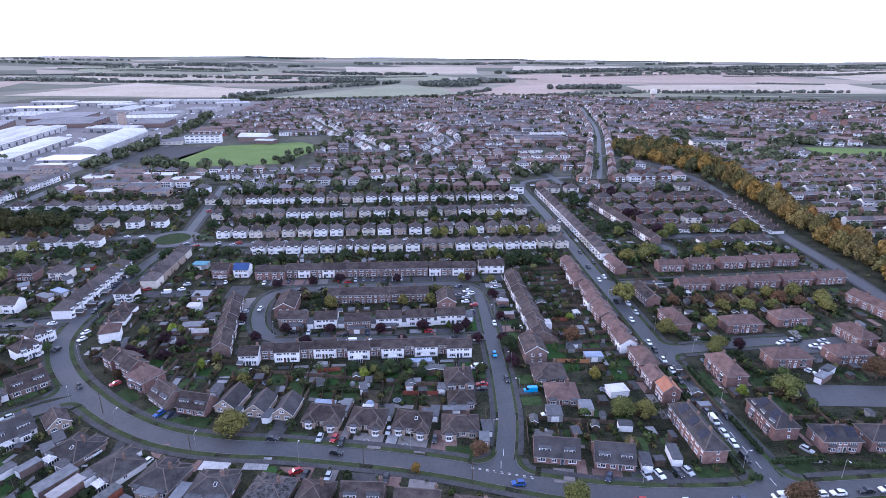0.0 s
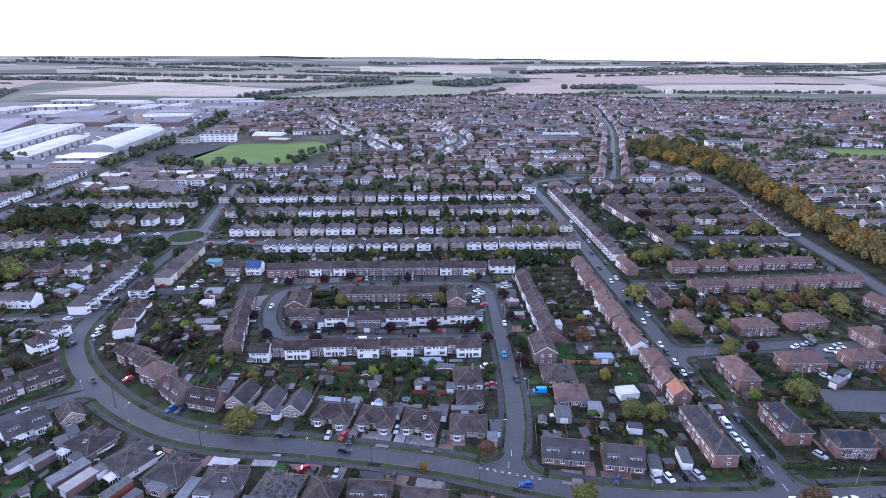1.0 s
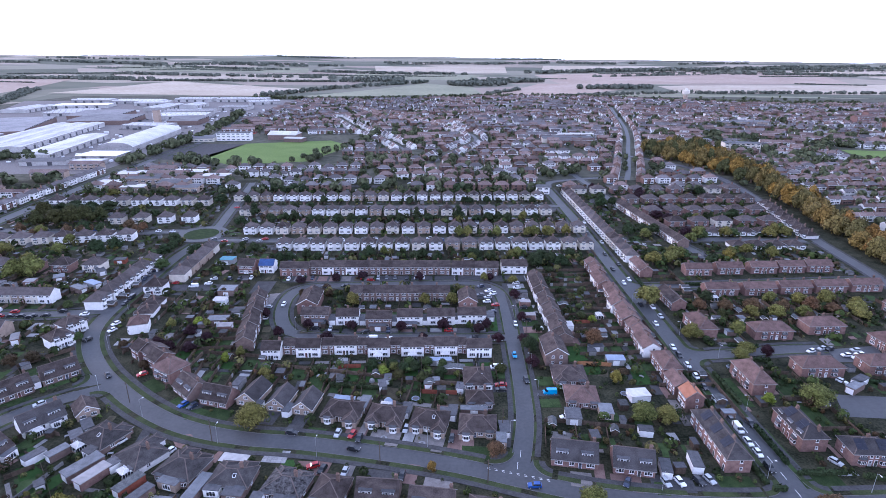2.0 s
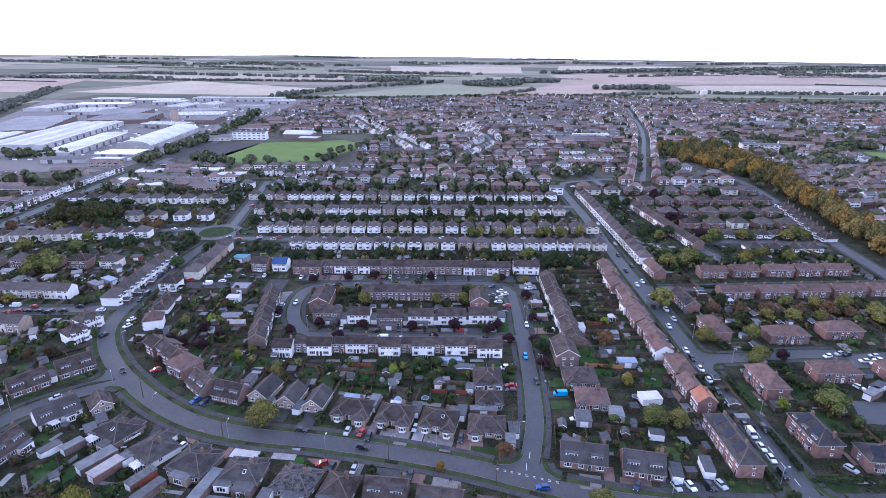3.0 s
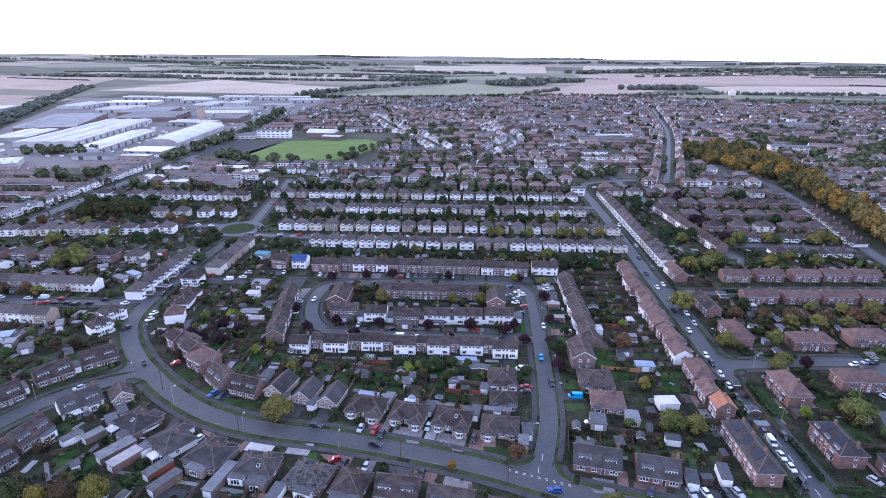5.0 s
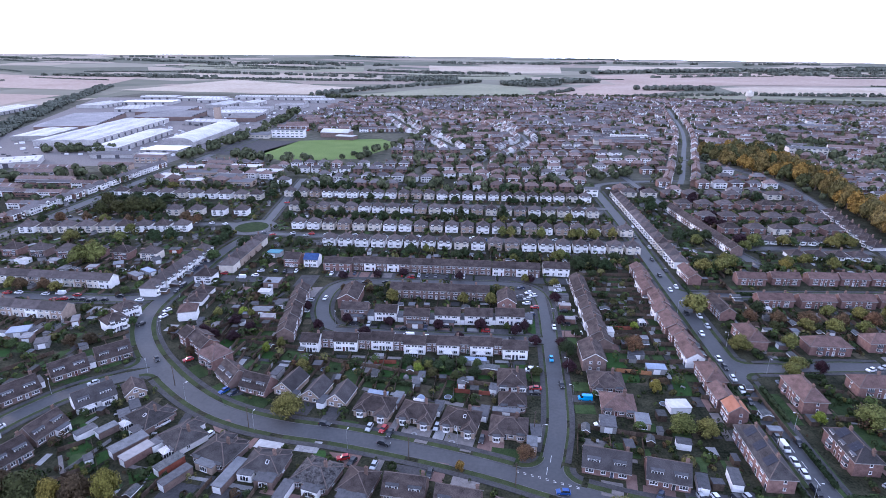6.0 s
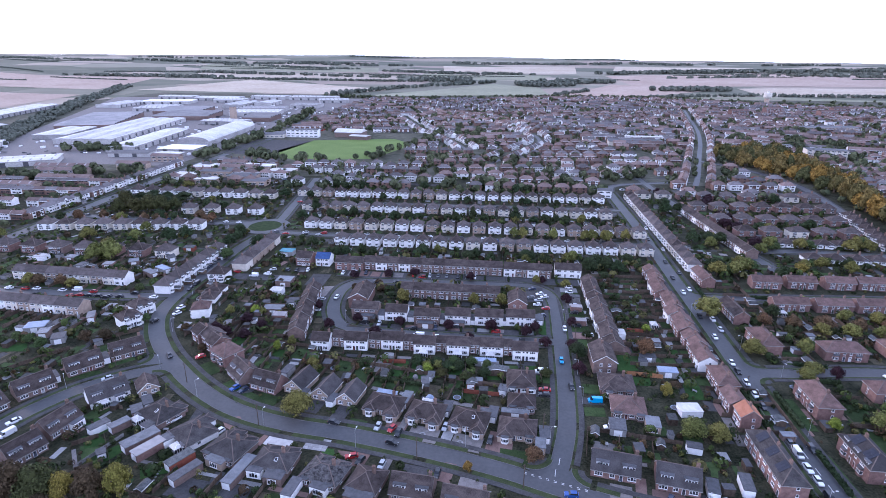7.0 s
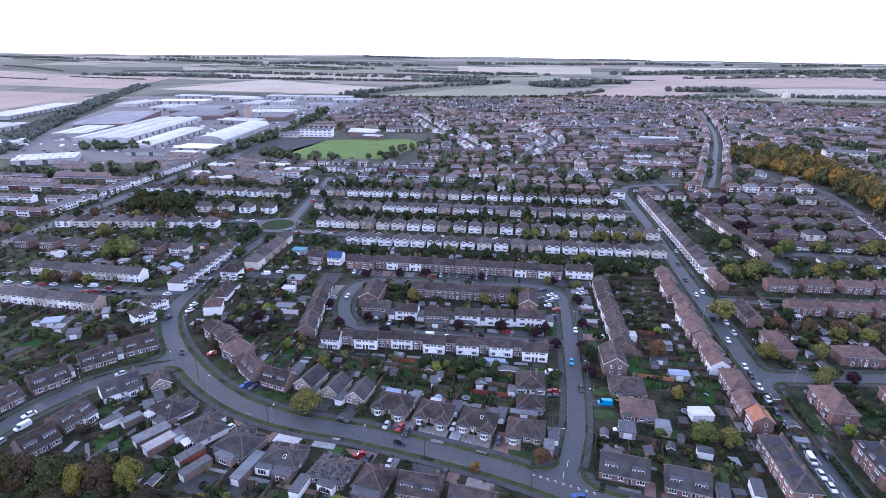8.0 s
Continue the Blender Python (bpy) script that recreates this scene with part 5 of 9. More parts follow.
tagged(new("tree_belt", belt.mesh("tree_belt", GOLD_LEAVES + [BARK])), "far stretch of a long belt of golden autumn trees", "trees", kind="stuff")

# ---- cars ----
FAR_BODIES = {}


def car_body(kind):
    L, Wd = {"hatch": (3.95, 1.72), "saloon": (4.4, 1.76), "van": (4.9, 1.92), "suv": (4.4, 1.82)}[kind]
    hood, top, deck = {"hatch": (0.95, 1.48, 1.0), "saloon": (0.92, 1.43, 0.98), "van": (1.15, 2.0, 1.95), "suv": (1.05, 1.66, 1.1)}[kind]
    x = L / 2
    prof = [(-x, 0.45, hood * 0.72, 0.9), (-x * 0.94, 0.25, hood * 0.86, 0.97), (-x * 0.5, 0.22, hood, 1.0), (x * 0.1, 0.22, hood + 0.02, 1.0), (x * 0.75, 0.22, hood + 0.03, 1.0),
            (x * 0.96, 0.28, deck * 0.96, 0.96), (x, 0.45, deck * 0.85, 0.9)]
    b = Build()
    w = Wd / 2
    b.loft([[(px, -w * k, z0), (px, -w * k * 1.0, (z0 + z1) / 2), (px, -w * k * 0.9, z1), (px, w * k * 0.9, z1), (px, w * k, (z0 + z1) / 2), (px, w * k, z0)] for px, z0, z1, k in prof])
    g = {"hatch": (-0.42, -0.12, 0.72, 0.9), "saloon": (-0.42, -0.12, 0.5, 0.8), "van": (-0.72, -0.5, 0.97, 1.0), "suv": (-0.42, -0.14, 0.82, 0.95)}[kind]
    c = Build()
    for (xa, xb, xc, xd), h0, h1, out in ((g, hood - 0.03, top - 0.06, c),):
        lo = [(xa * x, -w * 0.9, h0), (xd * x, -w * 0.9, h0), (xd * x, w * 0.9, h0), (xa * x, w * 0.9, h0)]
        hi = [(xb * x, -w * 0.72, h1), (xc * x, -w * 0.72, h1), (xc * x, w * 0.72, h1), (xb * x, w * 0.72, h1)]
        if kind == "van":
            out.loft([lo, hi], 0)
            b.loft([[(-0.36 * x, -w * 0.93, h0), (x * 0.985, -w * 0.93, h0), (x * 0.985, w * 0.93, h0), (-0.36 * x, w * 0.93, h0)],
                    [(-0.33 * x, -w * 0.86, h1), (x * 0.97, -w * 0.86, h1), (x * 0.97, w * 0.86, h1), (-0.33 * x, w * 0.86, h1)]])
        else:
            out.loft([lo, hi], 0)
    b.loft([[(g[1] * x - 0.04, -w * 0.74, top - 0.07), (g[2] * x + 0.04, -w * 0.74, top - 0.07), (g[2] * x + 0.04, w * 0.74, top - 0.07), (g[1] * x - 0.04, w * 0.74, top - 0.07)],
            [(g[1] * x + 0.08, -w * 0.66, top), (g[2] * x - 0.08, -w * 0.66, top), (g[2] * x - 0.08, w * 0.66, top), (g[1] * x + 0.08, w * 0.66, top)]])
    k = Build()
    k.v, k.f, k.m = list(b.v), list(b.f), list(b.m)
    for sx in (-1, 1):
        for sy in (-1, 1):
            k.loft([[(px + sx * L * 0.31, y + sy * (Wd / 2 - 0.09), pz + 0.31) for px, pz, _ in ring(0, 0, 0, 0.31, 10)] for y in (-0.1, 0.1)], 1)
    FAR_BODIES[kind] = k.mesh("body", [PAINT, TYRE])
    return b.mesh("body", [PAINT]), c.mesh("glasshouse", [CARGLASS]), L, Wd, hood


def wheel_mesh():
    b = Build()
    b.loft([[(px, y, pz) for px, pz, _ in ring(0, 0, 0, 0.31, 10)] for y in (-0.1, 0.1)], 0)
    b.loft([[(px, y, pz) for px, pz, _ in ring(0, 0, 0, 0.19, 8)] for y in (-0.115, 0.115)], 1)
    return b.mesh("wheel", [TYRE, METAL])


def light_mesh(mat):
    b = Build()
    b.box(-0.05, -0.17, -0.08, 0.05, 0.17, 0.08)
    return b.mesh("light", [mat])


WHEEL, HEAD, TAIL = wheel_mesh(), light_mesh(LAMPGLASS), light_mesh(REDLENS)
CAR_BODIES = {k: car_body(k) for k in ("hatch", "saloon", "van", "suv")}
CARS = {"w": ((0.72, 0.73, 0.75), "white"), "s": ((0.38, 0.40, 0.42), "silver"), "k": ((0.018, 0.019, 0.022), "black"), "b": ((0.02, 0.07, 0.26), "blue"), "g": ((0.10, 0.105, 0.115), "grey"),
        "r": ((0.32, 0.02, 0.02), "red"), "c": ((0.02, 0.30, 0.60), "bright blue"), "d": ((0.02, 0.03, 0.06), "dark blue")}


def car(x, y, ang, colour, kind="hatch", spot="parked at the kerb", z=0.04):
    body, glass, L, Wd, hood = CAR_BODIES[kind]
    body = body if y < 290 else FAR_BODIES[kind]
    col, word = CARS[colour]
    what = {"hatch": "hatchback car", "saloon": "saloon car", "van": "panel van", "suv": "tall family car"}[kind]
    c = base("van" if kind == "van" else "car", x, y, ang, word + " " + what + " " + spot, "van" if kind == "van" else "car", "parked cars", z=z)
    for nm, me in (("body", body), ("glasshouse", glass)):
        o = part(nm, me, c)
        o.color = (*col, 1)
    for sx in (-1, 1) if y < 290 else ():
        for sy in (-1, 1):
            part("wheel", WHEEL, c, pose(sx * L * 0.31, sy * (Wd / 2 - 0.09), 0.31))
    for sy in (-1, 1) if y < 200 else ():
        part("headlight", HEAD, c, pose(-L / 2 + 0.03, sy * Wd * 0.33, hood * 0.66))
        part("tail_light", TAIL, c, pose(L / 2 - 0.03, sy * Wd * 0.36, hood * 0.8))
    return c


def cars(rows, spot="parked at the kerb"):
    for x, y, ang, colour, kind in rows:
        car(x, y, ang, colour, kind, spot)


H_, S_, V_, U_ = "hatch", "saloon", "van", "suv"
cars([(-26.3, 142.7, 166, "k", H_), (26.6, 126.3, 0, "b", H_), (-123.9, 185.4, 130, "k", H_), (-137.4, 167.2, 43, "s", H_)], "driving on the estate road")
cars([(97.2, 158.5, 90, "k", S_), (97, 155, 90, "g", H_), (102.4, 153.2, 90, "k", U_), (97, 174.5, 90, "k", H_), (97.2, 167, 90, "w", H_), (97, 150.6, 90, "w", V_), (96.8, 144, 90, "w", S_),
      (97, 138.8, 90, "w", H_), (96.8, 132.4, 90, "k", U_), (97.4, 203.7, 90, "w", H_), (97.4, 197.5, 90, "k", H_), (97.4, 189.6, 90, "w", H_), (97.2, 181.6, 90, "w", H_), (97.2, 177.2, 90, "d", H_),
      (91.6, 172, 90, "k", H_)])
cars([(103.6, 242.7, 90, "w", H_), (103.4, 232.5, 90, "s", H_), (103.6, 277.2, 90, "w", H_), (105.2, 300.3, 90, "k", H_), (99.8, 293.1, 90, "k", S_), (99.4, 272.9, 90, "w", H_), (98.4, 225.1, 90, "w", H_),
      (98.6, 245.3, 90, "k", H_), (252, 369.8, 80, "w", V_), (258, 402.8, 80, "w", H_), (256, 392.6, 80, "w", H_), (102.5, 318, 90, "k", H_), (107, 340, 90, "s", H_), (102.8, 360, 90, "k", H_), (107.4, 385, 90, "w", H_)])
cars([(-32.3, 150, 80, "s", H_), (-27.6, 149.4, 70, "r", H_), (-25.2, 147.6, 80, "k", H_), (-10.6, 152, 78, "s", H_), (4, 147, 80, "k", H_), (22.6, 189.1, 0, "w", V_), (23, 177.1, 0, "r", S_), (22.6, 174, 0, "k", H_),
      (53, 127, 60, "d", H_), (64.1, 127, 100, "s", H_), (68.1, 127.1, 105, "w", H_), (73.6, 127.3, 110, "k", H_), (76.9, 127.8, 110, "s", H_), (-27.5, 132.4, 80, "s", H_), (-10.9, 130.6, 80, "k", H_),
      (-37.2, 135.2, 20, "r", H_), (-34.2, 133.6, 70, "k", H_), (-47, 150.6, 170, "k", H_)], "standing on a front drive")
cars([(-88, 166.3, 60, "b", H_), (-84.3, 165.4, 60, "d", H_), (-82, 142, 62, "w", H_), (-99.4, 147, 58, "w", H_), (-161.5, 168.5, 120, "s", H_), (42.4, 157.6, 10, "w", H_), (40, 172, 0, "c", V_),
      (31, 198.3, 90, "c", H_), (32.8, 180, 95, "k", H_), (-111.4, 186, 40, "r", H_), (49.7, 231, 0, "g", H_), (45, 221, 0, "w", H_), (45.4, 236, 0, "k", H_)], "standing on a drive")
cars([(-27.8, 212.8, 0, "w", V_), (-20.5, 212.4, 0, "w", H_), (-48.7, 213.6, 10, "s", H_), (-31.2, 219, 0, "k", H_), (28.3, 246, 0, "r", H_), (26.6, 263, 20, "w", H_), (28.6, 259.6, 20, "w", H_), (42, 278.7, 0, "k", H_),
      (42, 273.3, 0, "w", H_), (-79.1, 280, 90, "w", H_), (-39.9, 281, 90, "r", H_), (-34.9, 278.6, 0, "r", S_), (-31.2, 281, 90, "s", H_), (-26.7, 281, 90, "g", H_), (-22.1, 281, 90, "g", H_), (-15.9, 281, 90, "k", H_)])
cars([(-200.6, 236.4, 0, "r", H_), (-196, 236.4, 0, "k", H_), (-191, 236.4, 0, "k", H_), (-185.8, 236.6, 0, "k", H_), (-180, 236.8, 0, "k", H_), (-155.6, 275, 90, "d", H_), (-155.8, 281, 90, "d", H_), (-156, 287.4, 90, "g", H_),
      (-156.2, 293.9, 90, "d", H_), (-150.6, 256.6, 90, "k", V_), (-150.4, 249.7, 90, "k", H_), (-147.4, 213.4, 65, "k", H_), (-163, 238, 10, "w", H_), (-166.7, 235, 10, "k", H_)])
cars([(-206.4, 242.4, 0, "w", V_), (-228, 241.6, 0, "w", H_), (-242.4, 240.8, 0, "w", H_), (-125.8, 270.8, 0, "w", V_), (-119.6, 274.2, 0, "w", H_), (-137.1, 275.3, 0, "r", H_), (-119, 280.7, 20, "s", H_), (-99.6, 282, 90, "w", H_),
      (-150.8, 140, 60, "w", S_), (-147.6, 134, 70, "w", V_), (-148.4, 126, 80, "s", H_), (-163.4, 149.6, 150, "k", H_), (-161, 146.4, 150, "k", H_)])
cars([(97.6, 116.4, 0, "w", V_), (86, 116.3, 0, "d", H_), (109, 116.6, 0, "w", H_), (114.4, 116.8, 0, "w", S_), (122.8, 117, 0, "k", S_), (129, 117.2, 0, "w", S_), (70, 116.4, 0, "w", H_), (58.4, 117.6, 0, "r", H_),
      (118, 134.6, 120, "s", H_)])
cars([(152.8, 200, 20, "w", H_), (158.6, 202, 20, "s", H_), (161.6, 201.6, 20, "k", H_), (165, 196.5, 0, "w", H_), (168, 194.4, 0, "w", S_), (171, 197.2, 0, "w", H_), (171.6, 200.5, 0, "s", H_), (150, 177.6, 120, "w", H_)], "in a car park")
crng = random.Random(23)
for k in range(14):
    car(-300 + k * 9.5 + crng.uniform(-2, 2), 241.2 + crng.uniform(-0.3, 0.3) if k % 2 else 235.2, 0, crng.choice("wskgwrk"), H_, "parked along a side street")
for k in range(12):
    car(-298 + k * 11 + crng.uniform(-2, 2), 372.6 - k * 0.6, -4, crng.choice("wskgwb"), H_, "parked along a far side street")
for (x0, y0, x1, y1, n) in ((-140, 345, 90, 346, 20), (-150, 349, 90, 350, 16), (-160, 428, 95, 431.6, 16)):
    for i in range(n):
        u = (i + crng.uniform(0.1, 0.9)) / n
        car(x0 + (x1 - x0) * u, y0 + (y1 - y0) * u, 0, crng.choice("wskbgrdk"), crng.choice([H_, H_, S_, U_]), "parked on a street of white houses")

# ---- street lamps ----
def lamp_meshes():
    b = Build()
    b.loft([ring(0, 0, -0.3, 0.09, 8), ring(0, 0, 1.2, 0.09, 8), ring(0, 0, 1.25, 0.055, 8), ring(0, 0, 6.6, 0.04, 8)])
    a = Build()
    a.loft([[(0, y, z) for y, z, _ in ring(0, 6.55, 0, 0.035, 6)], [(0.5, y, z) for y, z, _ in ring(0, 6.75, 0, 0.03, 6)], [(1.1, y, z) for y, z, _ in ring(0, 6.8, 0, 0.03, 6)]])
    h = Build()
    h.box(0.95, -0.13, 6.74, 1.6, 0.13, 6.88)
    return b.mesh("post", [METAL]), a.mesh("arm", [METAL]), h.mesh("lantern", [LAMPGLASS])


LAMP = lamp_meshes()


def street_lamp(x, y, ang):
    l = base("street_lamp", x, y, ang, "tall grey steel street lamp at the roadside", "street lamp", "street lamps")
    for nm, me in zip(("post", "arm", "lantern"), LAMP):
        part(nm, me, l)


for x, y, a in ((-99, 160.2, 55), (-69, 146.4, 80), (-37, 139.6, 80), (-3.6, 143.6, -100), (36, 189, 180), (35.4, 170.4, 180), (22.4, 147.4, 0), (93.6, 127.9, 0), (112, 195, -90), (104.6, 160, 180), (104.8, 215, 180),
                (94.6, 246, 0), (-134, 205, 20), (-146, 244, 0), (-122, 176, -60), (-148, 160, -40), (36, 232, 180), (62, 124.4, -80), (120, 122.6, -90), (-20, 217.6, -90), (-62, 222, -60), (10, 279, -90), (-30, 277, -90)):
    street_lamp(x, y, a)

# ---- gardens: lawns, fences, sheds, hedges ----
grng = random.Random(31)


def fence_panel():
    b = Build()
    b.box(-0.05, -0.05, -0.2, 0.05, 0.05, 1.75)
    b.box(0.05, -0.02, 0.05, 1.78, 0.02, 1.65)
    b.box(0.05, -0.035, 1.6, 1.78, 0.035, 1.66)
    return b.mesh("panel", [TIMBER])


PANEL = fence_panel()


def fence(x, y, ang, length, fine=True):
    fine = fine and y < 168
    f = base("fence", x, y, ang, "weathered timber panel fence between gardens", "fence", "garden fences") if fine else None
    n = max(1, int(length / 1.8))
    if fine:
        for i in range(n):
            part("panel", PANEL, f, pose(i * 1.8, 0, grng.uniform(-0.06, 0.06), 0, grng.uniform(-0.8, 0.8)))
    else:
        def make():
            b = Build()
            rings = []
            for i in range(n):
                top = 1.6 + (i * 37 % 11) * 0.012
                for px, half, hgt in ((-0.05, 0.05, 1.75), (0.05, 0.05, 1.75), (0.051, 0.02, top), (1.749, 0.02, top)):
                    px += i * 1.8
                    rings.append([(px, -half, -0.2), (px, half, -0.2), (px, half, hgt), (px, -half, hgt)])
            b.loft(rings)
            return b.mesh("panels", [TIMBER])
        f = new("fence", shared(("fence", n), make))
        f.matrix_world = pose(x, y, 0, 0, 0, ang)
        tagged(f, "weathered timber panel fence between gardens", "fence", "garden fences")
    return f


def shed(x, y, ang, w=2.4, d=3.0, h=1.9, kind="timber", label="small weathered timber garden shed"):
    s = base("shed", x, y, ang, label, "shed", "garden sheds")
    wallm, roofm = {"timber": (TIMBER, SHEDFELT), "white": (FASCIA, LEADFLAT), "brick": (BRICK_BROWN, LEADFLAT), "pale": (BRICK_BROWN, GREYSHEET), "brickpale": (BRICK_RED, SAWTOOTH), "bright": (FASCIA, PALE_SHEET), "blue": (CONCRETE, BLUESHEET), "red": (REDWOOD, SHEDFELT), "cyan": (CONCRETE, TARP), "grey": (CONCRETE, LEADFLAT)}[kind]
    if kind == "timber":
        part("wall", wall_mesh(w, d, h, 0.6, "front", wallm), s)
        part("roof", roof_mesh(w, d, h, 0.6, "front", roofm, (0.12, 0.12), False), s)
    else:
        def make():
            b = Build()
            b.box(-w / 2, -d / 2, -0.2, w / 2, d / 2, h)
            b.box(-w / 2 - 0.15, -d / 2 - 0.15, h, w / 2 + 0.15, d / 2 + 0.15, h + 0.18, 1)
            return b.mesh("wall", [wallm, roofm])
        part("wall", shared(("flat", w, d, h, kind), make), s)
        part("garage_door", garage_door_mesh(min(2.3, w * 0.8), min(2.0, h * 0.85)), s, pose(0, -d / 2, 0))
    return s


def conservatory(x, y, ang, w=3.6, d=3.0):
    c = base("conservatory", x, y, ang, "white framed glass conservatory against a house", "conservatory", "conservatories")
    def make():
        b = Build()
        b.box(-w / 2, -d / 2, -0.1, w / 2, d / 2, 0.6, 0)
        b.box(-w / 2 + 0.04, -d / 2 + 0.04, 0.6, w / 2 - 0.04, d / 2 - 0.04, 2.1, 1)
        for i in range(6):
            t = -w / 2 + (w - 0.1) * i / 5
            b.box(t, -d / 2, 0.6, t + 0.1, -d / 2 + 0.08, 2.15, 2)
        for i in range(5):
            t = -d / 2 + (d - 0.1) * i / 4
            for s in (-w / 2, w / 2 - 0.08):
                b.box(s, t, 0.6, s + 0.08, t + 0.1, 2.15, 2)
        return b.mesh("wall", [BRICK_BUFF, GLASS, FASCIA])
    def roof():
        b = Build()
        lo = [(-w / 2 - 0.1, -d / 2 - 0.1, 2.15), (w / 2 + 0.1, -d / 2 - 0.1, 2.15), (w / 2 + 0.1, d / 2, 2.15), (-w / 2 - 0.1, d / 2, 2.15)]
        A, B = (-w / 2 + 1.1, 0, 3.0), (w / 2 - 1.1, 0, 3.0)
        for t in ((lo[0], lo[1], B, A), (lo[1], lo[2], B), (lo[2], lo[3], A, B), (lo[3], lo[0], A)):
            b.poly(t)
        for p, q in ((lo[0], A), (lo[1], B), (lo[2], B), (lo[3], A), (A, B)):
            b.bar(p, q, 0.12, 0.06, 1)
        return b.mesh("roof", [PALE_SHEET, FASCIA])
    part("wall", shared(("cons", w, d), make), c)
    part("roof", shared(("consroof", w, d), roof), c)
    return c


def hedge(x, y, ang, length, h=1.5, w=1.2, colour=DARK):
    def make():
        r = random.Random(int(length * 10))
        b = Build()
        b.box(0, -0.35, 0, length, 0.35, 0.85)
        for _ in range(int(length * 55)):
            p = Vector((r.uniform(0, length), r.uniform(-0.5, 0.5), r.uniform(0.1, 1.0)))
            if abs(p.y) < 0.38 and p.z < 0.82:
                continue
            n = Vector((r.gauss(0, 0.5), p.y * 2 + r.gauss(0, 0.4), p.z + r.gauss(0, 0.4))).normalized()
            t = n.cross(Vector((r.uniform(-1, 1), r.uniform(-1, 1), 0.3))).normalized()
            s = n.cross(t)
            q = r.uniform(0.12, 0.26)
            b.poly([p - t * q - s * q, p + t * q - s * q * 0.6, p + t * q * 0.7 + s * q, p - t * q + s * q * 0.7])
        return b.mesh("hedge", [LEAF])
    o = new("hedge", shared(("hedge", round(length, 1)), make))
    o.matrix_world = pose(x, y, 0, 0, 0, ang) @ Matrix.Diagonal((1, w, h, 1))
    o.color = shade(colour, 0.2)
    return tagged(o, "thick dark green garden hedge", "hedge", "hedges")


SHRUB_TONES = [DARK, DARK, GREEN, GREEN, OLIVE, (0.05, 0.055, 0.025), (0.08, 0.07, 0.03), BROWN]


def garden(x, y, ang, w, l, fine=True, bushes=4, sheds=0.7, fence_left=True):
    """A back garden that starts at x, y and runs l metres up its own axis."""
    def at(u, v):
        return ahead(x, y, ang, v, u)
    if y > 245:
        bushes = 0
        sheds = sheds * 0.5
    kind = grng.random() if y < 245 else 1.0
    lw, ll = w * grng.uniform(0.55, 0.86), l * grng.uniform(0.4, 0.68)
    px, py = at(grng.uniform(-0.06, 0.06) * w, l * grng.uniform(0.12, 0.25))
    if kind < 0.68:
        slab("lawn", px, py, ang, lw, ll, BRIGHTLAWN if 172 < y < 200 and kind < 0.3 else LAWN, 0.035, "patchy green back garden lawn", "lawn")
    elif kind < 0.85:
        slab("gravel_bed", px, py, ang, lw, ll, grng.choice([GRAVEL, PAVING, SOIL]), 0.03, "gravelled and paved back garden", "garden bed")
    gx, gy = at(0, 0)
    if y < 245:
        slab("patio", gx, gy, ang, w * grng.uniform(0.5, 0.9), l * grng.uniform(0.1, 0.17), grng.choice([CONCRETE, PAVING, BLOCKPAVE, GRAVEL]), 0.045, "paved patio behind a house", "patio")
    if grng.random() < sheds:
        sx, sy = at(grng.choice([-1, 1]) * w * 0.26, l * grng.uniform(0.78, 0.92))
        shed(sx, sy, ang + grng.choice([0, 90, 180]), grng.choice([2.0, 2.4, 3.0]), grng.choice([2.4, 3.0, 4.0]), 1.9, grng.choice(["timber", "timber", "timber", "white", "grey", "pale"]))
    if fence_left:
        fx, fy = at(-w / 2, 0.3)
        fence(fx, fy, ang + 90, l - 0.6, fine)
    for _ in range(bushes):
        e = grng.random()
        u, v = (grng.choice([-1, 1]) * w * 0.4, grng.uniform(0.2, 1) * l) if e < 0.6 else (grng.uniform(-0.45, 0.45) * w, l * grng.uniform(0.6, 1))
        bx, by = at(u, v)
        if by < 186:
            shrub(bx, by, grng.uniform(0.7, 1.7), grng.uniform(1.0, 2.8), grng.choice(SHRUB_TONES))


def gardens(x0, y0, x1, y1, n, l, fine=True, bushes=4, sheds=0.7):
    """n gardens side by side along the line, running to its left."""
    ang = math.degrees(math.atan2(y1 - y0, x1 - x0))
    w = math.hypot(x1 - x0, y1 - y0) / n
    for i in range(n):
        u = (i + 0.5) / n
        garden(x0 + (x1 - x0) * u, y0 + (y1 - y0) * u, ang, w, l * grng.uniform(0.92, 1.0), fine, bushes, sheds)
    if fine and n < 12:
        fx, fy = ahead(x0, y0, ang, l)
        fence(fx, fy, ang, math.hypot(x1 - x0, y1 - y0), fine)


# backs of the white terrace, run south
gardens(22, 196.4, -70, 195, 13, 19, True, 3, 0.4)
# backs of the bungalows, run north
gardens(-70, 177.6, 8, 162, 8, 15, True, 3, 0.5)
# between the inner terraces
gardens(7, 251, -43, 252, 8, 12, True, 4)
gardens(-61, 236.5, 22, 236, 7, 5, False, 2, 0.2)
# behind the long north terrace
gardens(-86, 295.6, 52, 295, 21, 15, False, 4)
gardens(96, 326.6, -98, 326.6, 19, 15, False, 4)
# between the white rows
gardens(-128, 369.4, 100, 371, 22, 16, False, 4)
gardens(86, 404.6, -145, 404, 22, 16, False, 4)
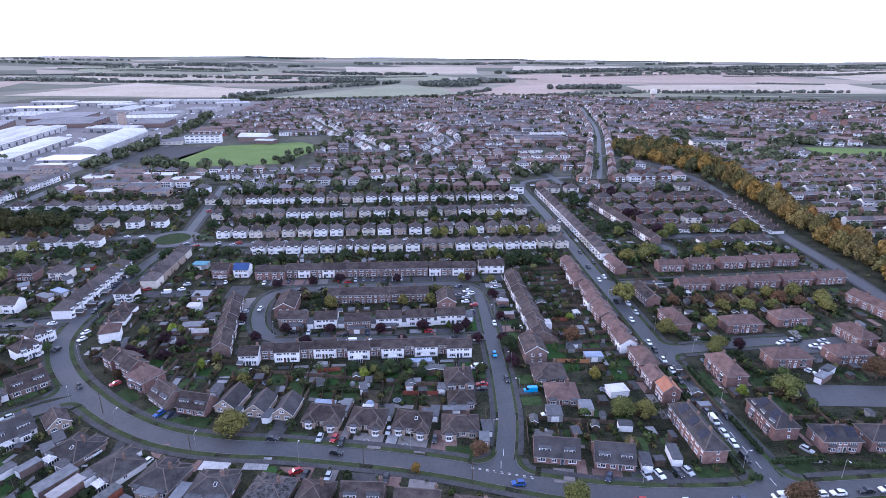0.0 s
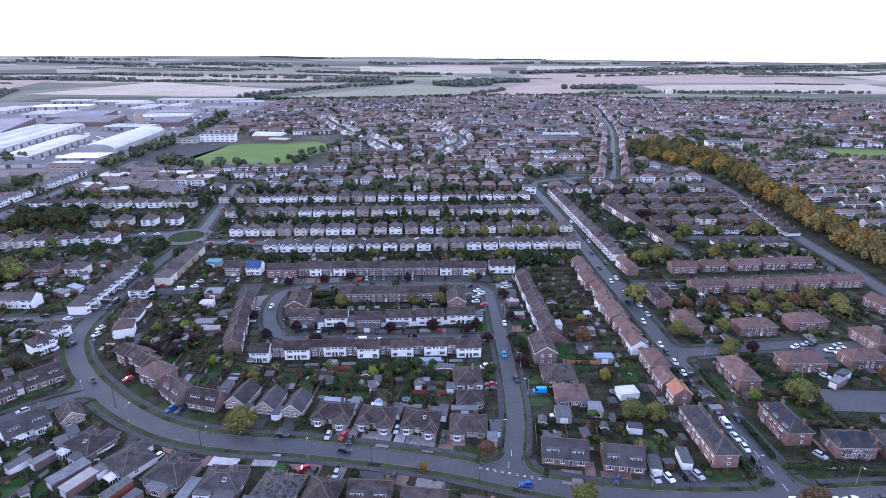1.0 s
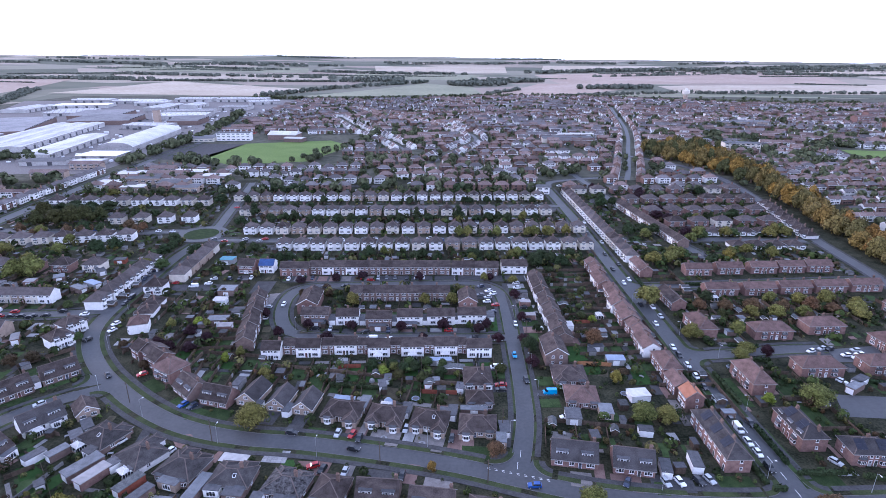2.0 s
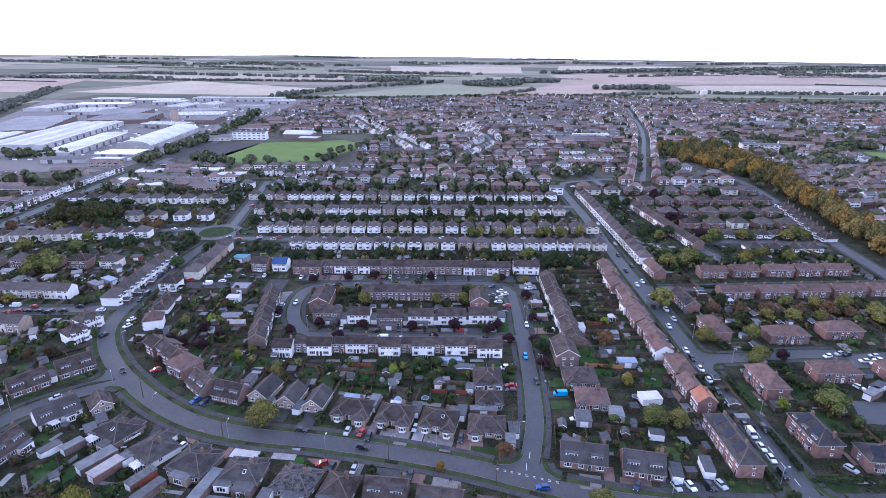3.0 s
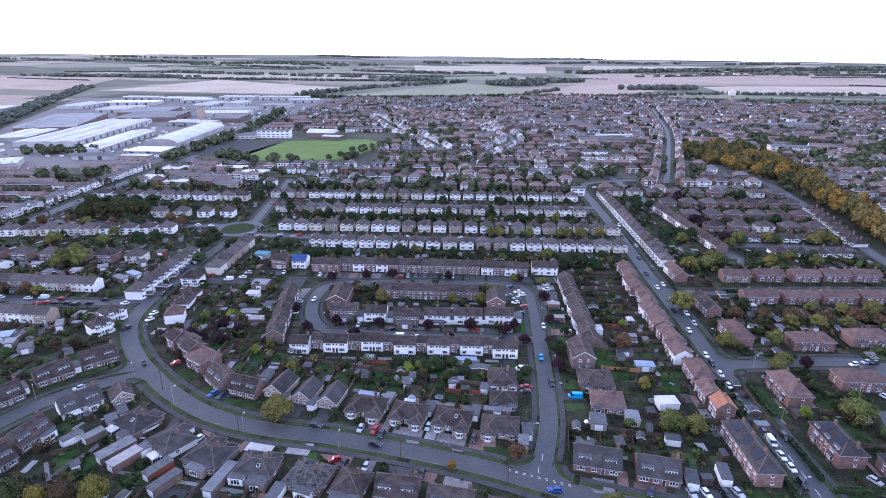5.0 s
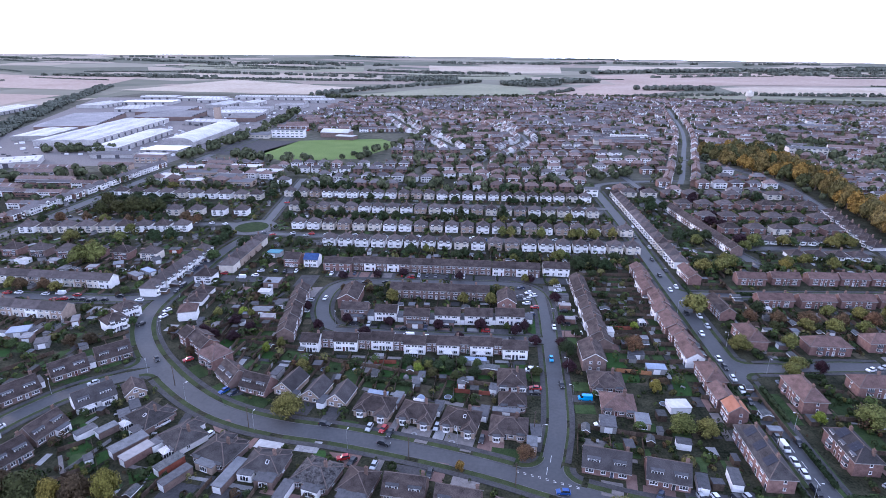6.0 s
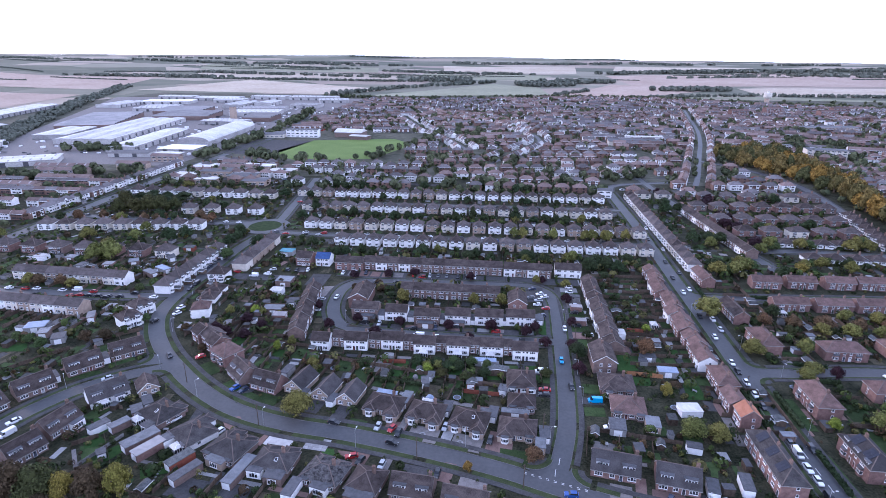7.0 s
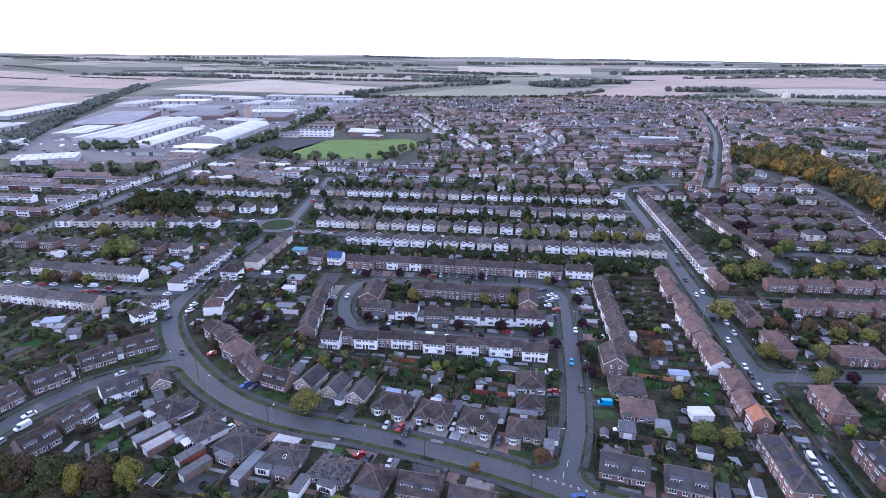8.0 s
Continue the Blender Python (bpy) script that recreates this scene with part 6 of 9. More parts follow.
# east of the cross road: gardens between the two columns
gardens(58.4, 206, 58.4, 278, 10, 9, False, 3)
gardens(77, 292, 77, 232, 9, 9, True, 3)
gardens(58, 232, 58, 206, 3, 17, True, 5)
gardens(76.4, 228, 76.6, 186, 6, 17, True, 4)
gardens(80.8, 184, 80.6, 152, 4, 21, True, 5)
gardens(33, 143, 62, 138.4, 3, 13, True, 6)
# right-hand side
gardens(118, 290, 118, 200, 10, 12, True, 4)
gardens(217, 250, 131, 249.6, 6, 17, True, 9)
gardens(120.4, 183, 120.6, 133, 3, 14, True, 6)
gardens(134, 292, 216, 292, 6, 14, False, 5)
gardens(131, 217, 172, 217, 4, 14, True, 6)
# west side
gardens(-178, 248, -250, 250, 8, 8, False, 2, 0)
gardens(-252, 262, -180, 260, 9, 14, False, 4)
gardens(-178, 214.4, -238, 218.6, 8, 18, False, 5)
gardens(-166.4, 302, -166.4, 246, 6, 13, False, 4)
gardens(-132, 282, -132, 328, 5, 14, False, 4)
gardens(-83, 206, -87, 252, 6, 24, True, 5)
gardens(-128, 246, -128, 262, 2, 18, True, 5)
gardens(-96, 190, -68, 186, 3, 12, True, 6)
gardens(-119, 204, -104, 192, 2, 18, True, 6)
gardens(-152.6, 182, -138, 196, 2, 14, True, 6)
gardens(-166, 160, -154, 178, 2, 16, True, 6)
# south side
gardens(-124, 131, -106, 110, 2, 9, True, 5)
gardens(-30, 117.6, -100, 128, 5, 13, True, 5)
gardens(10, 108, -28, 116, 3, 11, True, 4)
gardens(-122, 151, -128, 132, 2, -9, True, 4)
# front drives of the bungalows by the main curve
for x, y, a, w, l, m, lab in ((-27.6, 146.4, -12, 7, 7.4, BLOCKPAVE, "red block paved drive"), (-10.6, 143.2, -11, 3.4, 12, CONCRETE, "pale concrete drive"), (-25.6, 147, -12, 2.2, 12, GRAVEL, "worn gravel drive"),
                              (4, 140, -10, 4.2, 12, BLOCKPAVE, "red block paved drive"), (8.2, 139.6, -6, 4.2, 8, BLOCKPAVE, "red block paved drive"), (-47, 152.8, -12, 5, 10, PAVING, "grey paved drive"), (-57, 155.6, -12, 5, 9, PAVING, "grey paved drive"),
                              (-17.8, 144.8, -10, 9.6, 7.2, GRAVEL, "gravelled front garden"), (-4, 142, -12, 9.4, 7.4, GRAVEL, "gravelled front garden"), (52.4, 124.2, -11, 8.6, 6.4, BLOCKPAVE, "red block paved drive"),
                              (45.6, 126.6, -10, 3, 9, BLOCKPAVE, "red block paved drive"), (40, 126, -10, 6, 6, GRAVEL, "gravelled front garden"), (38.6, 170.4, 0, 9, 4, PAVING, "paved drive"),
                              
                              (-9, 128, -10, 4, 8, BLOCKPAVE, "red block paved drive"), (-27.4, 130, -10, 3.4, 8, GRAVEL, "worn drive"), (65.6, 124, -8, 12, 6, PAVING, "asphalt parking place"), (76, 124, -4, 6, 7, PAVING, "asphalt parking place"),
                              (-1, 125.4, -10, 8, 4.6, GRAVEL, "gravelled front garden"), (-17, 128.6, -8, 9, 5, PAVING, "paved front garden"), (-35, 131.6, -11, 4, 6, BLOCKPAVE, "red block paved drive"),
                              (-86, 163.6, -26, 7, 5, PAVING, "paved drive"), (22.8, 173, 0, 7, 6, PAVING, "paved drive"), (22.6, 187.4, 0, 6, 3.4, PAVING, "paved drive"),
                              (104, 160.4, 0, 6, 4, BLOCKPAVE, "paved drive"), (106, 171, -90, 9, 5, BLOCKPAVE, "brick paved forecourt")):
    slab("drive", x, y, a, w, l, m, 0.05, lab + " before a house", "drive")
for x, y, a, w, l in ((12, 137.6, -6, 11, 6), (-40, 150, -12, 6, 3.6), (40, 177, 0, 6, 6), (39, 163.6, 0, 7, 5), (24, 182, 0, 6, 5), (62, 122.6, -8, 3.6, 5), (84, 124.6, -2, 10, 5), (109, 124.4, 0, 12, 7),
                      (-75, 158.6, -20, 9, 5.6), (-92, 164.6, -34, 8, 6), (-106, 176, -40, 10, 6), (-139, 178.6, 46, 9, 3), (-148.6, 168, 50, 9, 3), (103, 141, -90, 20, 3.6), (103.6, 172, -90, 18, 6)):
    slab("lawn", x, y, a, w, l, LAWN, 0.06, "mown front garden lawn", "lawn")
# hedges along fronts
for x, y, a, n in ((92.4, 156, -90, 30), (93, 124, 0, 4), (93.4, 190, -90, 30), (104.8, 184, -90, 20), (103.2, 152, -90, 18), (121, 205, -4, 12), (118, 194, -4, 14), (104, 130, 0, 14), (122, 128.6, -12, 14), (-64, 192, 0, 10), (-40, 178, -8, 20),
                   (20, 143, 96, 12), (131, 177.6, -14, 12), (155, 178.6, -14, 12), (108, 258, 90, 22), (131, 270, 0, 20), (160, 270, 0, 24), (190, 271, 0, 20), (134, 262, 0, 20), (165, 263, 0, 20)):
    hedge(x, y, a, n, 1.6, 1.4)
# garages, sheds and conservatories that stand out
shed(21, 150.4, 0, 3.2, 6, 2.3, "grey", "grey flat roofed garage beside a bungalow")
shed(1.6, 158.4, -10, 2.6, 5, 2.4, "white", "white garden store with flat roof")
shed(70.6, 168.6, -84, 5, 7, 2.4, "bright", "flat roofed outbuilding with pale sheet roof")
shed(44.6, 156.8, -6, 5, 6, 2.5, "grey", "grey flat roofed garage")
shed(-114.6, 141, -32, 3, 6, 2.3, "pale", "garage with pale sheet roof")
shed(65.6, 131.6, -11, 3, 6, 2.4, "white", "white fronted garage beside a house")
shed(75.4, 134, -8, 3, 7, 2.5, "white", "white walled garage beside a terrace")
shed(6, 186.6, 0, 8, 3.4, 2.4, "timber", "long timber garden store shed")
shed(-3, 178, 0, 3, 2.4, 1.9, "timber", "red brown timber garden shed")
shed(151, 172.4, -60, 3, 8, 2.5, "pale", "concrete garage with pale roof")
shed(155.6, 176.4, -60, 3, 7, 2.5, "white", "white garage in a side garden")
shed(66, 148.8, -10, 4.4, 3, 2.3, "white", "open fronted garden shelter with grey roof")
for x, y, a in ((3, 197.5, 0), (-23.6, 196.6, 0), (-18, 163.4, -10), (74.6, 232, -90), (137, 250.9, -3), (-10, 197.2, 0)):
    conservatory(x, y, a)
# flat roofed stores and workshops in the southern gardens
shed(-103.4, 134.6, -33, 4.2, 10.5, 2.5, "pale", "long outbuilding with pale blue-grey sheet roof")
shed(-98.6, 131, -29, 3.8, 9, 2.5, "brickpale", "brick outbuilding with pale sheet roof")
shed(-82, 122.4, -28, 3, 9, 2.4, "brick", "long garage with felt roof behind a bungalow")
shed(-67.2, 124.6, -12, 3.2, 12, 2.4, "pale", "long lean-to with pale sheet roof beside a bungalow")
shed(-49.8, 119.4, -9, 3, 7, 2.4, "white", "white walled garage behind a bungalow")
shed(-120.6, 139.4, -30, 3, 6, 2.3, "white", "white garden store with grey flat roof")
shed(-113.6, 148.6, 40, 3.4, 5, 2.4, "brick", "brick garage with felt roof")
shed(-113, 153.6, 40, 3, 6, 2.4, "grey", "grey concrete garage in a garden")
shed(-10.8, 161, -10, 2.8, 6, 2.3, "grey", "garage with pale roof between bungalows")
shed(-25.4, 164.6, -11, 3, 7, 2.4, "pale", "garage with pale roof between bungalows")
shed(4.6, 159.4, -10, 3, 6, 2.3, "grey", "dark flat roofed garage between bungalows")
shed(12, 160.6, -4, 9, 2.4, 2.2, "pale", "long low outbuilding with pale blue roof")
shed(-72.6, 178, -10, 3, 6, 2.3, "grey", "grey flat roofed garage in a garden")
shed(-156.6, 164.8, 52, 3, 6, 2.4, "white", "white garage between chalet bungalows")
shed(-147.2, 179.6, 46, 3, 6, 2.4, "white", "white garage between chalet bungalows")
# paved forecourts of the terraces
for x, y, w, l in ((-17, 276.6, 130, 8.4), (-20, 218.4, 82, 4.6), (38.6, 222, 8, 52), (-90, 262, 10, 16), (24, 254, 9, 18), (-120, 266, 34, 8)):
    slab("forecourt", x, y, 0, w, l, PAVING, 0.048, "grey paved forecourt before terraced houses", "forecourt")
# a drive laid with large pale slabs
slab_drive = slab("drive", -49.6, 137.2, -6, 7.4, 5.6, PAVING, 0.05, "drive of large square pale concrete slabs", "drive")
paver = Build()
paver.box(-0.71, -0.66, 0.0, 0.71, 0.66, 0.045)
paver = paver.mesh("paving_slab", [CONCRETE])
for i in range(5):
    for j in range(4):
        part("paving_slab", paver, slab_drive, pose(-2.96 + i * 1.48, 0.7 + j * 1.38, 0.045))
# round stone features set in the gravel
for x, y in ((-17.6, 148.2), (-5.4, 145.4), (-12.6, 128.2)):
    disc = Build()
    disc.loft([ring(0, 0, 0, 1.1, 18), ring(0, 0, 0.09, 1.06, 18)], 0)
    disc.loft([ring(0, 0, 0.08, 0.5, 12), ring(0, 0, 0.3, 0.4, 12)], 1)
    o = new("paving_circle", disc.mesh("paving_circle", [CONCRETE, KERB]))
    o.matrix_world = pose(x, y, 0.04)
    tagged(o, "round pale stone circle in a gravelled front garden", "paving circle")


def telegraph_pole(x, y, ang):
    t = base("telegraph_pole", x, y, ang, "dark timber telegraph pole at the roadside", "telegraph pole", "telegraph poles")
    b = Build()
    b.loft([ring(0, 0, -0.5, 0.15, 8), ring(0, 0, 8.2, 0.1, 8)])
    part("pole", b.mesh("pole", [BARK]), t)
    c = Build()
    c.box(-0.5, -0.05, 7.6, 0.5, 0.05, 7.72)
    part("crossarm", c.mesh("crossarm", [BARK]), t)


for x, y, a in ((-17.6, 136.2, -12), (13.6, 128, -14), (-107.4, 168.6, 40), (-71, 147, 70), (20.6, 152, 0), (93.4, 148, 0), (94, 182, 0), (-140, 176, 40), (38, 214, 0)):
    telegraph_pole(x, y, a)
# car park and yard
patch("car_park", [(143, 192), (178, 192), (184, 205), (146, 200)], ASPHALT, 0.05, "asphalt residents' car park", category="car park")
patch("yard", [(137, 157), (178, 153), (180, 166), (142, 170)], ASPHALT, 0.05, "pale asphalt yard behind the houses", category="yard")


def oval(name, x, y, rx, ry, low, top, mat, label, category):
    """A low oval plateau with an upright edge."""
    b, n = Build(), 40
    ring = [(x + rx * math.cos(math.tau * k / n), y + ry * math.sin(math.tau * k / n)) for k in range(n)]
    b.v += [(u, v, land(u, v) + low) for u, v in ring] + [(u, v, land(u, v) + top) for u, v in ring]
    b.f += [(k, (k + 1) % n, n + (k + 1) % n, n + k) for k in range(n)] + [tuple(range(n, 2 * n))]
    b.m += [0] * (n + 1)
    return tagged(new(name, b.mesh(name, [mat])), label, category, kind="structure")


oval("road", -156.5, 361, 17, 17.6, -0.2, 0.2, ASPHALT, "asphalt street widening round an oval green", "road")
oval("kerb", -156.5, 361, 11.3, 12.3, 0.1, 0.3, KERB, "pale kerb round an oval green", "kerb")
oval("playing_green", -156.5, 361, 11.05, 12.05, 0.1, 0.34, LAWN, "small oval green at a street junction", "green")
# road markings at the junction
for k in range(9):
    u = k / 8
    for off in (0, 0.55):
        m = slab("road_marking", 14.4 + 16.6 * u, 133.6 - 5.2 * u + off, -17, 0.8, 0.13, ROADPAINT, 0.075, "white broken give-way line", "road marking", bm=0.0)
for x, y, a in ((22.8, 133.4, -10), (24.4, 138.6, -12)):
    slab("road_marking", x, y, a, 0.15, 3, ROADPAINT, 0.075, "white centre line dash", "road marking", bm=0.0)
for k in range(5):
    slab("road_marking", 99.4, 121 + k * 7, 0, 0.14, 3, ROADPAINT, 0.075, "white centre line dash", "road marking", bm=0.0)

# ---- what fills the gardens between: plots, sheds, bushes ----
CELL = {}


def mark(x, y):
    CELL[(int(math.floor(x)), int(math.floor(y)))] = True


def taken(x, y):
    return (int(math.floor(x)), int(math.floor(y))) in CELL


for hx, hy, ha, hw, hd in HOMES:
    c, s = math.cos(radians(ha)), math.sin(radians(ha))
    for i in range(int(hw) + 3):
        for j in range(int(hd) + 3):
            u, v = i - hw / 2 - 1, j - hd / 2 - 1
            mark(hx + u * c - v * s, hy + u * s + v * c)
for line, w, verge, pw in ROADS:
    nrm = sides(line)
    for p, n in zip(line, nrm):
        k = -w / 2 - verge - pw
        while k < w / 2 + verge + pw:
            q = p + n * k
            for dx in (-1.1, 0, 1.1):
                for dy in (-1.1, 0, 1.1):
                    mark(q.x + dx, q.y + dy)
            k += 0.8
for x0, x1, y0, y1 in ((143, 184, 192, 205), (137, 180, 153, 170), (-171, -150, 347, 363)):
    for i in range(int(x0), int(x1)):
        for j in range(int(y0), int(y1)):
            mark(i, j)
for x, y, w, l in ((-17, 276.6, 130, 8.4), (-20, 218.4, 82, 4.6), (38.6, 222, 8, 52), (-86.5, 258, 15, 22), (22, 254, 9, 14), (-120, 266, 34, 8)):
    for i in range(int(w)):
        for j in range(int(l)):
            mark(x - w / 2 + i, y + j)
bpy.context.view_layer.update()
for o in scene.objects:
    if o.get("category") in ("car", "van", "shed", "conservatory", "drive", "forecourt"):
        for dx in (-1.5, 0, 1.5):
            for dy in (-1.5, 0, 1.5):
                mark(o.matrix_world.translation.x + dx, o.matrix_world.translation.y + dy)
        for c in o.children:
            if c.name.startswith("wall"):
                lo, hi = c.bound_box[0], c.bound_box[6]
                for i in range(int(hi[0] - lo[0]) + 3):
                    for j in range(int(hi[1] - lo[1]) + 3):
                        q = o.matrix_world @ Vector((lo[0] - 0.8 + i, lo[1] - 0.8 + j, 0))
                        mark(q.x, q.y)
prng = random.Random(91)
plots, huts, bushes = Build(), Build(), Build()
for k in range(5200):
    x, y = prng.uniform(-335, 245), 100 + 395 * prng.random() ** 1.2
    a = radians(prng.choice([0, 0, 0, 90, -14]))
    w, l = prng.uniform(1.6, 4.6), prng.uniform(2.5, 7.5)
    c, s = math.cos(a), math.sin(a)
    pts = [(x + u * c - v * s, y + u * s + v * c) for u, v in ((-w / 2, -l / 2), (w / 2, -l / 2), (w / 2, l / 2), (-w / 2, l / 2))]
    if taken(x, y) or any(taken(*p) for p in pts):
        continue
    z = 0.012 + 0.000004 * k
    plots.poly([(px, py, z) for px, py in pts], prng.choice([0, 0, 0, 0, 0, 1, 1, 2, 2, 3, 4, 5] if y > 200 else [0, 0, 0, 0, 0, 0, 1, 1, 1, 2, 5]))
tagged(new("garden_plots", plots.mesh("garden_plots", [LAWN, SOIL, PAVING, GRAVEL, BLOCKPAVE, CONCRETE])), "patchwork of small lawns, beds, paths and paving", "garden plots", kind="stuff")
# boundary fences between the back gardens of the rows
lines = Build()
for x0, x1, y0, y1 in ((-92, 96, 299, 322), (-128, 100, 372, 402), (-145, 90, 416, 446), (-76, 22, 167, 195), (-130, -84, 176, 262), (-250, -165, 262, 288), (-245, -165, 226, 212), (118, 232, 262, 268), (120, 210, 224, 252)):
    n = int((x1 - x0) / 7.08)
    for i in range(n + 1):
        x, y = 22 - round((22 - x0) / 7.08) * 7.08 + 7.08 * i, min(y0, y1)
        while y < max(y0, y1):
            if not (taken(x, y) or taken(x, y + 1.7)) and prng.random() < 0.9:
                h = prng.uniform(1.45, 1.75)
                lines.box(x - 0.035, y, 0, x + 0.035, y + 1.72, h, 0 if prng.random() < 0.9 else 1, bottom=False)
                lines.box(x - 0.06, y + 1.72, 0, x + 0.06, y + 1.82, h + 0.1, 0, bottom=False)
            y += 1.82
for i in range(14):
    y = round(200 / 7.1) * 7.1 + 7.1 * i
    x = 57.5
    while x < 83:
        if not (taken(x, y) or taken(x + 1.7, y)) and prng.random() < 0.92:
            h = prng.uniform(1.45, 1.75)
            lines.box(x, y - 0.035, 0, x + 1.72, y + 0.035, h, 0 if prng.random() < 0.85 else 1, bottom=False)
            lines.box(x + 1.72, y - 0.06, 0, x + 1.82, y + 0.06, h + 0.1, 0, bottom=False)
        x += 1.82
tagged(new("boundary_fences", lines.mesh("boundary_fences", [TIMBER, CONCRETE])), "weathered panel fences dividing rows of back gardens", "fences", kind="stuff")
for k in range(1100):
    x, y = prng.uniform(-330, 240), 130 + 350 * prng.random()
    if taken(x, y) or taken(x + 1.5, y + 1.5) or taken(x - 1.5, y - 1.5) or taken(x + 1.5, y - 1.5) or prng.random() < 0.35:
        continue
    w, l, h = prng.uniform(0.8, 1.6), prng.uniform(1.0, 2.2), prng.uniform(1.7, 2.4)
    huts.box(x - w, y - l, 0, x + w, y + l, h, prng.choice([0, 0, 1]), bottom=False)
    m = prng.choice([2, 2, 3, 3, 4])
    huts.box(x - w - 0.12, y - l - 0.12, h, x + w + 0.12, y + l + 0.12, h + 0.12, m)
    for i in (-1, 0, 1):
        mark(x + i, y + i)
tagged(new("garden_huts", huts.mesh("garden_huts", [TIMBER, CONCRETE, SHEDFELT, LEADFLAT, GREYSHEET])), "small sheds, stores and greenhouses scattered through back gardens", "sheds", kind="stuff")


def bush(b, x, y, r, h, n, mi):
    for i in range(n):
        d = Vector((prng.gauss(0, 1), prng.gauss(0, 1), prng.gauss(0.5, 0.9))).normalized()
        p = Vector((x + d.x * r, y + d.y * r, max(0.1, h * 0.45 + d.z * h * 0.5)))
        t = d.cross(Vector((prng.uniform(-1, 1), prng.uniform(-1, 1), prng.uniform(-1, 1)))).normalized()
        s = d.cross(t)
        q = r * (prng.uniform(0.3, 0.55) if n < 30 else prng.uniform(0.16, 0.3))
        b.poly([p - t * q - s * q * 0.6, p + t * q * 0.6 - s * q, p + t * q + s * q * 0.5, p - t * q * 0.3 + s * q], mi)


for k in range(19000):
    x, y = prng.uniform(-340, 250), 98 + 400 * prng.random() ** 1.15
    if taken(x, y):
        continue
    big = prng.random()
    if prng.random() < 0.72:                       # most grow along the boundaries between plots
        across = 52 < x < 101 and 150 < y < 296
        if across:
            y = round(y / 7.1) * 7.1 + prng.gauss(0, 0.45)
        else:
            x = 22 - round((22 - x) / 7.08) * 7.08 + prng.gauss(0, 0.45)
        if taken(x, y):
            continue
    elif (y < 205 and -80 < x < 30 or 52 < x < 84 and y > 196) and prng.random() < 0.78:
        continue
    if 52 < x < 84 and 196 < y < 296 and prng.random() < 0.45:
        continue
    dens = noise.noise(Vector((x / 17, y / 17, 0.5)))
    if dens < -0.15 and big < 0.8:
        continue
    r, h = (prng.uniform(1.2, 2.4), prng.uniform(2.4, 5)) if big > 0.9 else (prng.uniform(0.4, 1.2), prng.uniform(0.6, 2.2))
    if any(taken(x + i * r, y + j * r) for i, j in ((1, 0), (-1, 0), (0, 1), (0, -1))):
        r *= 0.5
        h *= 0.7
    bush(bushes, x, y, r, h, 56 if y < 190 else 18, prng.choice([0, 0, 0, 1, 1, 2, 3]))
tagged(new("garden_bushes", bushes.mesh("garden_bushes", [BUSH_A, BUSH_B, BUSH_C, BUSH_D])), "countless dark green and brown bushes in the gardens", "bushes", kind="stuff")

# ---- far town ----
frng = random.Random(77)
far_w, far_t, far_d = Build(), Build(), Build()


def far_house(b, x, y, ang, w, d, e, rise, hip, wi, ri, bays=False):
    """A pair of dwellings: walls, roof, windows front and back, chimney, and pale bays where they have them."""
    c, s = math.cos(radians(ang)), math.sin(radians(ang))
    ground_z = land(x, y)
    P = lambda u, v, z: (x + u * c - v * s, y + u * s + v * c, ground_z + z)

    def block(u0, v0, z0, u1, v1, z1, mi):
        k = len(b.v)
        b.v.extend([P(u0, v0, z0), P(u1, v0, z0), P(u1, v1, z0), P(u0, v1, z0), P(u0, v0, z1), P(u1, v0, z1), P(u1, v1, z1), P(u0, v1, z1)])
        for q in ((0, 1, 5, 4), (1, 2, 6, 5), (2, 3, 7, 6), (3, 0, 4, 7), (4, 5, 6, 7)):
            b.f.append(tuple(k + a for a in q))
            b.m.append(mi)

    W2, D2, o = w / 2, d / 2, 0.35
    block(-W2, -D2, 0, W2, D2, e, wi)
    k = len(b.v)
    h = max(0.2, W2 - D2) if hip else W2 + 0.2
    b.v.extend([P(-W2 - o, -D2 - o, e - 0.1), P(W2 + o, -D2 - o, e - 0.1), P(W2 + o, D2 + o, e - 0.1), P(-W2 - o, D2 + o, e - 0.1), P(-h, 0, e + rise), P(h, 0, e + rise)])
    for q in ((0, 1, 5, 4), (1, 2, 5), (2, 3, 4, 5), (3, 0, 4)):
        b.f.append(tuple(k + a for a in q))
        b.m.append(ri if (hip or len(q) == 4) else wi)
    if ri != 6:
        block(-W2 - o, -D2 - o - 0.05, e - 0.32, W2 + o, -D2 - o + 0.06, e - 0.08, 0)
    floors = (1.4, 3.9) if e > 4 else (1.4,)
    for s2 in (-1, 1):
        if bays:
            block(s2 * w * 0.27 - 1.3, -D2 - 0.6, 0, s2 * w * 0.27 + 1.3, -D2, e - 0.35, 0)
        for z in floors:
            for v, u, hw in ((-D2 - (0.64 if bays else 0.04), 0.27, 1.0), (-D2 - 0.04, 0.08, 0.45), (D2 + 0.04, 0.25, 0.8)):
                if abs(v) > D2 + 0.3 and not bays:
                    continue
                m = s2 * w * u
                q = [P(m - hw, v, z - 0.55), P(m + hw, v, z - 0.55), P(m + hw, v, z + 0.6), P(m - hw, v, z + 0.6)]
                b.poly(q if v < 0 else q[::-1], 4)
    if frng.random() < 0.8:
        for u in ((0,) if frng.random() < 0.6 else (-w * 0.4, w * 0.4)):
            block(u - 0.5, -0.4, e + rise * 0.5, u + 0.5, 0.4, e + rise + 1.0, 1)


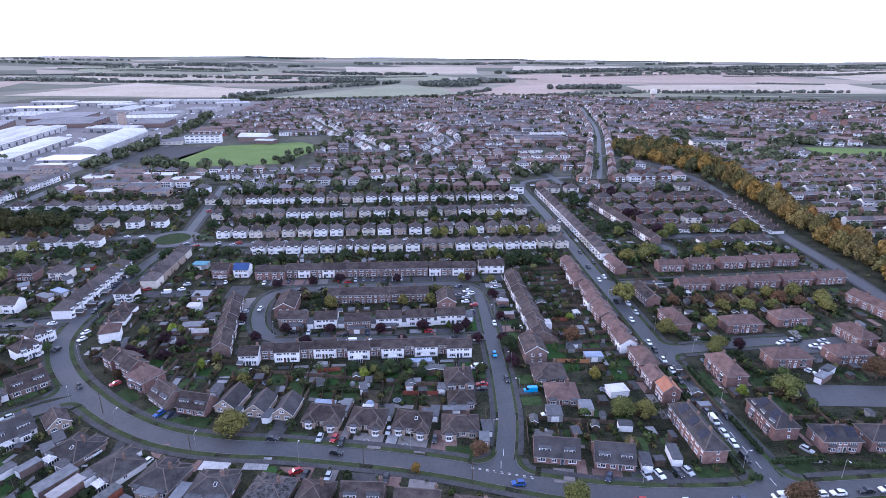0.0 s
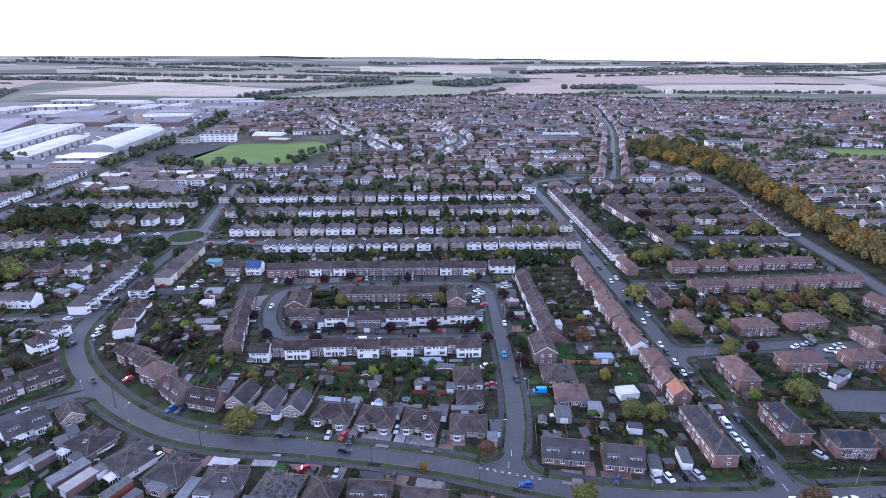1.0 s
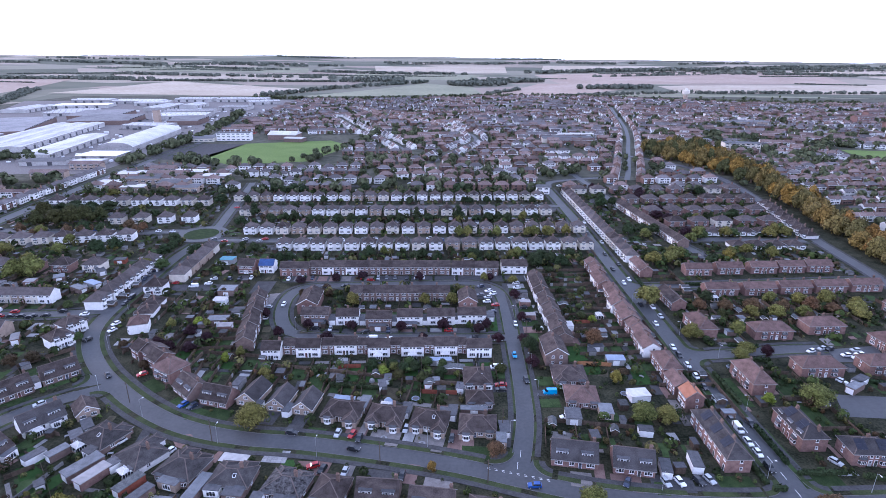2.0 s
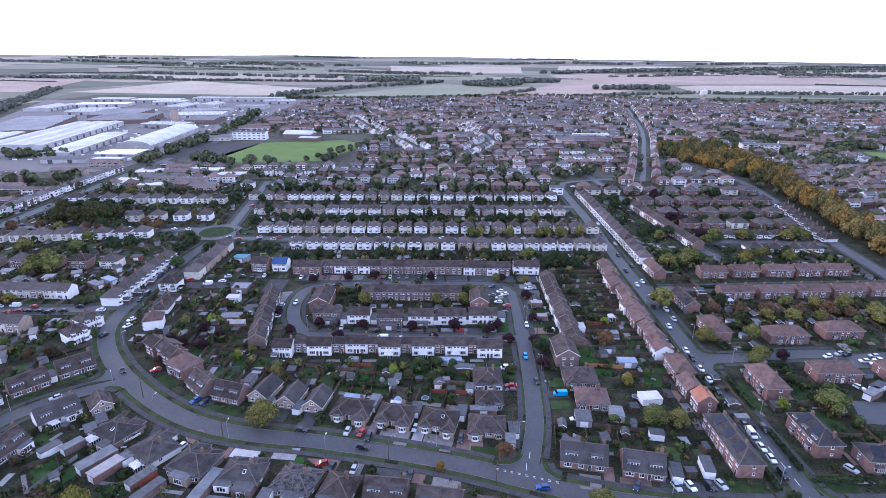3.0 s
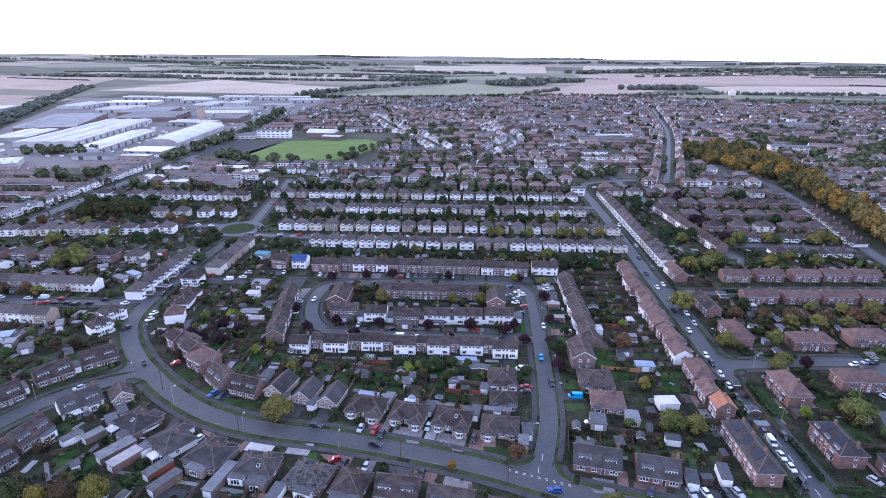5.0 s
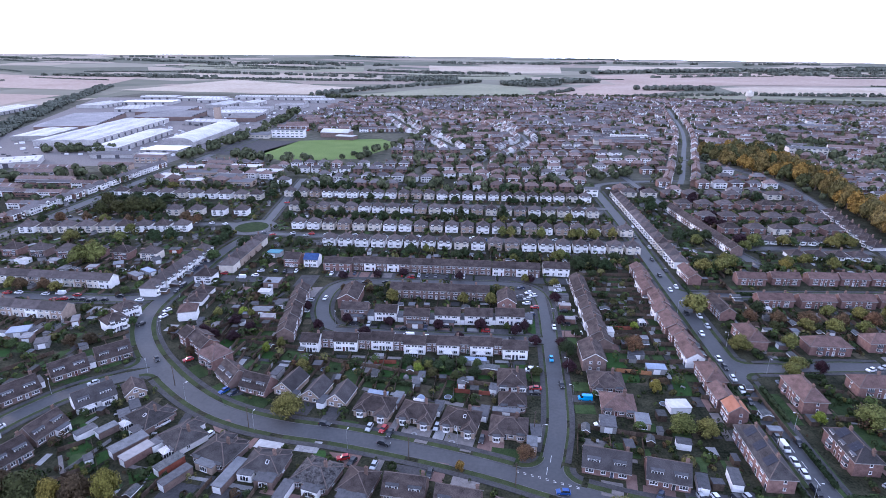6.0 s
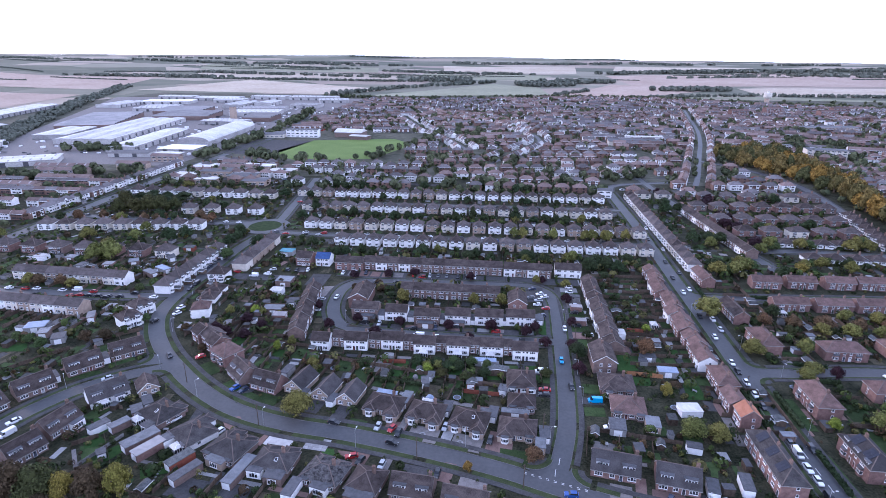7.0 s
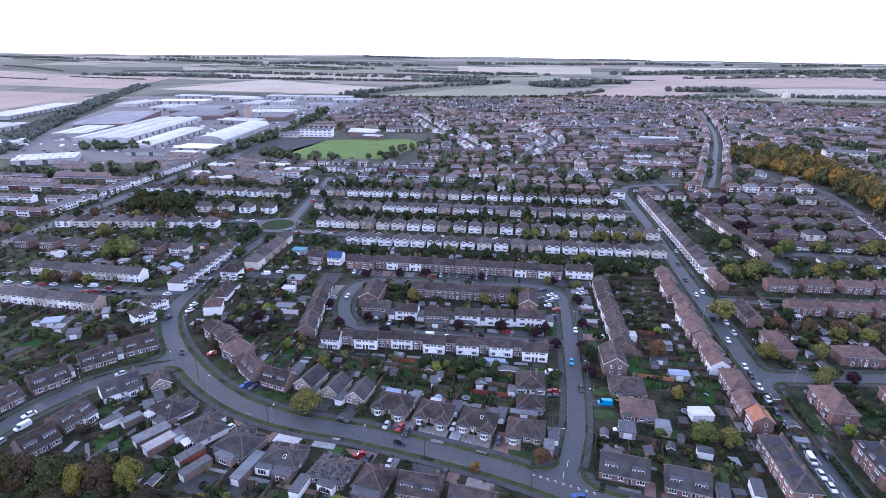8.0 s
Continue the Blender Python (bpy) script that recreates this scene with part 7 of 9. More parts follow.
def far_tree(b, x, y, h, r, n=26):
    n = 64 if y < 950 else n
    z = land(x, y)
    for i in range(n):
        d = Vector((frng.gauss(0, 1), frng.gauss(0, 1), frng.gauss(0.2, 0.9))).normalized()
        f = frng.uniform(0.7, 1.05)
        p = Vector((x + d.x * r * 0.9 * f, y + d.y * r * 0.9 * f, z + h * 0.52 + d.z * h * 0.45 * f))
        t = d.cross(Vector((frng.uniform(-1, 1), frng.uniform(-1, 1), frng.uniform(-1, 1)))).normalized()
        s = d.cross(t)
        q = r * (frng.uniform(0.35, 0.6) if n < 50 else frng.uniform(0.2, 0.36))
        b.poly([p - t * q - s * q * 0.6, p + t * q * 0.6 - s * q, p + t * q + s * q * 0.5, p - t * q * 0.3 + s * q], 0)


def open_ground(x, y):
    """Where the far town has no houses."""
    if -345 < x < -112 and 585 < y < 850:
        return True
    edge = span(y, BELT)
    if edge and edge[0] - 16 < x < edge[1] + 8:
        return True
    if x < -335 and y > 470:
        return True
    if 485 < x < 665 and 618 < y < 716:
        return True
    if abs(x - 103) < 9 and y < 545:
        return True
    return near_road(x, y, 9)


def edge_of_town(x):
    return 1560 + 70 * math.sin(x / 170) + (0 if x < 450 else -(x - 450) * 0.28)


# curving streets of terraces, houses on both sides
CURVES = [([(-176, 1074), (-140, 968), (-105, 870), (-63, 786), (-34, 702)], 0.95, 3), ([(-168, 1239), (-86, 1080), (-24, 995), (26, 923)], 0.25, 2), ([(-105, 1146), (-43, 1083), (17, 1012), (52, 960)], 0.3, 2),
          ([(26, 917), (53, 864), (60, 793), (43, 739), (20, 684), (-4, 617)], 0.85, 3), ([(186, 530), (203, 577), (253, 728), (277, 800), (315, 930), (358, 1107), (404, 1302)], 0.3, 2), ([(400, 1000), (420, 980), (520, 1020)], 0.3, 2)]
CURVES = [(smooth_line(p, 6.0), wh, ri) for p, wh, ri in CURVES]
for line, wh, ri in CURVES:
    nrm = sides(line)
    strip("far_road", line, -2.6, 2.6, 0.06, ASPHALT, label="far curving street of terraced houses", category="road")
    for side in (-1, 1):
        for i in range(0, len(line) - 1, 2):
            if i % 10 == 8:
                continue
            p = line[i] + nrm[i] * side * 12
            edge = span(p.y, BELT)
            if edge and edge[0] - 9 < p.x < edge[1] + 6:
                continue
            ang = math.degrees(math.atan2(-nrm[i].x, nrm[i].y))
            far_house(far_w, p.x, p.y, ang + (0 if side > 0 else 180), 10.6, 7.6, 5, 2.7, False, 0 if frng.random() < wh else 1, ri if frng.random() < 0.8 else 5 - ri, bays=frng.random() < 0.4)
            if frng.random() < 0.4:
                q = line[i] + nrm[i] * side * frng.uniform(20, 26)
                far_tree(far_t, q.x, q.y, frng.uniform(4, 8), frng.uniform(2, 4), 20)


def by_curve(x, y):
    return any((q.x - x) ** 2 + (q.y - y) ** 2 < 18 ** 2 for line, _, _ in CURVES for q in line[::2])


# blocks of streets, each with its own direction: houses on both sides, gardens back to back
lanes, far_cars, far_hedges = Build(), Build(), Build()


def far_spot(hx, hy):
    return not (hy > edge_of_town(hx) or open_ground(hx, hy) or hy < 489 or by_curve(hx, hy))


def hedge_tuft(x, y, r, h):
    for _ in range(7):
        d = Vector((frng.gauss(0, 1), frng.gauss(0, 1), frng.gauss(0.5, 0.6))).normalized()
        t = d.cross(Vector((frng.uniform(-1, 1), frng.uniform(-1, 1), frng.uniform(-1, 1)))).normalized()
        s2 = d.cross(t)
        p, q = Vector((x + d.x * r, y + d.y * r, land(x, y) + max(0.2, h * 0.5 + d.z * h * 0.5))), r * frng.uniform(0.45, 0.8)
        far_hedges.poly([p - t * q - s2 * q * 0.6, p + t * q * 0.6 - s2 * q, p + t * q + s2 * q * 0.5, p - t * q * 0.3 + s2 * q], frng.choice((0, 0, 0, 1, 1, 2)))


yc, nrow = 506.0, 0
while yc < 1640:
    xb = -335.0 - 37 * (nrow % 3)
    while xb < 1150:
        bw = 170 + 40 * math.sin(xb * 0.013 + yc * 0.004)
        tilt = 15 * math.sin(xb / 210 + yc / 330) + 8 * math.sin(yc / 140) if yc > 560 else 3 * math.sin(xb / 210)
        ct, st = math.cos(radians(tilt)), math.sin(radians(tilt))
        cx = xb + bw / 2
        white = frng.random() < (0.45 if xb < 250 else 0.75)
        pitch = frng.choice((13.4, 14.2, 15.2, 16))
        hip = yc < 740 or frng.random() < 0.6
        bays = frng.random() < 0.6
        ri = 2 if frng.random() < 0.6 else 3
        n = int(bw / pitch)
        for i in range(n):
            u = (i + 0.5) * pitch - bw / 2
            lx, ly = cx + u * ct, yc + u * st
            if far_spot(lx, ly):
                q = [(lx + (a * ct - c2 * st), ly + (a * st + c2 * ct)) for a, c2 in ((-pitch / 2 - 0.6, -4.4), (pitch / 2 + 0.6, -4.4), (pitch / 2 + 0.6, 4.4), (-pitch / 2 - 0.6, 4.4))]
                lanes.poly([(px, py, land(px, py) + 0.07) for px, py in q])
                for _ in range(frng.choice((0, 1, 1, 2))):
                    a, c2 = frng.uniform(-pitch / 2, pitch / 2), frng.choice((-2.6, 2.6, -6.4, 6.4))
                    px, py, z = lx + a * ct - c2 * st, ly + a * st + c2 * ct, land(lx, ly)
                    paint = frng.choice((0, 0, 1, 2, 3, 4))
                    far_cars.box(px - 2.0, py - 0.85, z + 0.3, px + 2.0, py + 0.85, z + 0.95, paint, bottom=False)
                    far_cars.box(px - 1.1, py - 0.75, z + 0.95, px + 1.2, py + 0.75, z + 1.45, 5, top=paint, bottom=False)
            for side in (-1, 1):
                back = side * 15.2 + (frng.uniform(-0.8, 0.8) if hip else 0)
                hx, hy = lx - back * st, ly + back * ct
                if not far_spot(hx, hy):
                    continue
                if frng.random() < 0.05 or (not hip and (i + side) % 5 == 0):
                    far_tree(far_t, hx, hy, frng.uniform(6, 10), frng.uniform(2.6, 4.6), 24)
                    continue
                far_house(far_w, hx, hy, tilt + (0 if side > 0 else 180) + (frng.uniform(-2, 2) if hip else 0), pitch * (frng.uniform(0.74, 0.82) if hip else 0.96), 7.6, 5 if frng.random() < 0.92 else 2.8, 2.9, hip,
                          0 if frng.random() < (0.6 if white else 0.16) else 1, ri if frng.random() < 0.85 else 5 - ri, bays=bays)
                for _ in range(5):
                    a, c2 = frng.uniform(-pitch / 2, pitch / 2), side * frng.uniform(20.5, 30)
                    hedge_tuft(lx + a * ct - c2 * st, ly + a * st + c2 * ct, frng.uniform(0.8, 1.9), frng.uniform(1.2, 3.2))
                if frng.random() < 0.5:
                    a, c2 = frng.uniform(-pitch / 2, pitch / 2), side * frng.uniform(22, 30)
                    far_tree(far_t, lx + a * ct - c2 * st, ly + a * st + c2 * ct, frng.uniform(4, 9), frng.uniform(1.8, 3.8), 24)
        xb += bw + 8
    yc += 60
    nrow += 1
tagged(new("far_streets", lanes.mesh("far_streets", [PAVING])), "grey streets and footways between far houses", "street", kind="structure")
tagged(new("far_cars", far_cars.mesh("far_cars", [FASCIA, SAWTOOTH, DARKMETAL, REDLENS, BLUESHEET, CARGLASS])), "many small parked cars along far streets", "cars", kind="stuff")
tagged(new("far_hedges", far_hedges.mesh("far_hedges", [BUSH_A, BUSH_B, BUSH_C])), "hedges and bushes in far back gardens", "hedges", kind="stuff")
# clumps of trees among the far streets
for cx, cy, n in ((-133, 1040, 16), (-35, 825, 26), (-21, 746, 22), (-63, 622, 18), (18, 612, 16), (67, 527, 18), (8, 1013, 12), (420, 620, 26), (520, 600, 26), (640, 640, 30), (760, 800, 30), (480, 930, 26), (380, 760, 30), (340, 830, 24), (600, 1000, 24), (820, 960, 30), (380, 700, 30), (440, 800, 34), (540, 760, 34), (660, 740, 34), (720, 860, 34), (600, 880, 30), (400, 560, 16), (520, 520, 16), (640, 560, 18), (470, 440, 12)):
    for _ in range(n // 2):
        far_tree(far_t, cx + frng.gauss(0, 16), cy + frng.gauss(0, 18), frng.uniform(6, 13), frng.uniform(3, 6), 20)
# east of the tree belt and north of the rows near the main road west
for (x0, x1, y0, y1, dy) in ((282, 720, 215, 640, 25), (-600, -335, 250, 470, 36)):
    yy = y0
    while yy < y1:
        xx = x0
        while xx < x1:
            edge = span(yy, BELT) if x0 > 0 else None
            if not near_road(xx, yy, 8) and not (edge and xx < edge[1] + 10) and not (485 < xx < 665 and 612 < yy < 716):
                far_house(far_w, xx, yy, 6 * math.sin(yy / 60), 10, 6.5, 2.8 if x0 > 0 and frng.random() < 0.5 else 4.6, 2.0, False, 0 if frng.random() < 0.4 else 1, 2 if frng.random() < 0.5 else 3)
            if frng.random() < 0.75:
                far_tree(far_t, xx + 4, yy + 15, frng.uniform(5, 9), frng.uniform(2.5, 4.5), 20)
            xx += 10.4 if frng.random() < 0.86 else 22
        yy += dy
for k in range(13):
    far_house(far_w, -333 - 0.2 * k, 364 + k * 16.4, 91, 13.4, 7.6, 4.8, 2.7, True, 0 if k % 4 else 1, 3, bays=k % 2 == 0)
tagged(new("far_houses", far_w.mesh("far_houses", [FARWALL_A, FARWALL_B, HAZEROOF_A, HAZEROOF_B, GLASS])), "hundreds of white and brick houses with brown roofs in curving streets", "houses", kind="stuff")

# trees along the town's edge, hedgerows and woods
def tree_line(x0, y0, x1, y1, n, h=9, r=5, spread=8, into=None):
    for i in range(n):
        u = (i + frng.random()) / n
        far_tree(into or far_t, x0 + (x1 - x0) * u + frng.uniform(-spread, spread), y0 + (y1 - y0) * u + frng.uniform(-spread, spread), h * frng.uniform(0.6, 1.25), r * frng.uniform(0.6, 1.2), 22)


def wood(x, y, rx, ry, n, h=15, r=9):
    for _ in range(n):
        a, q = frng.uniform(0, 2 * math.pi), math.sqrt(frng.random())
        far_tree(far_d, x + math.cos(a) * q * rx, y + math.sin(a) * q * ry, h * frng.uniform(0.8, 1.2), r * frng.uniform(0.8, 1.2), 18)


for k in range(14):
    x0 = -480 + k * 110
    tree_line(x0, edge_of_town(x0) + 20, x0 + 110, edge_of_town(x0 + 110) + 20, 30, 8, 5, 14)
tree_line(-480, 1600, -330, 1960, 60, 12, 8, 10, far_d)
tree_line(-330, 1960, -20, 2290, 50, 12, 8, 12, far_d)
tree_line(160, 1700, 290, 1920, 26, 10, 7, 8, far_d)
tree_line(350, 1640, 760, 1780, 60, 9, 6, 8, far_d)
tree_line(760, 1780, 1400, 1750, 80, 9, 7, 8, far_d)
tree_line(-1150, 2260, -340, 2290, 170, 8, 7, 10, far_d)
wood(170, 2180, 110, 90, 130)
wood(300, 2330, 150, 60, 90)
wood(-230, 2360, 130, 110, 90)
wood(620, 1960, 130, 22, 60)
wood(1000, 3150, 520, 60, 160, 16, 14)
wood(-900, 2560, 520, 30, 100, 8, 12)
wood(-200, 2980, 420, 40, 90, 8, 14)
wood(1700, 3300, 500, 60, 110, 14, 14)
wood(500, 3900, 900, 40, 110, 8, 16)
wood(-1400, 3500, 900, 50, 110, 8, 16)
for (x0, y0, x1, y1, n) in ((-590, 585, -714, 800, 50), (-606, 590, -734, 800, 50), (-714, 800, -953, 1244, 90), (-734, 800, -974, 1244, 90), (-953, 1244, -1249, 1863, 90), (-975, 1244, -1276, 1863, 80)):
    tree_line(x0, y0, x1, y1, n, 8, 6, 10, far_d)
for k in range(20):
    a = frng.uniform(-0.8, 0.7)
    rr = frng.uniform(2650, 4750)
    wood(math.sin(a) * rr, math.cos(a) * rr, frng.uniform(160, 520), frng.uniform(12, 34), int(frng.uniform(40, 90)), frng.uniform(6, 10), 11)
for k in range(30):
    a = frng.uniform(-0.85, 0.75)
    rr = frng.uniform(2500, 4700)
    x0, y0 = math.sin(a) * rr, math.cos(a) * rr
    b2 = frng.uniform(-0.35, 0.35)
    ln = frng.uniform(200, 620)
    tree_line(x0, y0, x0 + ln * math.cos(b2), y0 + ln * math.sin(b2), int(ln / 5), 3.6, 5.0, 2, far_d)
# leaves paled in colour for haze
tagged(new("distant_woods", far_d.mesh("distant_woods", [HAZEWOOD])), "woods and hedgerows beyond the town, haze mixed into their leaf colour", "woods", kind="stuff")
# scrub between the works and the fields, trees by the sports field and belt of the railway
for (x0, y0, x1, y1, n) in ((-335, 600, -335, 840, 40), (-340, 880, -380, 1150, 40), (-282, 640, -250, 604, 16), (-236, 600, -180, 606, 7), (-150, 618, -118, 690, 9), (-520, 640, -440, 642, 26),
                            (-104, 700, -80, 900, 12), (430, 640, 490, 700, 22), (500, 722, 660, 730, 12), (560, 820, 730, 850, 14), (350, 660, 420, 640, 12), (420, 730, 420, 900, 12), (106, 545, 150, 570, 8), (-40, 497, 90, 499, 12), (-160, 497, -40, 499, 9), (-480, 480, -345, 520, 22)):
    tree_line(x0, y0, x1, y1, n, 10, 6, 9)
for _ in range(450):
    x, y = frng.uniform(-330, 1050), frng.uniform(490, 1580)
    if not (-335 < x < -95 and 575 < y < 850) and not near_road(x, y, 3) and not (490 < x < 665 and 620 < y < 716):
        far_tree(far_t, x, y, frng.uniform(5, 11), frng.uniform(2.5, 5.5), 20)
for _ in range(130):
    x, y = frng.uniform(-330, 240), frng.uniform(462, 640)
    if not (-335 < x < -95 and 575 < y) and not near_road(x, y, 3) and not (-165 < x < 95 and y < 462):
        far_tree(far_t, x, y, frng.uniform(5, 10), frng.uniform(2.2, 4.6), 44)
tagged(new("far_trees", far_t.mesh("far_trees", [FARLEAF])), "dark green trees, hedgerows and woods spread over town and fields", "trees", kind="stuff")

# ---- fields and hills ----
FIELDS = [([(-1130, 1720), (-480, 1640), (-345, 1900), (-980, 2240)], STRAW), ([(-385, 1590), (150, 1720), (140, 2060), (-30, 2230)], GREENFIELD), ([(175, 1700), (345, 1660), (730, 2020), (420, 2250)], PINKSTRAW),
          ([(780, 1790), (1560, 1700), (1700, 2150), (800, 2060)], STRAW), ([(480, 2120), (1600, 2200), (1900, 3050), (520, 3000)], PINKSTRAW), ([(370, 1660), (770, 1640), (1250, 1560), (760, 1760)], GREENFIELD),
          ([(-340, 2480), (160, 2450), (260, 2900), (-380, 2920)], GREENFIELD), ([(-1250, 2350), (-420, 2420), (-480, 2640), (-1400, 2600)], STRAW), ([(-1500, 2800), (-600, 2850), (-700, 3350), (-1700, 3300)], GREENFIELD),
          ([(-2400, 1700), (-1250, 1700), (-1400, 2300), (-2400, 2300)], PINKSTRAW), ([(600, 3250), (1400, 3300), (1500, 3700), (700, 3700)], STRAW), ([(-300, 3150), (400, 3150), (450, 3650), (-350, 3600)], STRAW),
          ([(1900, 2300), (3000, 2300), (3100, 3200), (2000, 3100)], STRAW), ([(-2600, 1000), (-1000, 950), (-1150, 1500), (-2600, 1600)], PINKSTRAW)]
for pts, m in FIELDS:
    patch("field", pts, m, 0.6, {"stubble_field": "pale stubble field after harvest", "ploughed_field": "pinkish bare ploughed field", "green_field": "pale green pasture field"}[m.name], 14, "field")
field = Build()
field.poly([(px, py, 0.1) for px, py in ((-267, 673), (-258, 640), (-224, 609), (-141, 629), (-117, 711), (-122, 760), (-143, 788), (-250, 759))])
tagged(new("sports_field", field.mesh("sports_field", [PITCH])), "bright green mown school playing field", "playing field", kind="structure")
patch("park", [(497, 628), (568, 624), (664, 676), (521, 710)], PITCH, 0.1, "green park lawn", category="park")
patch("hard_court", [(-330, 640), (-262, 640), (-250, 755), (-330, 755)], PAVING, 0.1, "grey school yard", category="yard")
patch("works_yard", [(-590, 560), (-340, 560), (-345, 1500), (-1010, 1450)], GRAVEL, 0.05, "pale concrete yards between warehouses", category="yard")


# ---- works, school and other large buildings ----
def loading_door():
    b = Build()
    b.box(-2.4, -0.12, 0, 2.4, 0.05, 4.6)
    return b.mesh("loading_door", [DARKMETAL])


def big_building(x, y, ang, w, d, h, name, label, wallm, roofm, rise=1.2, bands=0, teeth=0):
    g = base(name, x, y, ang, label, name.replace("_", " "), "large buildings")
    b = Build()
    b.box(-w / 2, -d / 2, -0.5, w / 2, d / 2, h)
    part("wall", b.mesh("wall", [wallm]), g)
    r = Build()
    if teeth:
        for i in range(teeth):
            y0, y1 = -d / 2 + d * i / teeth, -d / 2 + d * (i + 1) / teeth
            r.poly([(-w / 2, y0, h), (w / 2, y0, h), (w / 2, y1 - 1, h + 2.4), (-w / 2, y1 - 1, h + 2.4)], 0)
            r.poly([(-w / 2, y1 - 1, h + 2.4), (w / 2, y1 - 1, h + 2.4), (w / 2, y1, h), (-w / 2, y1, h)], 1)
    elif rise > 5:
        X, segs = w / 2 + 0.5, 10
        arc = [(-(d / 2 + 0.5) * math.cos(math.pi * i / segs), h + rise * math.sin(math.pi * i / segs)) for i in range(segs + 1)]
        for (ya, za), (yb, zb) in zip(arc, arc[1:]):
            r.poly([(-X, ya, za), (X, ya, za), (X, yb, zb), (-X, yb, zb)])
        for i in range(1, int(w / 12)):
            px = -w / 2 + 12 * i
            for (ya, za), (yb, zb) in zip(arc, arc[1:]):
                r.poly([(px - 0.2, ya, za + 0.1), (px + 0.2, ya, za + 0.1), (px + 0.2, yb, zb + 0.1), (px - 0.2, yb, zb + 0.1)], 2)
        for s in (-1, 1):
            r.poly([(s * X, ya, za) for ya, za in arc], 2)
    else:
        o = 0.5
        n = max(1, round(d / 26)) if rise > 1 else 1
        for k in range(n):
            y0, y1 = -d / 2 - o + (d + 2 * o) * k / n, -d / 2 - o + (d + 2 * o) * (k + 1) / n
            ym = (y0 + y1) / 2
            X = w / 2 + o
            r.poly([(-X, y0, h + 0.1), (X, y0, h + 0.1), (X, ym, h + rise), (-X, ym, h + rise)])
            r.poly([(-X, ym, h + rise), (X, ym, h + rise), (X, y1, h + 0.1), (-X, y1, h + 0.1)])
            for s in (-1, 1):
                r.poly([(s * X, y0, h + 0.1), (s * X, y1, h + 0.1), (s * X, ym, h + rise)])
            if w > 55 and rise > 1:
                m = int(w / 9)
                for i in range(m):
                    px = -w / 2 + w * (i + 0.5) / m
                    q0, q1 = y0 + (ym - y0) * 0.2, y0 + (ym - y0) * 0.85
                    z0, z1 = h + 0.1 + (rise - 0.1) * 0.2 + 0.06, h + 0.1 + (rise - 0.1) * 0.85 + 0.06
                    r.poly([(px - 0.8, q0, z0), (px + 0.8, q0, z0), (px + 0.8, q1, z1), (px - 0.8, q1, z1)], 2)
        for s in (-1, 1):
            r.poly([(-w / 2 - o, s * (d / 2 + o), h - 0.5), (w / 2 + o, s * (d / 2 + o), h - 0.5), (w / 2 + o, s * (d / 2 + o), h + 0.1), (-w / 2 - o, s * (d / 2 + o), h + 0.1)], 2)
        if w > 40 and h < 11 and not bands:
            for s in (-1,):
                for i in range(int(w / 20)):
                    part("loading_door", shared("loading", loading_door), g, pose(-w / 2 + 20 * (i + 0.5), s * d / 2, 0, 0, 0, 0 if s < 0 else 180))
    part("roof", r.mesh("roof", [roofm, GLASS, SAWTOOTH]), g)
    for k in range(bands):
        for s in (-1, 1):
            n = max(2, int(w / 6))
            for i in range(n):
                px = -w / 2 + w * (i + 0.5) / n
                part("window", window_mesh(w / n * 0.62, 1.5, 3), g, pose(px, s * d / 2, (k + 0.5) * h / bands, 0, 0, 0 if s < 0 else 180))
    return g


L_WARE = "long pale warehouse with low white metal roof"
for x, y, a, w, d, h, m, r in ((-555, 812, 98.6, 255, 74, 8, PALE_SHEET, 2), (-461, 720, 98, 172, 34, 8, PALE_SHEET, 2), (-393, 776, 95, 178, 40, 8, PALE_SHEET, 7.5), (-382, 657, 0, 46, 36, 5.5, FASCIA, 0.6),
                               (-618, 762, 102, 90, 44, 8, PALE_SHEET, 1.5), (-707, 1143, 10, 70, 90, 8, PALE_SHEET, 2), (-465, 1075, 10, 90, 60, 9, PALE_SHEET, 2), (-480, 1150, 10, 90, 50, 9, SHEETWALL, 2),
                               (-646, 1350, 6, 70, 50, 9, PALE_SHEET, 2), (-575, 1245, 90, 100, 42, 9, PALE_SHEET, 3), (-527, 1285, 90, 70, 38, 9, PALE_SHEET, 3), (-930, 1020, 106, 270, 50, 8, PALE_SHEET, 2),
                               (-775, 770, 100, 90, 50, 8, PALE_SHEET, 2), (-640, 640, 30, 50, 40, 8, PALE_SHEET, 2), (-500, 556, 30, 58, 40, 7, PALE_SHEET, 1.5), (-455, 925, -6, 70, 40, 8, PALE_SHEET, 1.5),
                               (-838, 1213, 95, 110, 50, 8, PALE_SHEET, 2), (-770, 1290, 10, 110, 60, 8, FASCIA, 1), (-700, 1400, 0, 110, 50, 9, PALE_SHEET, 2), (-470, 1450, 0, 120, 44, 10, PALE_SHEET, 2),
                               (-590, 1460, 0, 90, 50, 9, PALE_SHEET, 2), (-400, 1380, 20, 70, 40, 9, PALE_SHEET, 2), (-820, 1420, 0, 90, 40, 9, PALE_SHEET, 2), (-420, 1240, 0, 60, 50, 9, SHEETWALL, 2),
                               (-420, 615, 8, 46, 22, 6, LEADFLAT, 0.5), (-372, 610, 0, 30, 20, 6, PALE_SHEET, 1), (-1020, 900, 106, 160, 40, 8, PALE_SHEET, 2)):
    big_building(x, y, a, w, d, h * 0.78, "warehouse", L_WARE, SHEETWALL, m, r * 0.8)
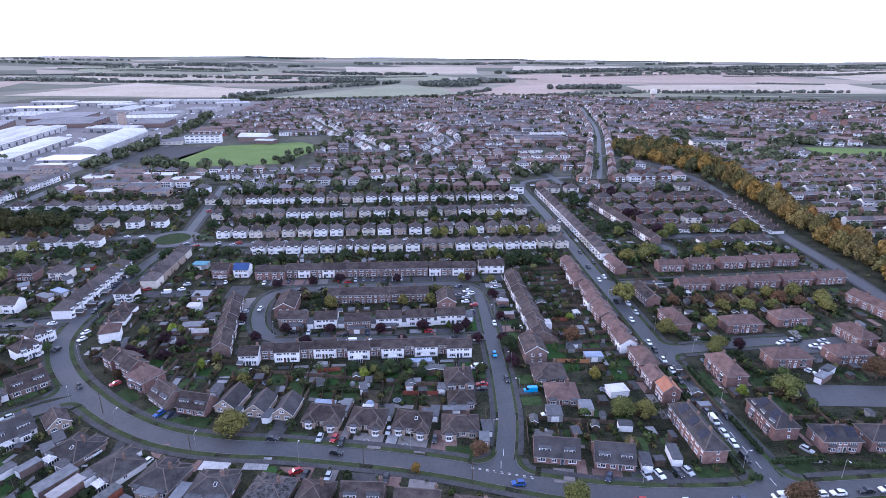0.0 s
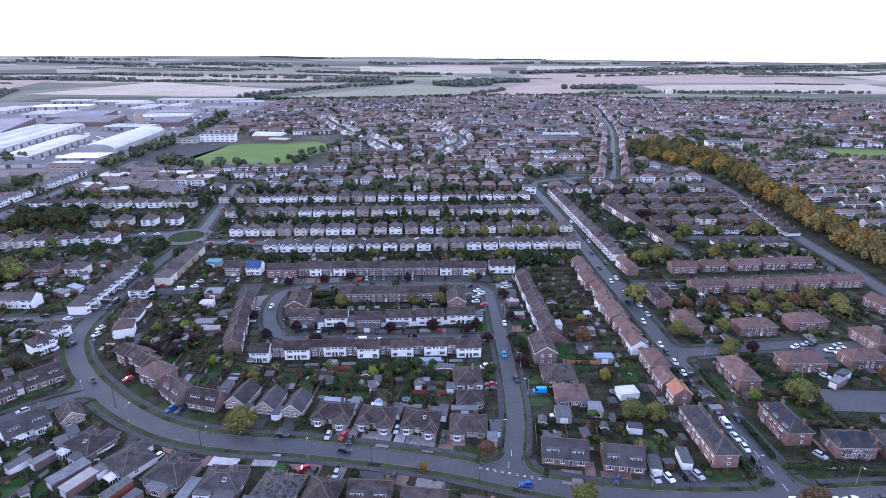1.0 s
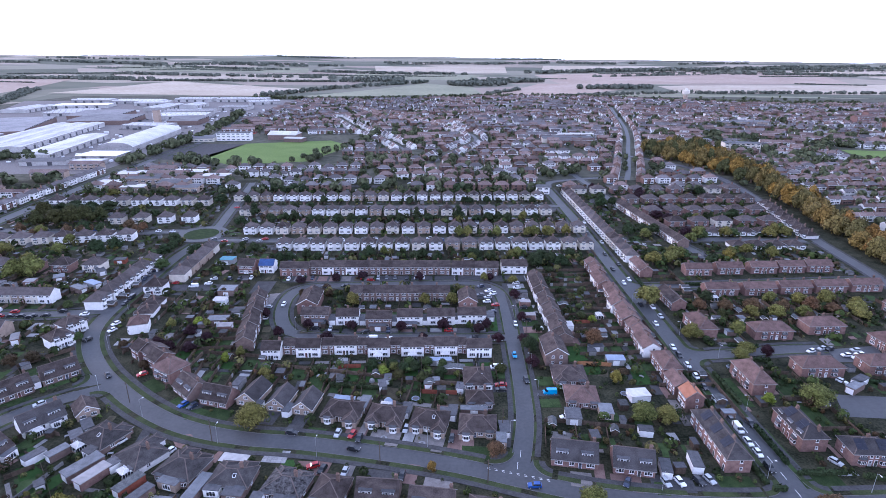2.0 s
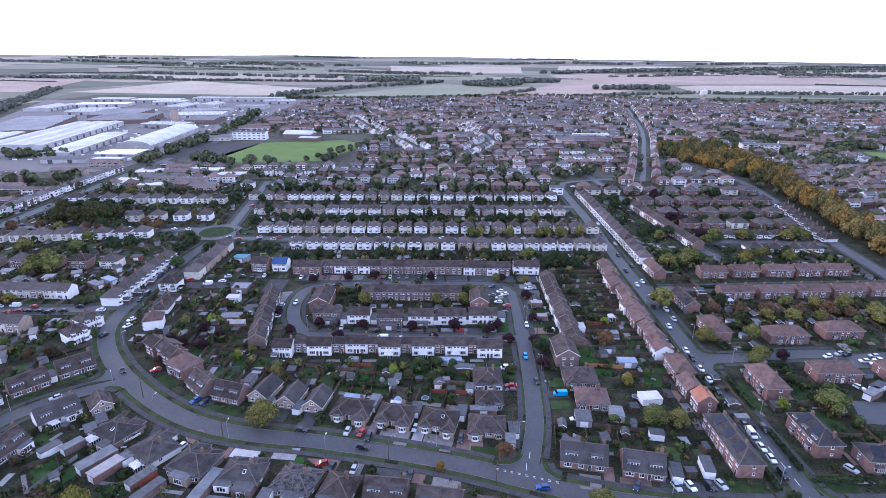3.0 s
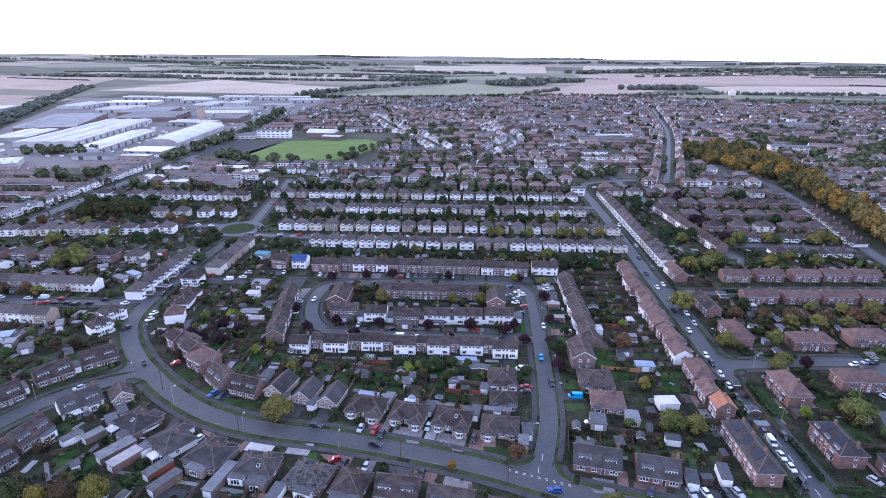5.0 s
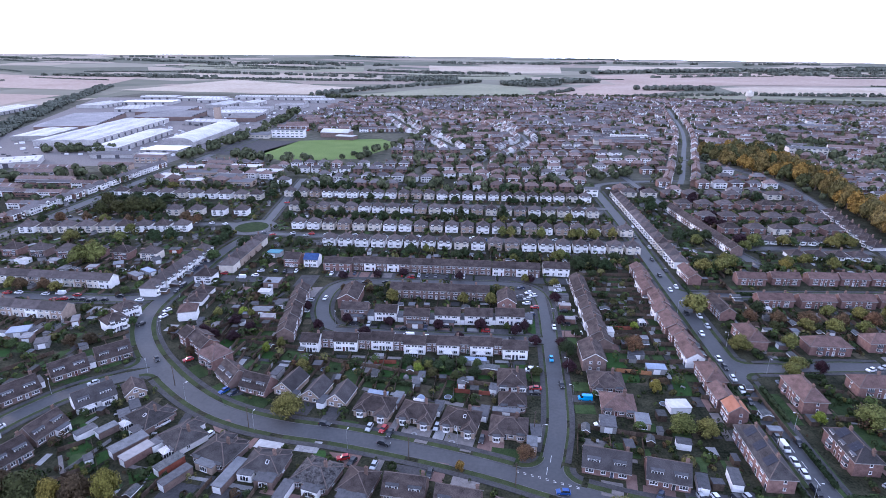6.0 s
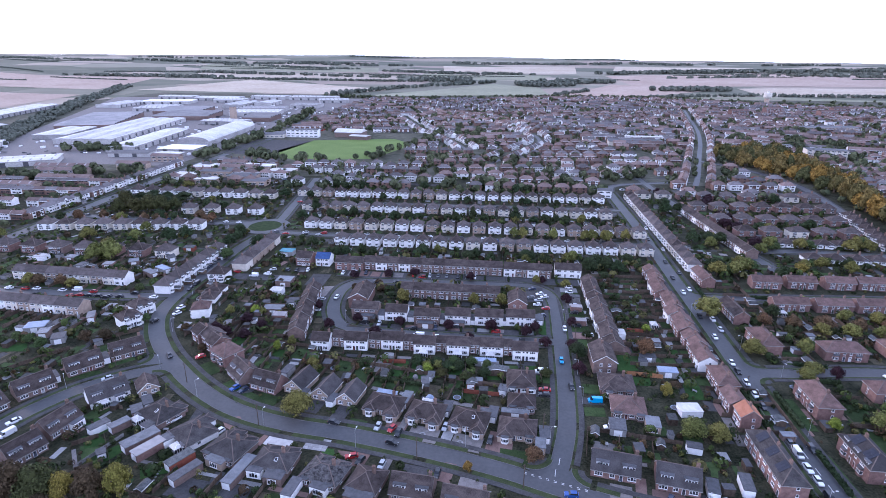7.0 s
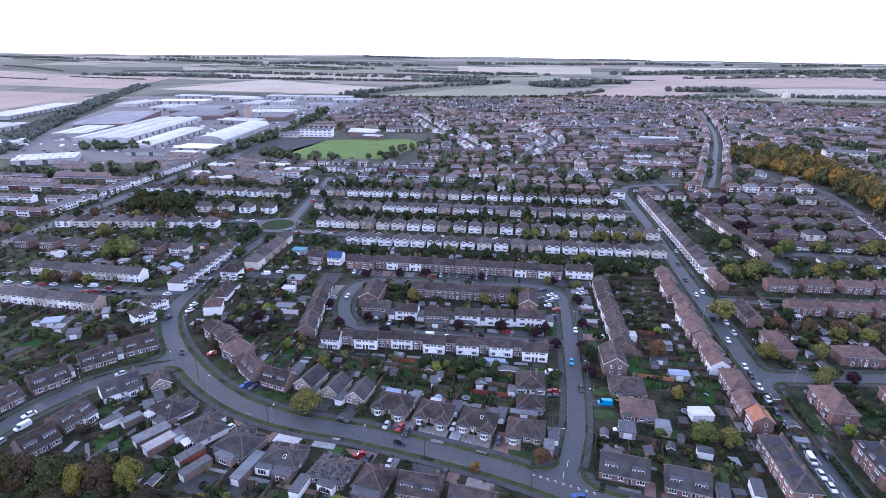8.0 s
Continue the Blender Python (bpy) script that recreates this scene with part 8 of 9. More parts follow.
for x, y, a, w, d, n in ((-664, 908, 20, 84, 190, 20), (-565, 1005, 10, 96, 90, 10), (-620, 1090, 10, 90, 90, 10), (-420, 990, 4, 50, 60, 6)):
    big_building(x, y, a, w, d, 7, "factory", "grey factory with a saw-tooth roof", BRICK_BROWN, SAWTOOTH, teeth=n)
big_building(-464, 972, 0, 9, 9, 24, "brick_tower", "tall brick works tower", BRICK_BUFF, LEADFLAT, 0.3)
big_building(-276, 792, 2, 46, 13, 11, "school_block", "three storey white school block with window bands", WHITE, LEADFLAT, 0.4, bands=3)
big_building(-322, 790, 2, 44, 34, 5, "school_hall", "low grey school building", CREAM, LEADFLAT, 0.6, bands=1)
big_building(-210, 806, -6, 40, 26, 7, "school_hall", "school hall with pale domed roof", BRICK_BROWN, PALE_SHEET, 4)
big_building(-190, 780, -12, 26, 16, 5, "school_hall", "low school building with pale roof", BRICK_BROWN, PALE_SHEET, 1)
big_building(185, 782, -4, 70, 34, 6, "supermarket", "wide flat roofed store with pale roof", CREAM, LEADFLAT, 0.6)
big_building(204, 812, -4, 50, 12, 7, "supermarket", "wide flat roofed store with pale roof", WHITE, PALE_SHEET, 0.5)
big_building(94, 477, -2, 11, 9, 6.5, "corner_shop", "white end building on the main road", WHITE, LEADFLAT, 0.3, bands=2)
big_building(385, 700, -10, 42, 16, 11, "flats", "four storey brick flats with white bands", CREAM, LEADFLAT, 0.3, bands=4)
big_building(346, 745, -10, 40, 14, 9, "flats", "three storey brick flats with white bands", WHITE, LEADFLAT, 0.3, bands=3)
big_building(520, 960, 6, 90, 20, 8, "school_block", "long brick building behind the park", BRICK_BUFF, LEADFLAT, 0.5, bands=2)
for x, y in ((760, 1000), (800, 930), (840, 1080), (740, 900), (470, 1180), (560, 1240), (640, 1190), (700, 1260)):
    big_building(x, y, 10, 36, 14, 12, "flats", "red brick block of flats", BRICK_RED, ROOF_RED, 3, bands=4)
for x, y, a, w in ((-430, 520, 4, 70), (-415, 500, 6, 60), (-390, 470, 4, 60), (-420, 440, 0, 70), (-370, 540, 2, 40), (-360, 585, 0, 40), (-270, 560, 0, 30), (-255, 536, 0, 46)):
    big_building(x, y, a, w * 0.8, 9, 6.4, "flats", "pinkish brick two storey flats with brown roof", BRICK_BUFF, HAZEROOF_A, 2.4, bands=2)


for x, y, w, d, h, m in ((-292, 545, 26, 18, 5, PALE_SHEET), (-268, 520, 30, 16, 6, LEADFLAT), (-240, 548, 34, 14, 6, PALE_SHEET), (-236, 505, 26, 16, 5, LEADFLAT), (-292, 500, 20, 22, 5, PALE_SHEET), (-206, 528, 24, 14, 6, PALE_SHEET),
                         (-262, 486, 20, 12, 5, PALE_SHEET), (-216, 486, 22, 14, 5, LEADFLAT)):
    big_building(x, y, 2, w, d, h, "shop", "low flat roofed shop with pale roof", BRICK_BUFF, m, 0.4, bands=1)
# vans and trailers standing in the works yards
yard = Build()
for _ in range(420):
    x, y = frng.uniform(-640, -345), frng.uniform(600, 1250)
    c = frng.random() < 0.3
    l, w, h = (3.0, 1.2, 2.6) if c else (2.1, 0.9, 1.4)
    if frng.random() < 0.5:
        l, w = w, l
    yard.box(x - l, y - w, 0.2, x + l, y + w, h, frng.choice([0, 0, 0, 1, 2]), bottom=False)
tagged(new("yard_vehicles", yard.mesh("yard_vehicles", [FASCIA, SAWTOOTH, DARKMETAL])), "many white and dark vans standing in works yards", "vehicles", kind="stuff")


def water_tower(x, y):
    t = base("water_tower", x, y, 0, "brick and concrete water tower with a wide drum", "water tower")
    b = Build()
    b.loft([ring(0, 0, -1, 5.6, 16), ring(0, 0, 16, 5.0, 16)], 0)
    part("shaft", b.mesh("shaft", [BRICK_BUFF]), t)
    c = Build()
    c.loft([ring(0, 0, 15, 5.2, 20), ring(0, 0, 18, 9, 20), ring(0, 0, 19, 9.3, 20), ring(0, 0, 27, 9.3, 20), ring(0, 0, 28.5, 8.6, 20), ring(0, 0, 29, 3, 20), ring(0, 0, 32, 2.6, 20), ring(0, 0, 33, 0.6, 20)], 0)
    part("drum", c.mesh("drum", [CREAM]), t)


water_tower(650, 1480)

# ---- plots, parked cars and clutter of the nearer gardens ----
def plot(name, corners, mat, label, category="", top=0.066):
    """A flat laid piece of ground with an uneven outline."""
    b = Build()
    n = len(corners)
    area = sum(corners[i][0] * corners[(i + 1) % n][1] - corners[(i + 1) % n][0] * corners[i][1] for i in range(n))
    c = corners if area > 0 else corners[::-1]
    b.poly([(x, y, top) for x, y in c])
    for i in range(n):
        p, q = c[i], c[(i + 1) % n]
        b.poly([(*p, -0.1), (*q, -0.1), (*q, top), (*p, top)])
    return tagged(new(name, b.mesh(name, [mat])), label, category or name, kind="structure")


RED_DRIVE, FRONT_LAWN, BACK_LAWN = "red block paved drive before a bungalow", "mown front garden lawn beside a house", "mown green back garden lawn"
plot("drive", [(-85.1, 150), (-79.2, 151), (-75.6, 147.2), (-77.6, 143), (-81.5, 145.1)], BLOCKPAVE, RED_DRIVE)
plot("drive", [(-95, 147.4), (-95.7, 155), (-92.5, 153), (-91.6, 146.1)], PAVING, "worn paved drive before a bungalow")
plot("drive", [(-69, 138.3), (-66.4, 145.3), (-65.6, 144.3), (-66.5, 137.4)], BLOCKPAVE, RED_DRIVE)
plot("drive", [(-66.2, 138.4), (-65.4, 142.7), (-57.2, 142.7), (-57.1, 137.4), (-60.9, 137.2)], PALE_SHEET, "very pale concrete drive before a bungalow")
plot("lawn", [(-46.5, 135), (-46.9, 138.4), (-43.6, 138.4), (-41.8, 134.2), (-43.5, 133)], BRIGHTLAWN, FRONT_LAWN)
plot("drive", [(-42.2, 137.9), (-35.2, 137.4), (-33.8, 134.5), (-36.1, 133.5), (-40.8, 136)], BLOCKPAVE, RED_DRIVE)
plot("lawn", [(25, 234), (29, 234), (29.6, 229.8), (29.2, 222), (26.8, 218.1), (23.5, 221.7)], BRIGHTLAWN, "mown green lawn inside a road bend")
for c in ([(-64.2, 285), (-60.8, 285), (-57.8, 277.6), (-61.1, 277.6)], [(-5.2, 284.2), (3.8, 285.3), (4.6, 278.1), (-4.7, 277.9)], [(9.6, 283.9), (13.9, 284.2), (14.9, 278), (10, 277.7)], [(14.1, 224), (16.7, 225.2), (18.5, 221), (14.9, 219.8)],
          [(-87.3, 162.3), (-81.4, 165), (-74.7, 161.7), (-77.1, 156.9), (-84.3, 158.5)], [(-150.5, 169.5), (-144.8, 172.6), (-140.9, 170.5), (-147.7, 166)], [(-134.4, 156.3), (-130.2, 158.6), (-128.6, 156.8), (-130.7, 152.1)]):
    plot("lawn", c, LAWN, FRONT_LAWN)
for c in ([(73.9, 186.7), (79.4, 187.8), (79.6, 177.5), (72.8, 176.9)], [(75.4, 213.7), (79, 215.4), (79, 208.6), (74.2, 206.5)], [(53.8, 206.2), (57.7, 207.3), (60, 194.8), (52, 193.7)], [(54.6, 189.7), (62.9, 189.9), (62.2, 184.4), (53.7, 184.1)],
          [(-127.6, 142), (-125.6, 145.5), (-117, 141.2), (-118.8, 137.2)], [(-124, 135.7), (-119.6, 137.2), (-113.3, 133.7), (-119.1, 130.4)], [(-114.3, 128.2), (-109.6, 133.8), (-106.6, 131), (-109.7, 123.8)], [(-97.4, 124.4), (-92.3, 127.4), (-87.4, 123.7), (-94.5, 120.1)]):
    plot("lawn", c, BRIGHTLAWN, BACK_LAWN)
plot("patio", [(-84.9, 261.2), (-79, 262.6), (-78.4, 250.5), (-83.5, 248.6)], GRAVEL, "pale worn compound inside low walls")
plot("lawn", [(-250, 243.6), (-186, 243.4), (-186, 248.6), (-250, 250.6)], LAWN, "long grass strip before a terrace")
plot("lawn", [(-198.6, 184.4), (-188, 189.1), (-183.7, 183.1), (-192.9, 181.9)], BRIGHTLAWN, BACK_LAWN)
# front courts and beds of the inner terraces, house by house
frng = random.Random(77)
FRONTS = [BLOCKPAVE, PAVING, CONCRETE, GRAVEL, LAWN, PAVING, SOIL, BLOCKPAVE]
def front_courts(x0, x1, y, l, step):
    x = x0
    while x < x1:
        m = frng.choice(FRONTS)
        if m in (LAWN, SOIL):
            slab("garden_bed", x, y, 0, step * 0.6, l * 0.8, m, 0.07, "small planted front bed before terraced houses", "garden bed")
            if frng.random() < 0.7:
                shrub(x + frng.uniform(-1.5, 1.5), y + l * 0.5, frng.uniform(0.7, 1.3), frng.uniform(0.9, 1.8), frng.choice(SHRUB_TONES))
        else:
            slab("front_court", x, y, 0, step * 0.82, l, m, 0.06, "paved front court before a terraced house", "front court")
        if frng.random() < 0.3:
            hedge(x + step * 0.48, y, 90, round(l * 0.9), 1.2, 0.9)
        x += step
front_courts(-80, 50, 277.8, 7, 6.3)
front_courts(-58, 20, 218.8, 4.2, 6.4)
for k in range(9):
    y = 221 + k * 6.2
    slab("front_court", 46, y, 90, 5.4, 8.6, frng.choice([PAVING, BLOCKPAVE, CONCRETE, GRAVEL, LAWN]), 0.062, "paved parking bay before terraced houses", "front court")
for k in range(6):
    slab("front_court", -72.4 - k * 1.1, 206 + k * 7.2, 8, 3.6, 5, frng.choice([PAVING, GRAVEL, LAWN, SOIL]), 0.062, "front court beside a terrace", "front court")
cars([(-72.1, 281.5, 90, "w", H_), (-66.5, 281.2, 90, "d", H_), (-52.1, 281.6, 90, "k", H_), (-47.4, 270.4, 0, "k", H_), (-58, 269.6, 0, "k", H_), (-11, 281.6, 90, "w", H_), (-7, 281.4, 90, "w", H_), (-53.8, 222.4, 0, "k", H_), (-46.9, 222, 90, "s", H_),
      (-21.3, 220.4, 90, "d", H_), (-12.5, 222.6, 0, "k", H_), (5.1, 219.9, 0, "r", H_), (25.4, 255.2, 10, "s", H_), (23, 269, 20, "d", H_), (22, 258, 0, "g", H_), (24.6, 250, 0, "w", H_), (26, 238.4, 0, "d", H_), (41.6, 267, 0, "w", H_),
      (41.9, 251.3, 0, "s", H_), (41.5, 243, 0, "k", H_), (35.2, 225.8, 90, "w", H_), (41, 229.4, 0, "k", H_), (15.5, 213, 5, "k", H_), (25.9, 211.6, 0, "w", H_), (-80.4, 245, 0, "s", H_), (-79, 233, 0, "w", H_), (-73.6, 247.9, 82, "w", H_),
      (-111.4, 281, 0, "d", H_), (-105.5, 281, 90, "k", H_), (-127.5, 277.3, 0, "b", H_), (-142.5, 276.4, 0, "r", H_), (-143.4, 228.2, 60, "w", H_), (-141.8, 222, 60, "w", H_)], "standing on an estate parking place")
trees("D", 5.5, 2.6, [(-46.4, 250), (43.5, 219), (62.7, 287.1), (67.2, 279.1), (-17.4, 189.3), (-12.9, 186.4), (-8.7, 187.6), (-25, 189), (1.1, 183.8)], "in a back garden")
trees("L", 5, 2.2, [(70.2, 227.1), (-20.7, 185.1), (-106.8, 228.3), (-83.1, 194.8), (153.3, 267)], "in a back garden")
trees("K", 5, 2.6, [(66.3, 231.5), (63.5, 214.2), (72, 257.1), (66.2, 251.5), (-14.7, 182.3), (-6.2, 180.6), (24, 186.4), (149.9, 232.5), (131.8, 231.8)], "in a back garden")
trees("N", 5, 2.4, [(-53.2, 257.5), (-66.6, 258), (12.3, 258.3), (-128.7, 206.5), (-113, 191)], "in a small garden")
trees("O", 5, 2.4, [(-117.1, 225), (-101.9, 225.6), (25.7, 277.5), (-65, 184.6)], "in a back garden")
trees("P", 6, 3.0, [(-101, 203.4), (-96.8, 211.6), (-109, 204)], "in a back garden")
MID = "in a garden among white houses"
trees("O", 8, 4.2, [(21, 354), (41, 353), (66, 354.5), (76, 355), (87, 356), (48, 312), (142, 361), (17, 389), (235, 362), (177, 358), (-197, 327), (-231, 341), (-234, 306), (-222, 415), (64, 391)], MID)
trees("D", 8, 4.0, [(28, 439), (24, 312), (130, 426), (42, 441), (-168, 346), (-160, 326), (-172, 449), (-154, 492), (-101, 507), (-89, 440), (-20, 439), (-52, 388), (-5, 390), (46, 391), (72, 389), (-108, 390), (-84, 388), (80, 313), (-8, 313), (-76, 312)], MID)
trees("K", 15, 6.4, [(-275, 377), (-266, 382), (-256, 385), (-247, 386), (-240, 392), (-281, 394), (-262, 396)], "in a dense group")
trees("O", 8, 4.4, [(143, 316), (177, 314), (201, 312), (139, 352), (198, 236), (176, 246), (163, 248), (130, 215), (190, 247), (-316, 317)], MID)
trees("G", 8, 4.4, [(175, 349), (198, 352.5), (231, 356), (134, 433), (133, 303), (147, 310), (-214, 452), (-153, 296)], MID)
trees("B", 8, 4.0, [(-199, 359), (-234, 359), (-264, 357), (-218, 247), (-230, 246)], MID)
trees("P", 8, 4.4, [(175, 466), (140, 485.5)], MID)
trees("O", 8, 3.6, [(-235, 246), (-211, 245)], "on a grass strip before terraces")
trees("G", 5, 2.6, [(-181, 225), (-193, 190), (-188, 190), (-180, 187), (-150.8, 213), (-175, 246), (-240, 318), (-228, 319), (-205, 272)], "in a back garden")
trees("N", 6, 3.4, [(-158.5, 196), (-165, 193)], "in a back garden")
# timber fences that stand out by colour
def colour_fence(x, y, ang, n, mat, label):
    f = base("fence", x, y, ang, label, "fence", "garden fences")
    def make():
        b = Build()
        b.box(-0.05, -0.05, -0.2, 0.05, 0.05, 1.85)
        b.box(0.05, -0.02, 0.05, 1.78, 0.02, 1.75)
        b.box(0.05, -0.04, 1.68, 1.78, 0.04, 1.76)
        return b.mesh("panel", [mat])
    for i in range(n):
        part("panel", shared(("cpanel", mat.name), make), f, pose(i * 1.8, 0, 0))


colour_fence(53.3, 191.4, -6, 8, NEW_TIMBER, "new orange timber panel fence across a garden")
colour_fence(-38.6, 189.6, 5, 5, REDWOOD, "red stained timber panel fence in a garden")
colour_fence(-5.9, 172.6, -4, 7, REDWOOD, "red brown timber fence round a vegetable garden")
colour_fence(62, 227, 0, 4, REDWOOD, "red painted timber fence between gardens")
# outbuildings with coloured roofs
shed(-120, 306, -4, 8, 6, 3.0, "cyan", "outbuilding covered with a cyan tarpaulin")
shed(-105.2, 262.4, 0, 8, 7, 3.0, "pale", "workshop with pale grey sheet roof")
shed(-104.6, 250, 0, 6, 5, 2.6, "bright", "white roofed garden workshop")
shed(-98, 229, 4, 9, 5, 2.7, "pale", "long low garden workshop with grey roof")
shed(-92, 238, 4, 5, 6, 2.4, "grey", "flat roofed concrete garage behind a terrace")
shed(-93, 223, 94, 4, 6, 2.4, "brickpale", "brick garage with sheet roof behind a terrace")
shed(-20.2, 176, 12, 2.6, 5, 2.3, "white", "white sided garden shed with dark roof")
shed(-23.3, 184, 0, 2.2, 2.4, 2.0, "timber", "small brown timber garden shed")
shed(-3.6, 176.4, 0, 3, 2.6, 2.1, "red", "red stained timber garden shed")
shed(0.8, 192.6, 0, 9, 2.6, 2.3, "blue", "long garden canopy with pale blue roof")
shed(-32.6, 165.8, -10, 7, 4, 2.5, "blue", "garden room with pale blue sheet roof")
shed(69.8, 192.6, -2, 7, 4, 2.4, "blue", "garden shelter with blue and white sides")
shed(58.4, 222, 0, 3, 5, 2.4, "bright", "white tent-like garden store")
shed(65, 203, 0, 6, 3, 2.2, "grey", "low grey garden store")
shed(60.6, 244, 0, 4, 3, 2.2, "timber", "brown timber garden shed")
shed(-50.6, 161.6, -12, 2.7, 5, 2.3, "white", "garage with white door between two chalets")
shed(-61.4, 163.4, -13, 2.4, 5, 2.3, "white", "garage with white door beside a chalet")
shed(-86.6, 127.4, -30, 3.2, 8, 2.4, "red", "long red brown garden shed behind a bungalow")
shed(42.6, 232, 90, 3, 5, 2.4, "brickpale", "small brick garage with pale roof")
shed(42.6, 246.4, 90, 3, 5, 2.4, "brickpale", "small brick garage with pale roof")
shed(43, 258, 90, 3, 5, 2.4, "grey", "small brick garage with grey roof")
# stores and garage courts west of the curving road
for x, y, a, w, d, kind in ((-181.7, 266, 60, 4, 9, "pale"), (-178, 272, 60, 4, 9, "blue"), (-193.6, 201, 20, 8, 6, "blue"), (-185.9, 196, 20, 4, 5, "pale"), (-177, 213, 30, 3, 7, "brickpale"), (-176.6, 192.6, 30, 5, 6, "grey"), (-258.9, 282.5, 0, 7, 5, "bright"),
                            (-200.9, 281, 30, 5, 6, "pale"), (-183.8, 290, 40, 4, 7, "grey"), (-181.8, 307, 10, 6, 5, "red"), (-240.2, 283, 0, 6, 5, "pale"), (-252.6, 263.5, 0, 7, 4, "grey"), (-212, 275, 10, 5, 5, "brickpale"), (-226, 272, 0, 4, 6, "grey")):
    shed(x, y, a, w, d, 2.5, kind, "low outbuilding with flat sheet roof behind terraces")
# linked garages between the inner houses
for x, y, w in ((-46.8, 229.6, 3.4), (-33.2, 229.2, 3.4), (-19, 228.4, 2.3), (-5.4, 229, 2.0), (8.7, 230, 1.4), (24.4, 232, 3.4)):
    shed(x, y, 0, w, 6, 2.5, "grey", "grey flat roofed garage linking two houses")
for x, y in ((-26, 221.6), (-12.4, 223.6), (-54, 226)):
    shed(x, y, 0, 7, 2.4, 2.5, "brick", "single storey flat roofed front extension with garage")
# garden odds and ends: tables, trampolines, tanks, toys
def trampoline(x, y, r):
    t = base("trampoline", x, y, 0, "round black garden trampoline on a steel frame", "trampoline", "trampolines")
    b = Build()
    b.loft([ring(0, 0, 0.78, r * 0.84, 18), ring(0, 0, 0.8, r * 0.84, 18)])
    part("mat", b.mesh("mat", [DARKMETAL]), t)
    p = Build()
    for z in (0.8,):
        o, i = ring(0, 0, z, r, 18), ring(0, 0, z, r * 0.84, 18)
        for k in range(18):
            p.poly([o[k], o[(k + 1) % 18], i[(k + 1) % 18], i[k]])
    part("rim", p.mesh("rim", [BLUESHEET]), t)
    for k in range(4):
        l = Build()
        a = k * math.pi / 2 + 0.4
        l.bar((math.cos(a) * r, math.sin(a) * r, 0), (math.cos(a) * r, math.sin(a) * r, 0.8), 0.06, 0.06)
        part("leg", l.mesh("leg", [METAL]), t)


for x, y, r in ((-56, 183, 1.6), (66.5, 170.5, 1.5), (113.4, 188, 1.5), (-8, 168.6, 1.4), (128.6, 231, 1.6)):
    trampoline(x, y, r)


def tent(x, y, r, h, mat, label):
    t = base("play_tent", x, y, frng.uniform(0, 90), label, "tent")
    b = Build()
    b.loft([ring(0, 0, 0, r, 10), ring(0, 0, h * 0.55, r * 0.85, 10), ring(0, 0, h * 0.9, r * 0.45, 10), ring(0, 0, h, 0.05, 10)])
    part("cover", b.mesh("cover", [mat]), t)


tent(-24.5, 180.6, 1.1, 1.4, CONCRETE, "small pale dome play tent on a lawn")
tent(-30.8, 176.4, 1.1, 1.3, BUSH_C, "small green dome play tent on a lawn")
tent(-17.4, 166.6, 1.8, 2.4, BLUESHEET, "pale blue peaked garden gazebo behind a bungalow")
tent(-84, 141.2, 1.2, 2.3, PALE_SHEET, "closed pale garden parasol by a bungalow")
def garden_table(x, y, ang):
    t = base("garden_table", x, y, ang, "pale garden table on a patio", "table", "garden tables")
    b = Build()
    b.box(-0.8, -0.45, 0.7, 0.8, 0.45, 0.75)
    part("tabletop", b.mesh("tabletop", [CONCRETE]), t)
    for sx in (-0.7, 0.7):
        for sy in (-0.36, 0.36):
            l = shared("tableleg", lambda: boxed(0.035, 0.7))
            part("leg", l, t, pose(sx, sy, 0))


def boxed(r, h):
    b = Build()
    b.box(-r, -r, 0, r, r, h)
    return b.mesh("leg", [METAL])


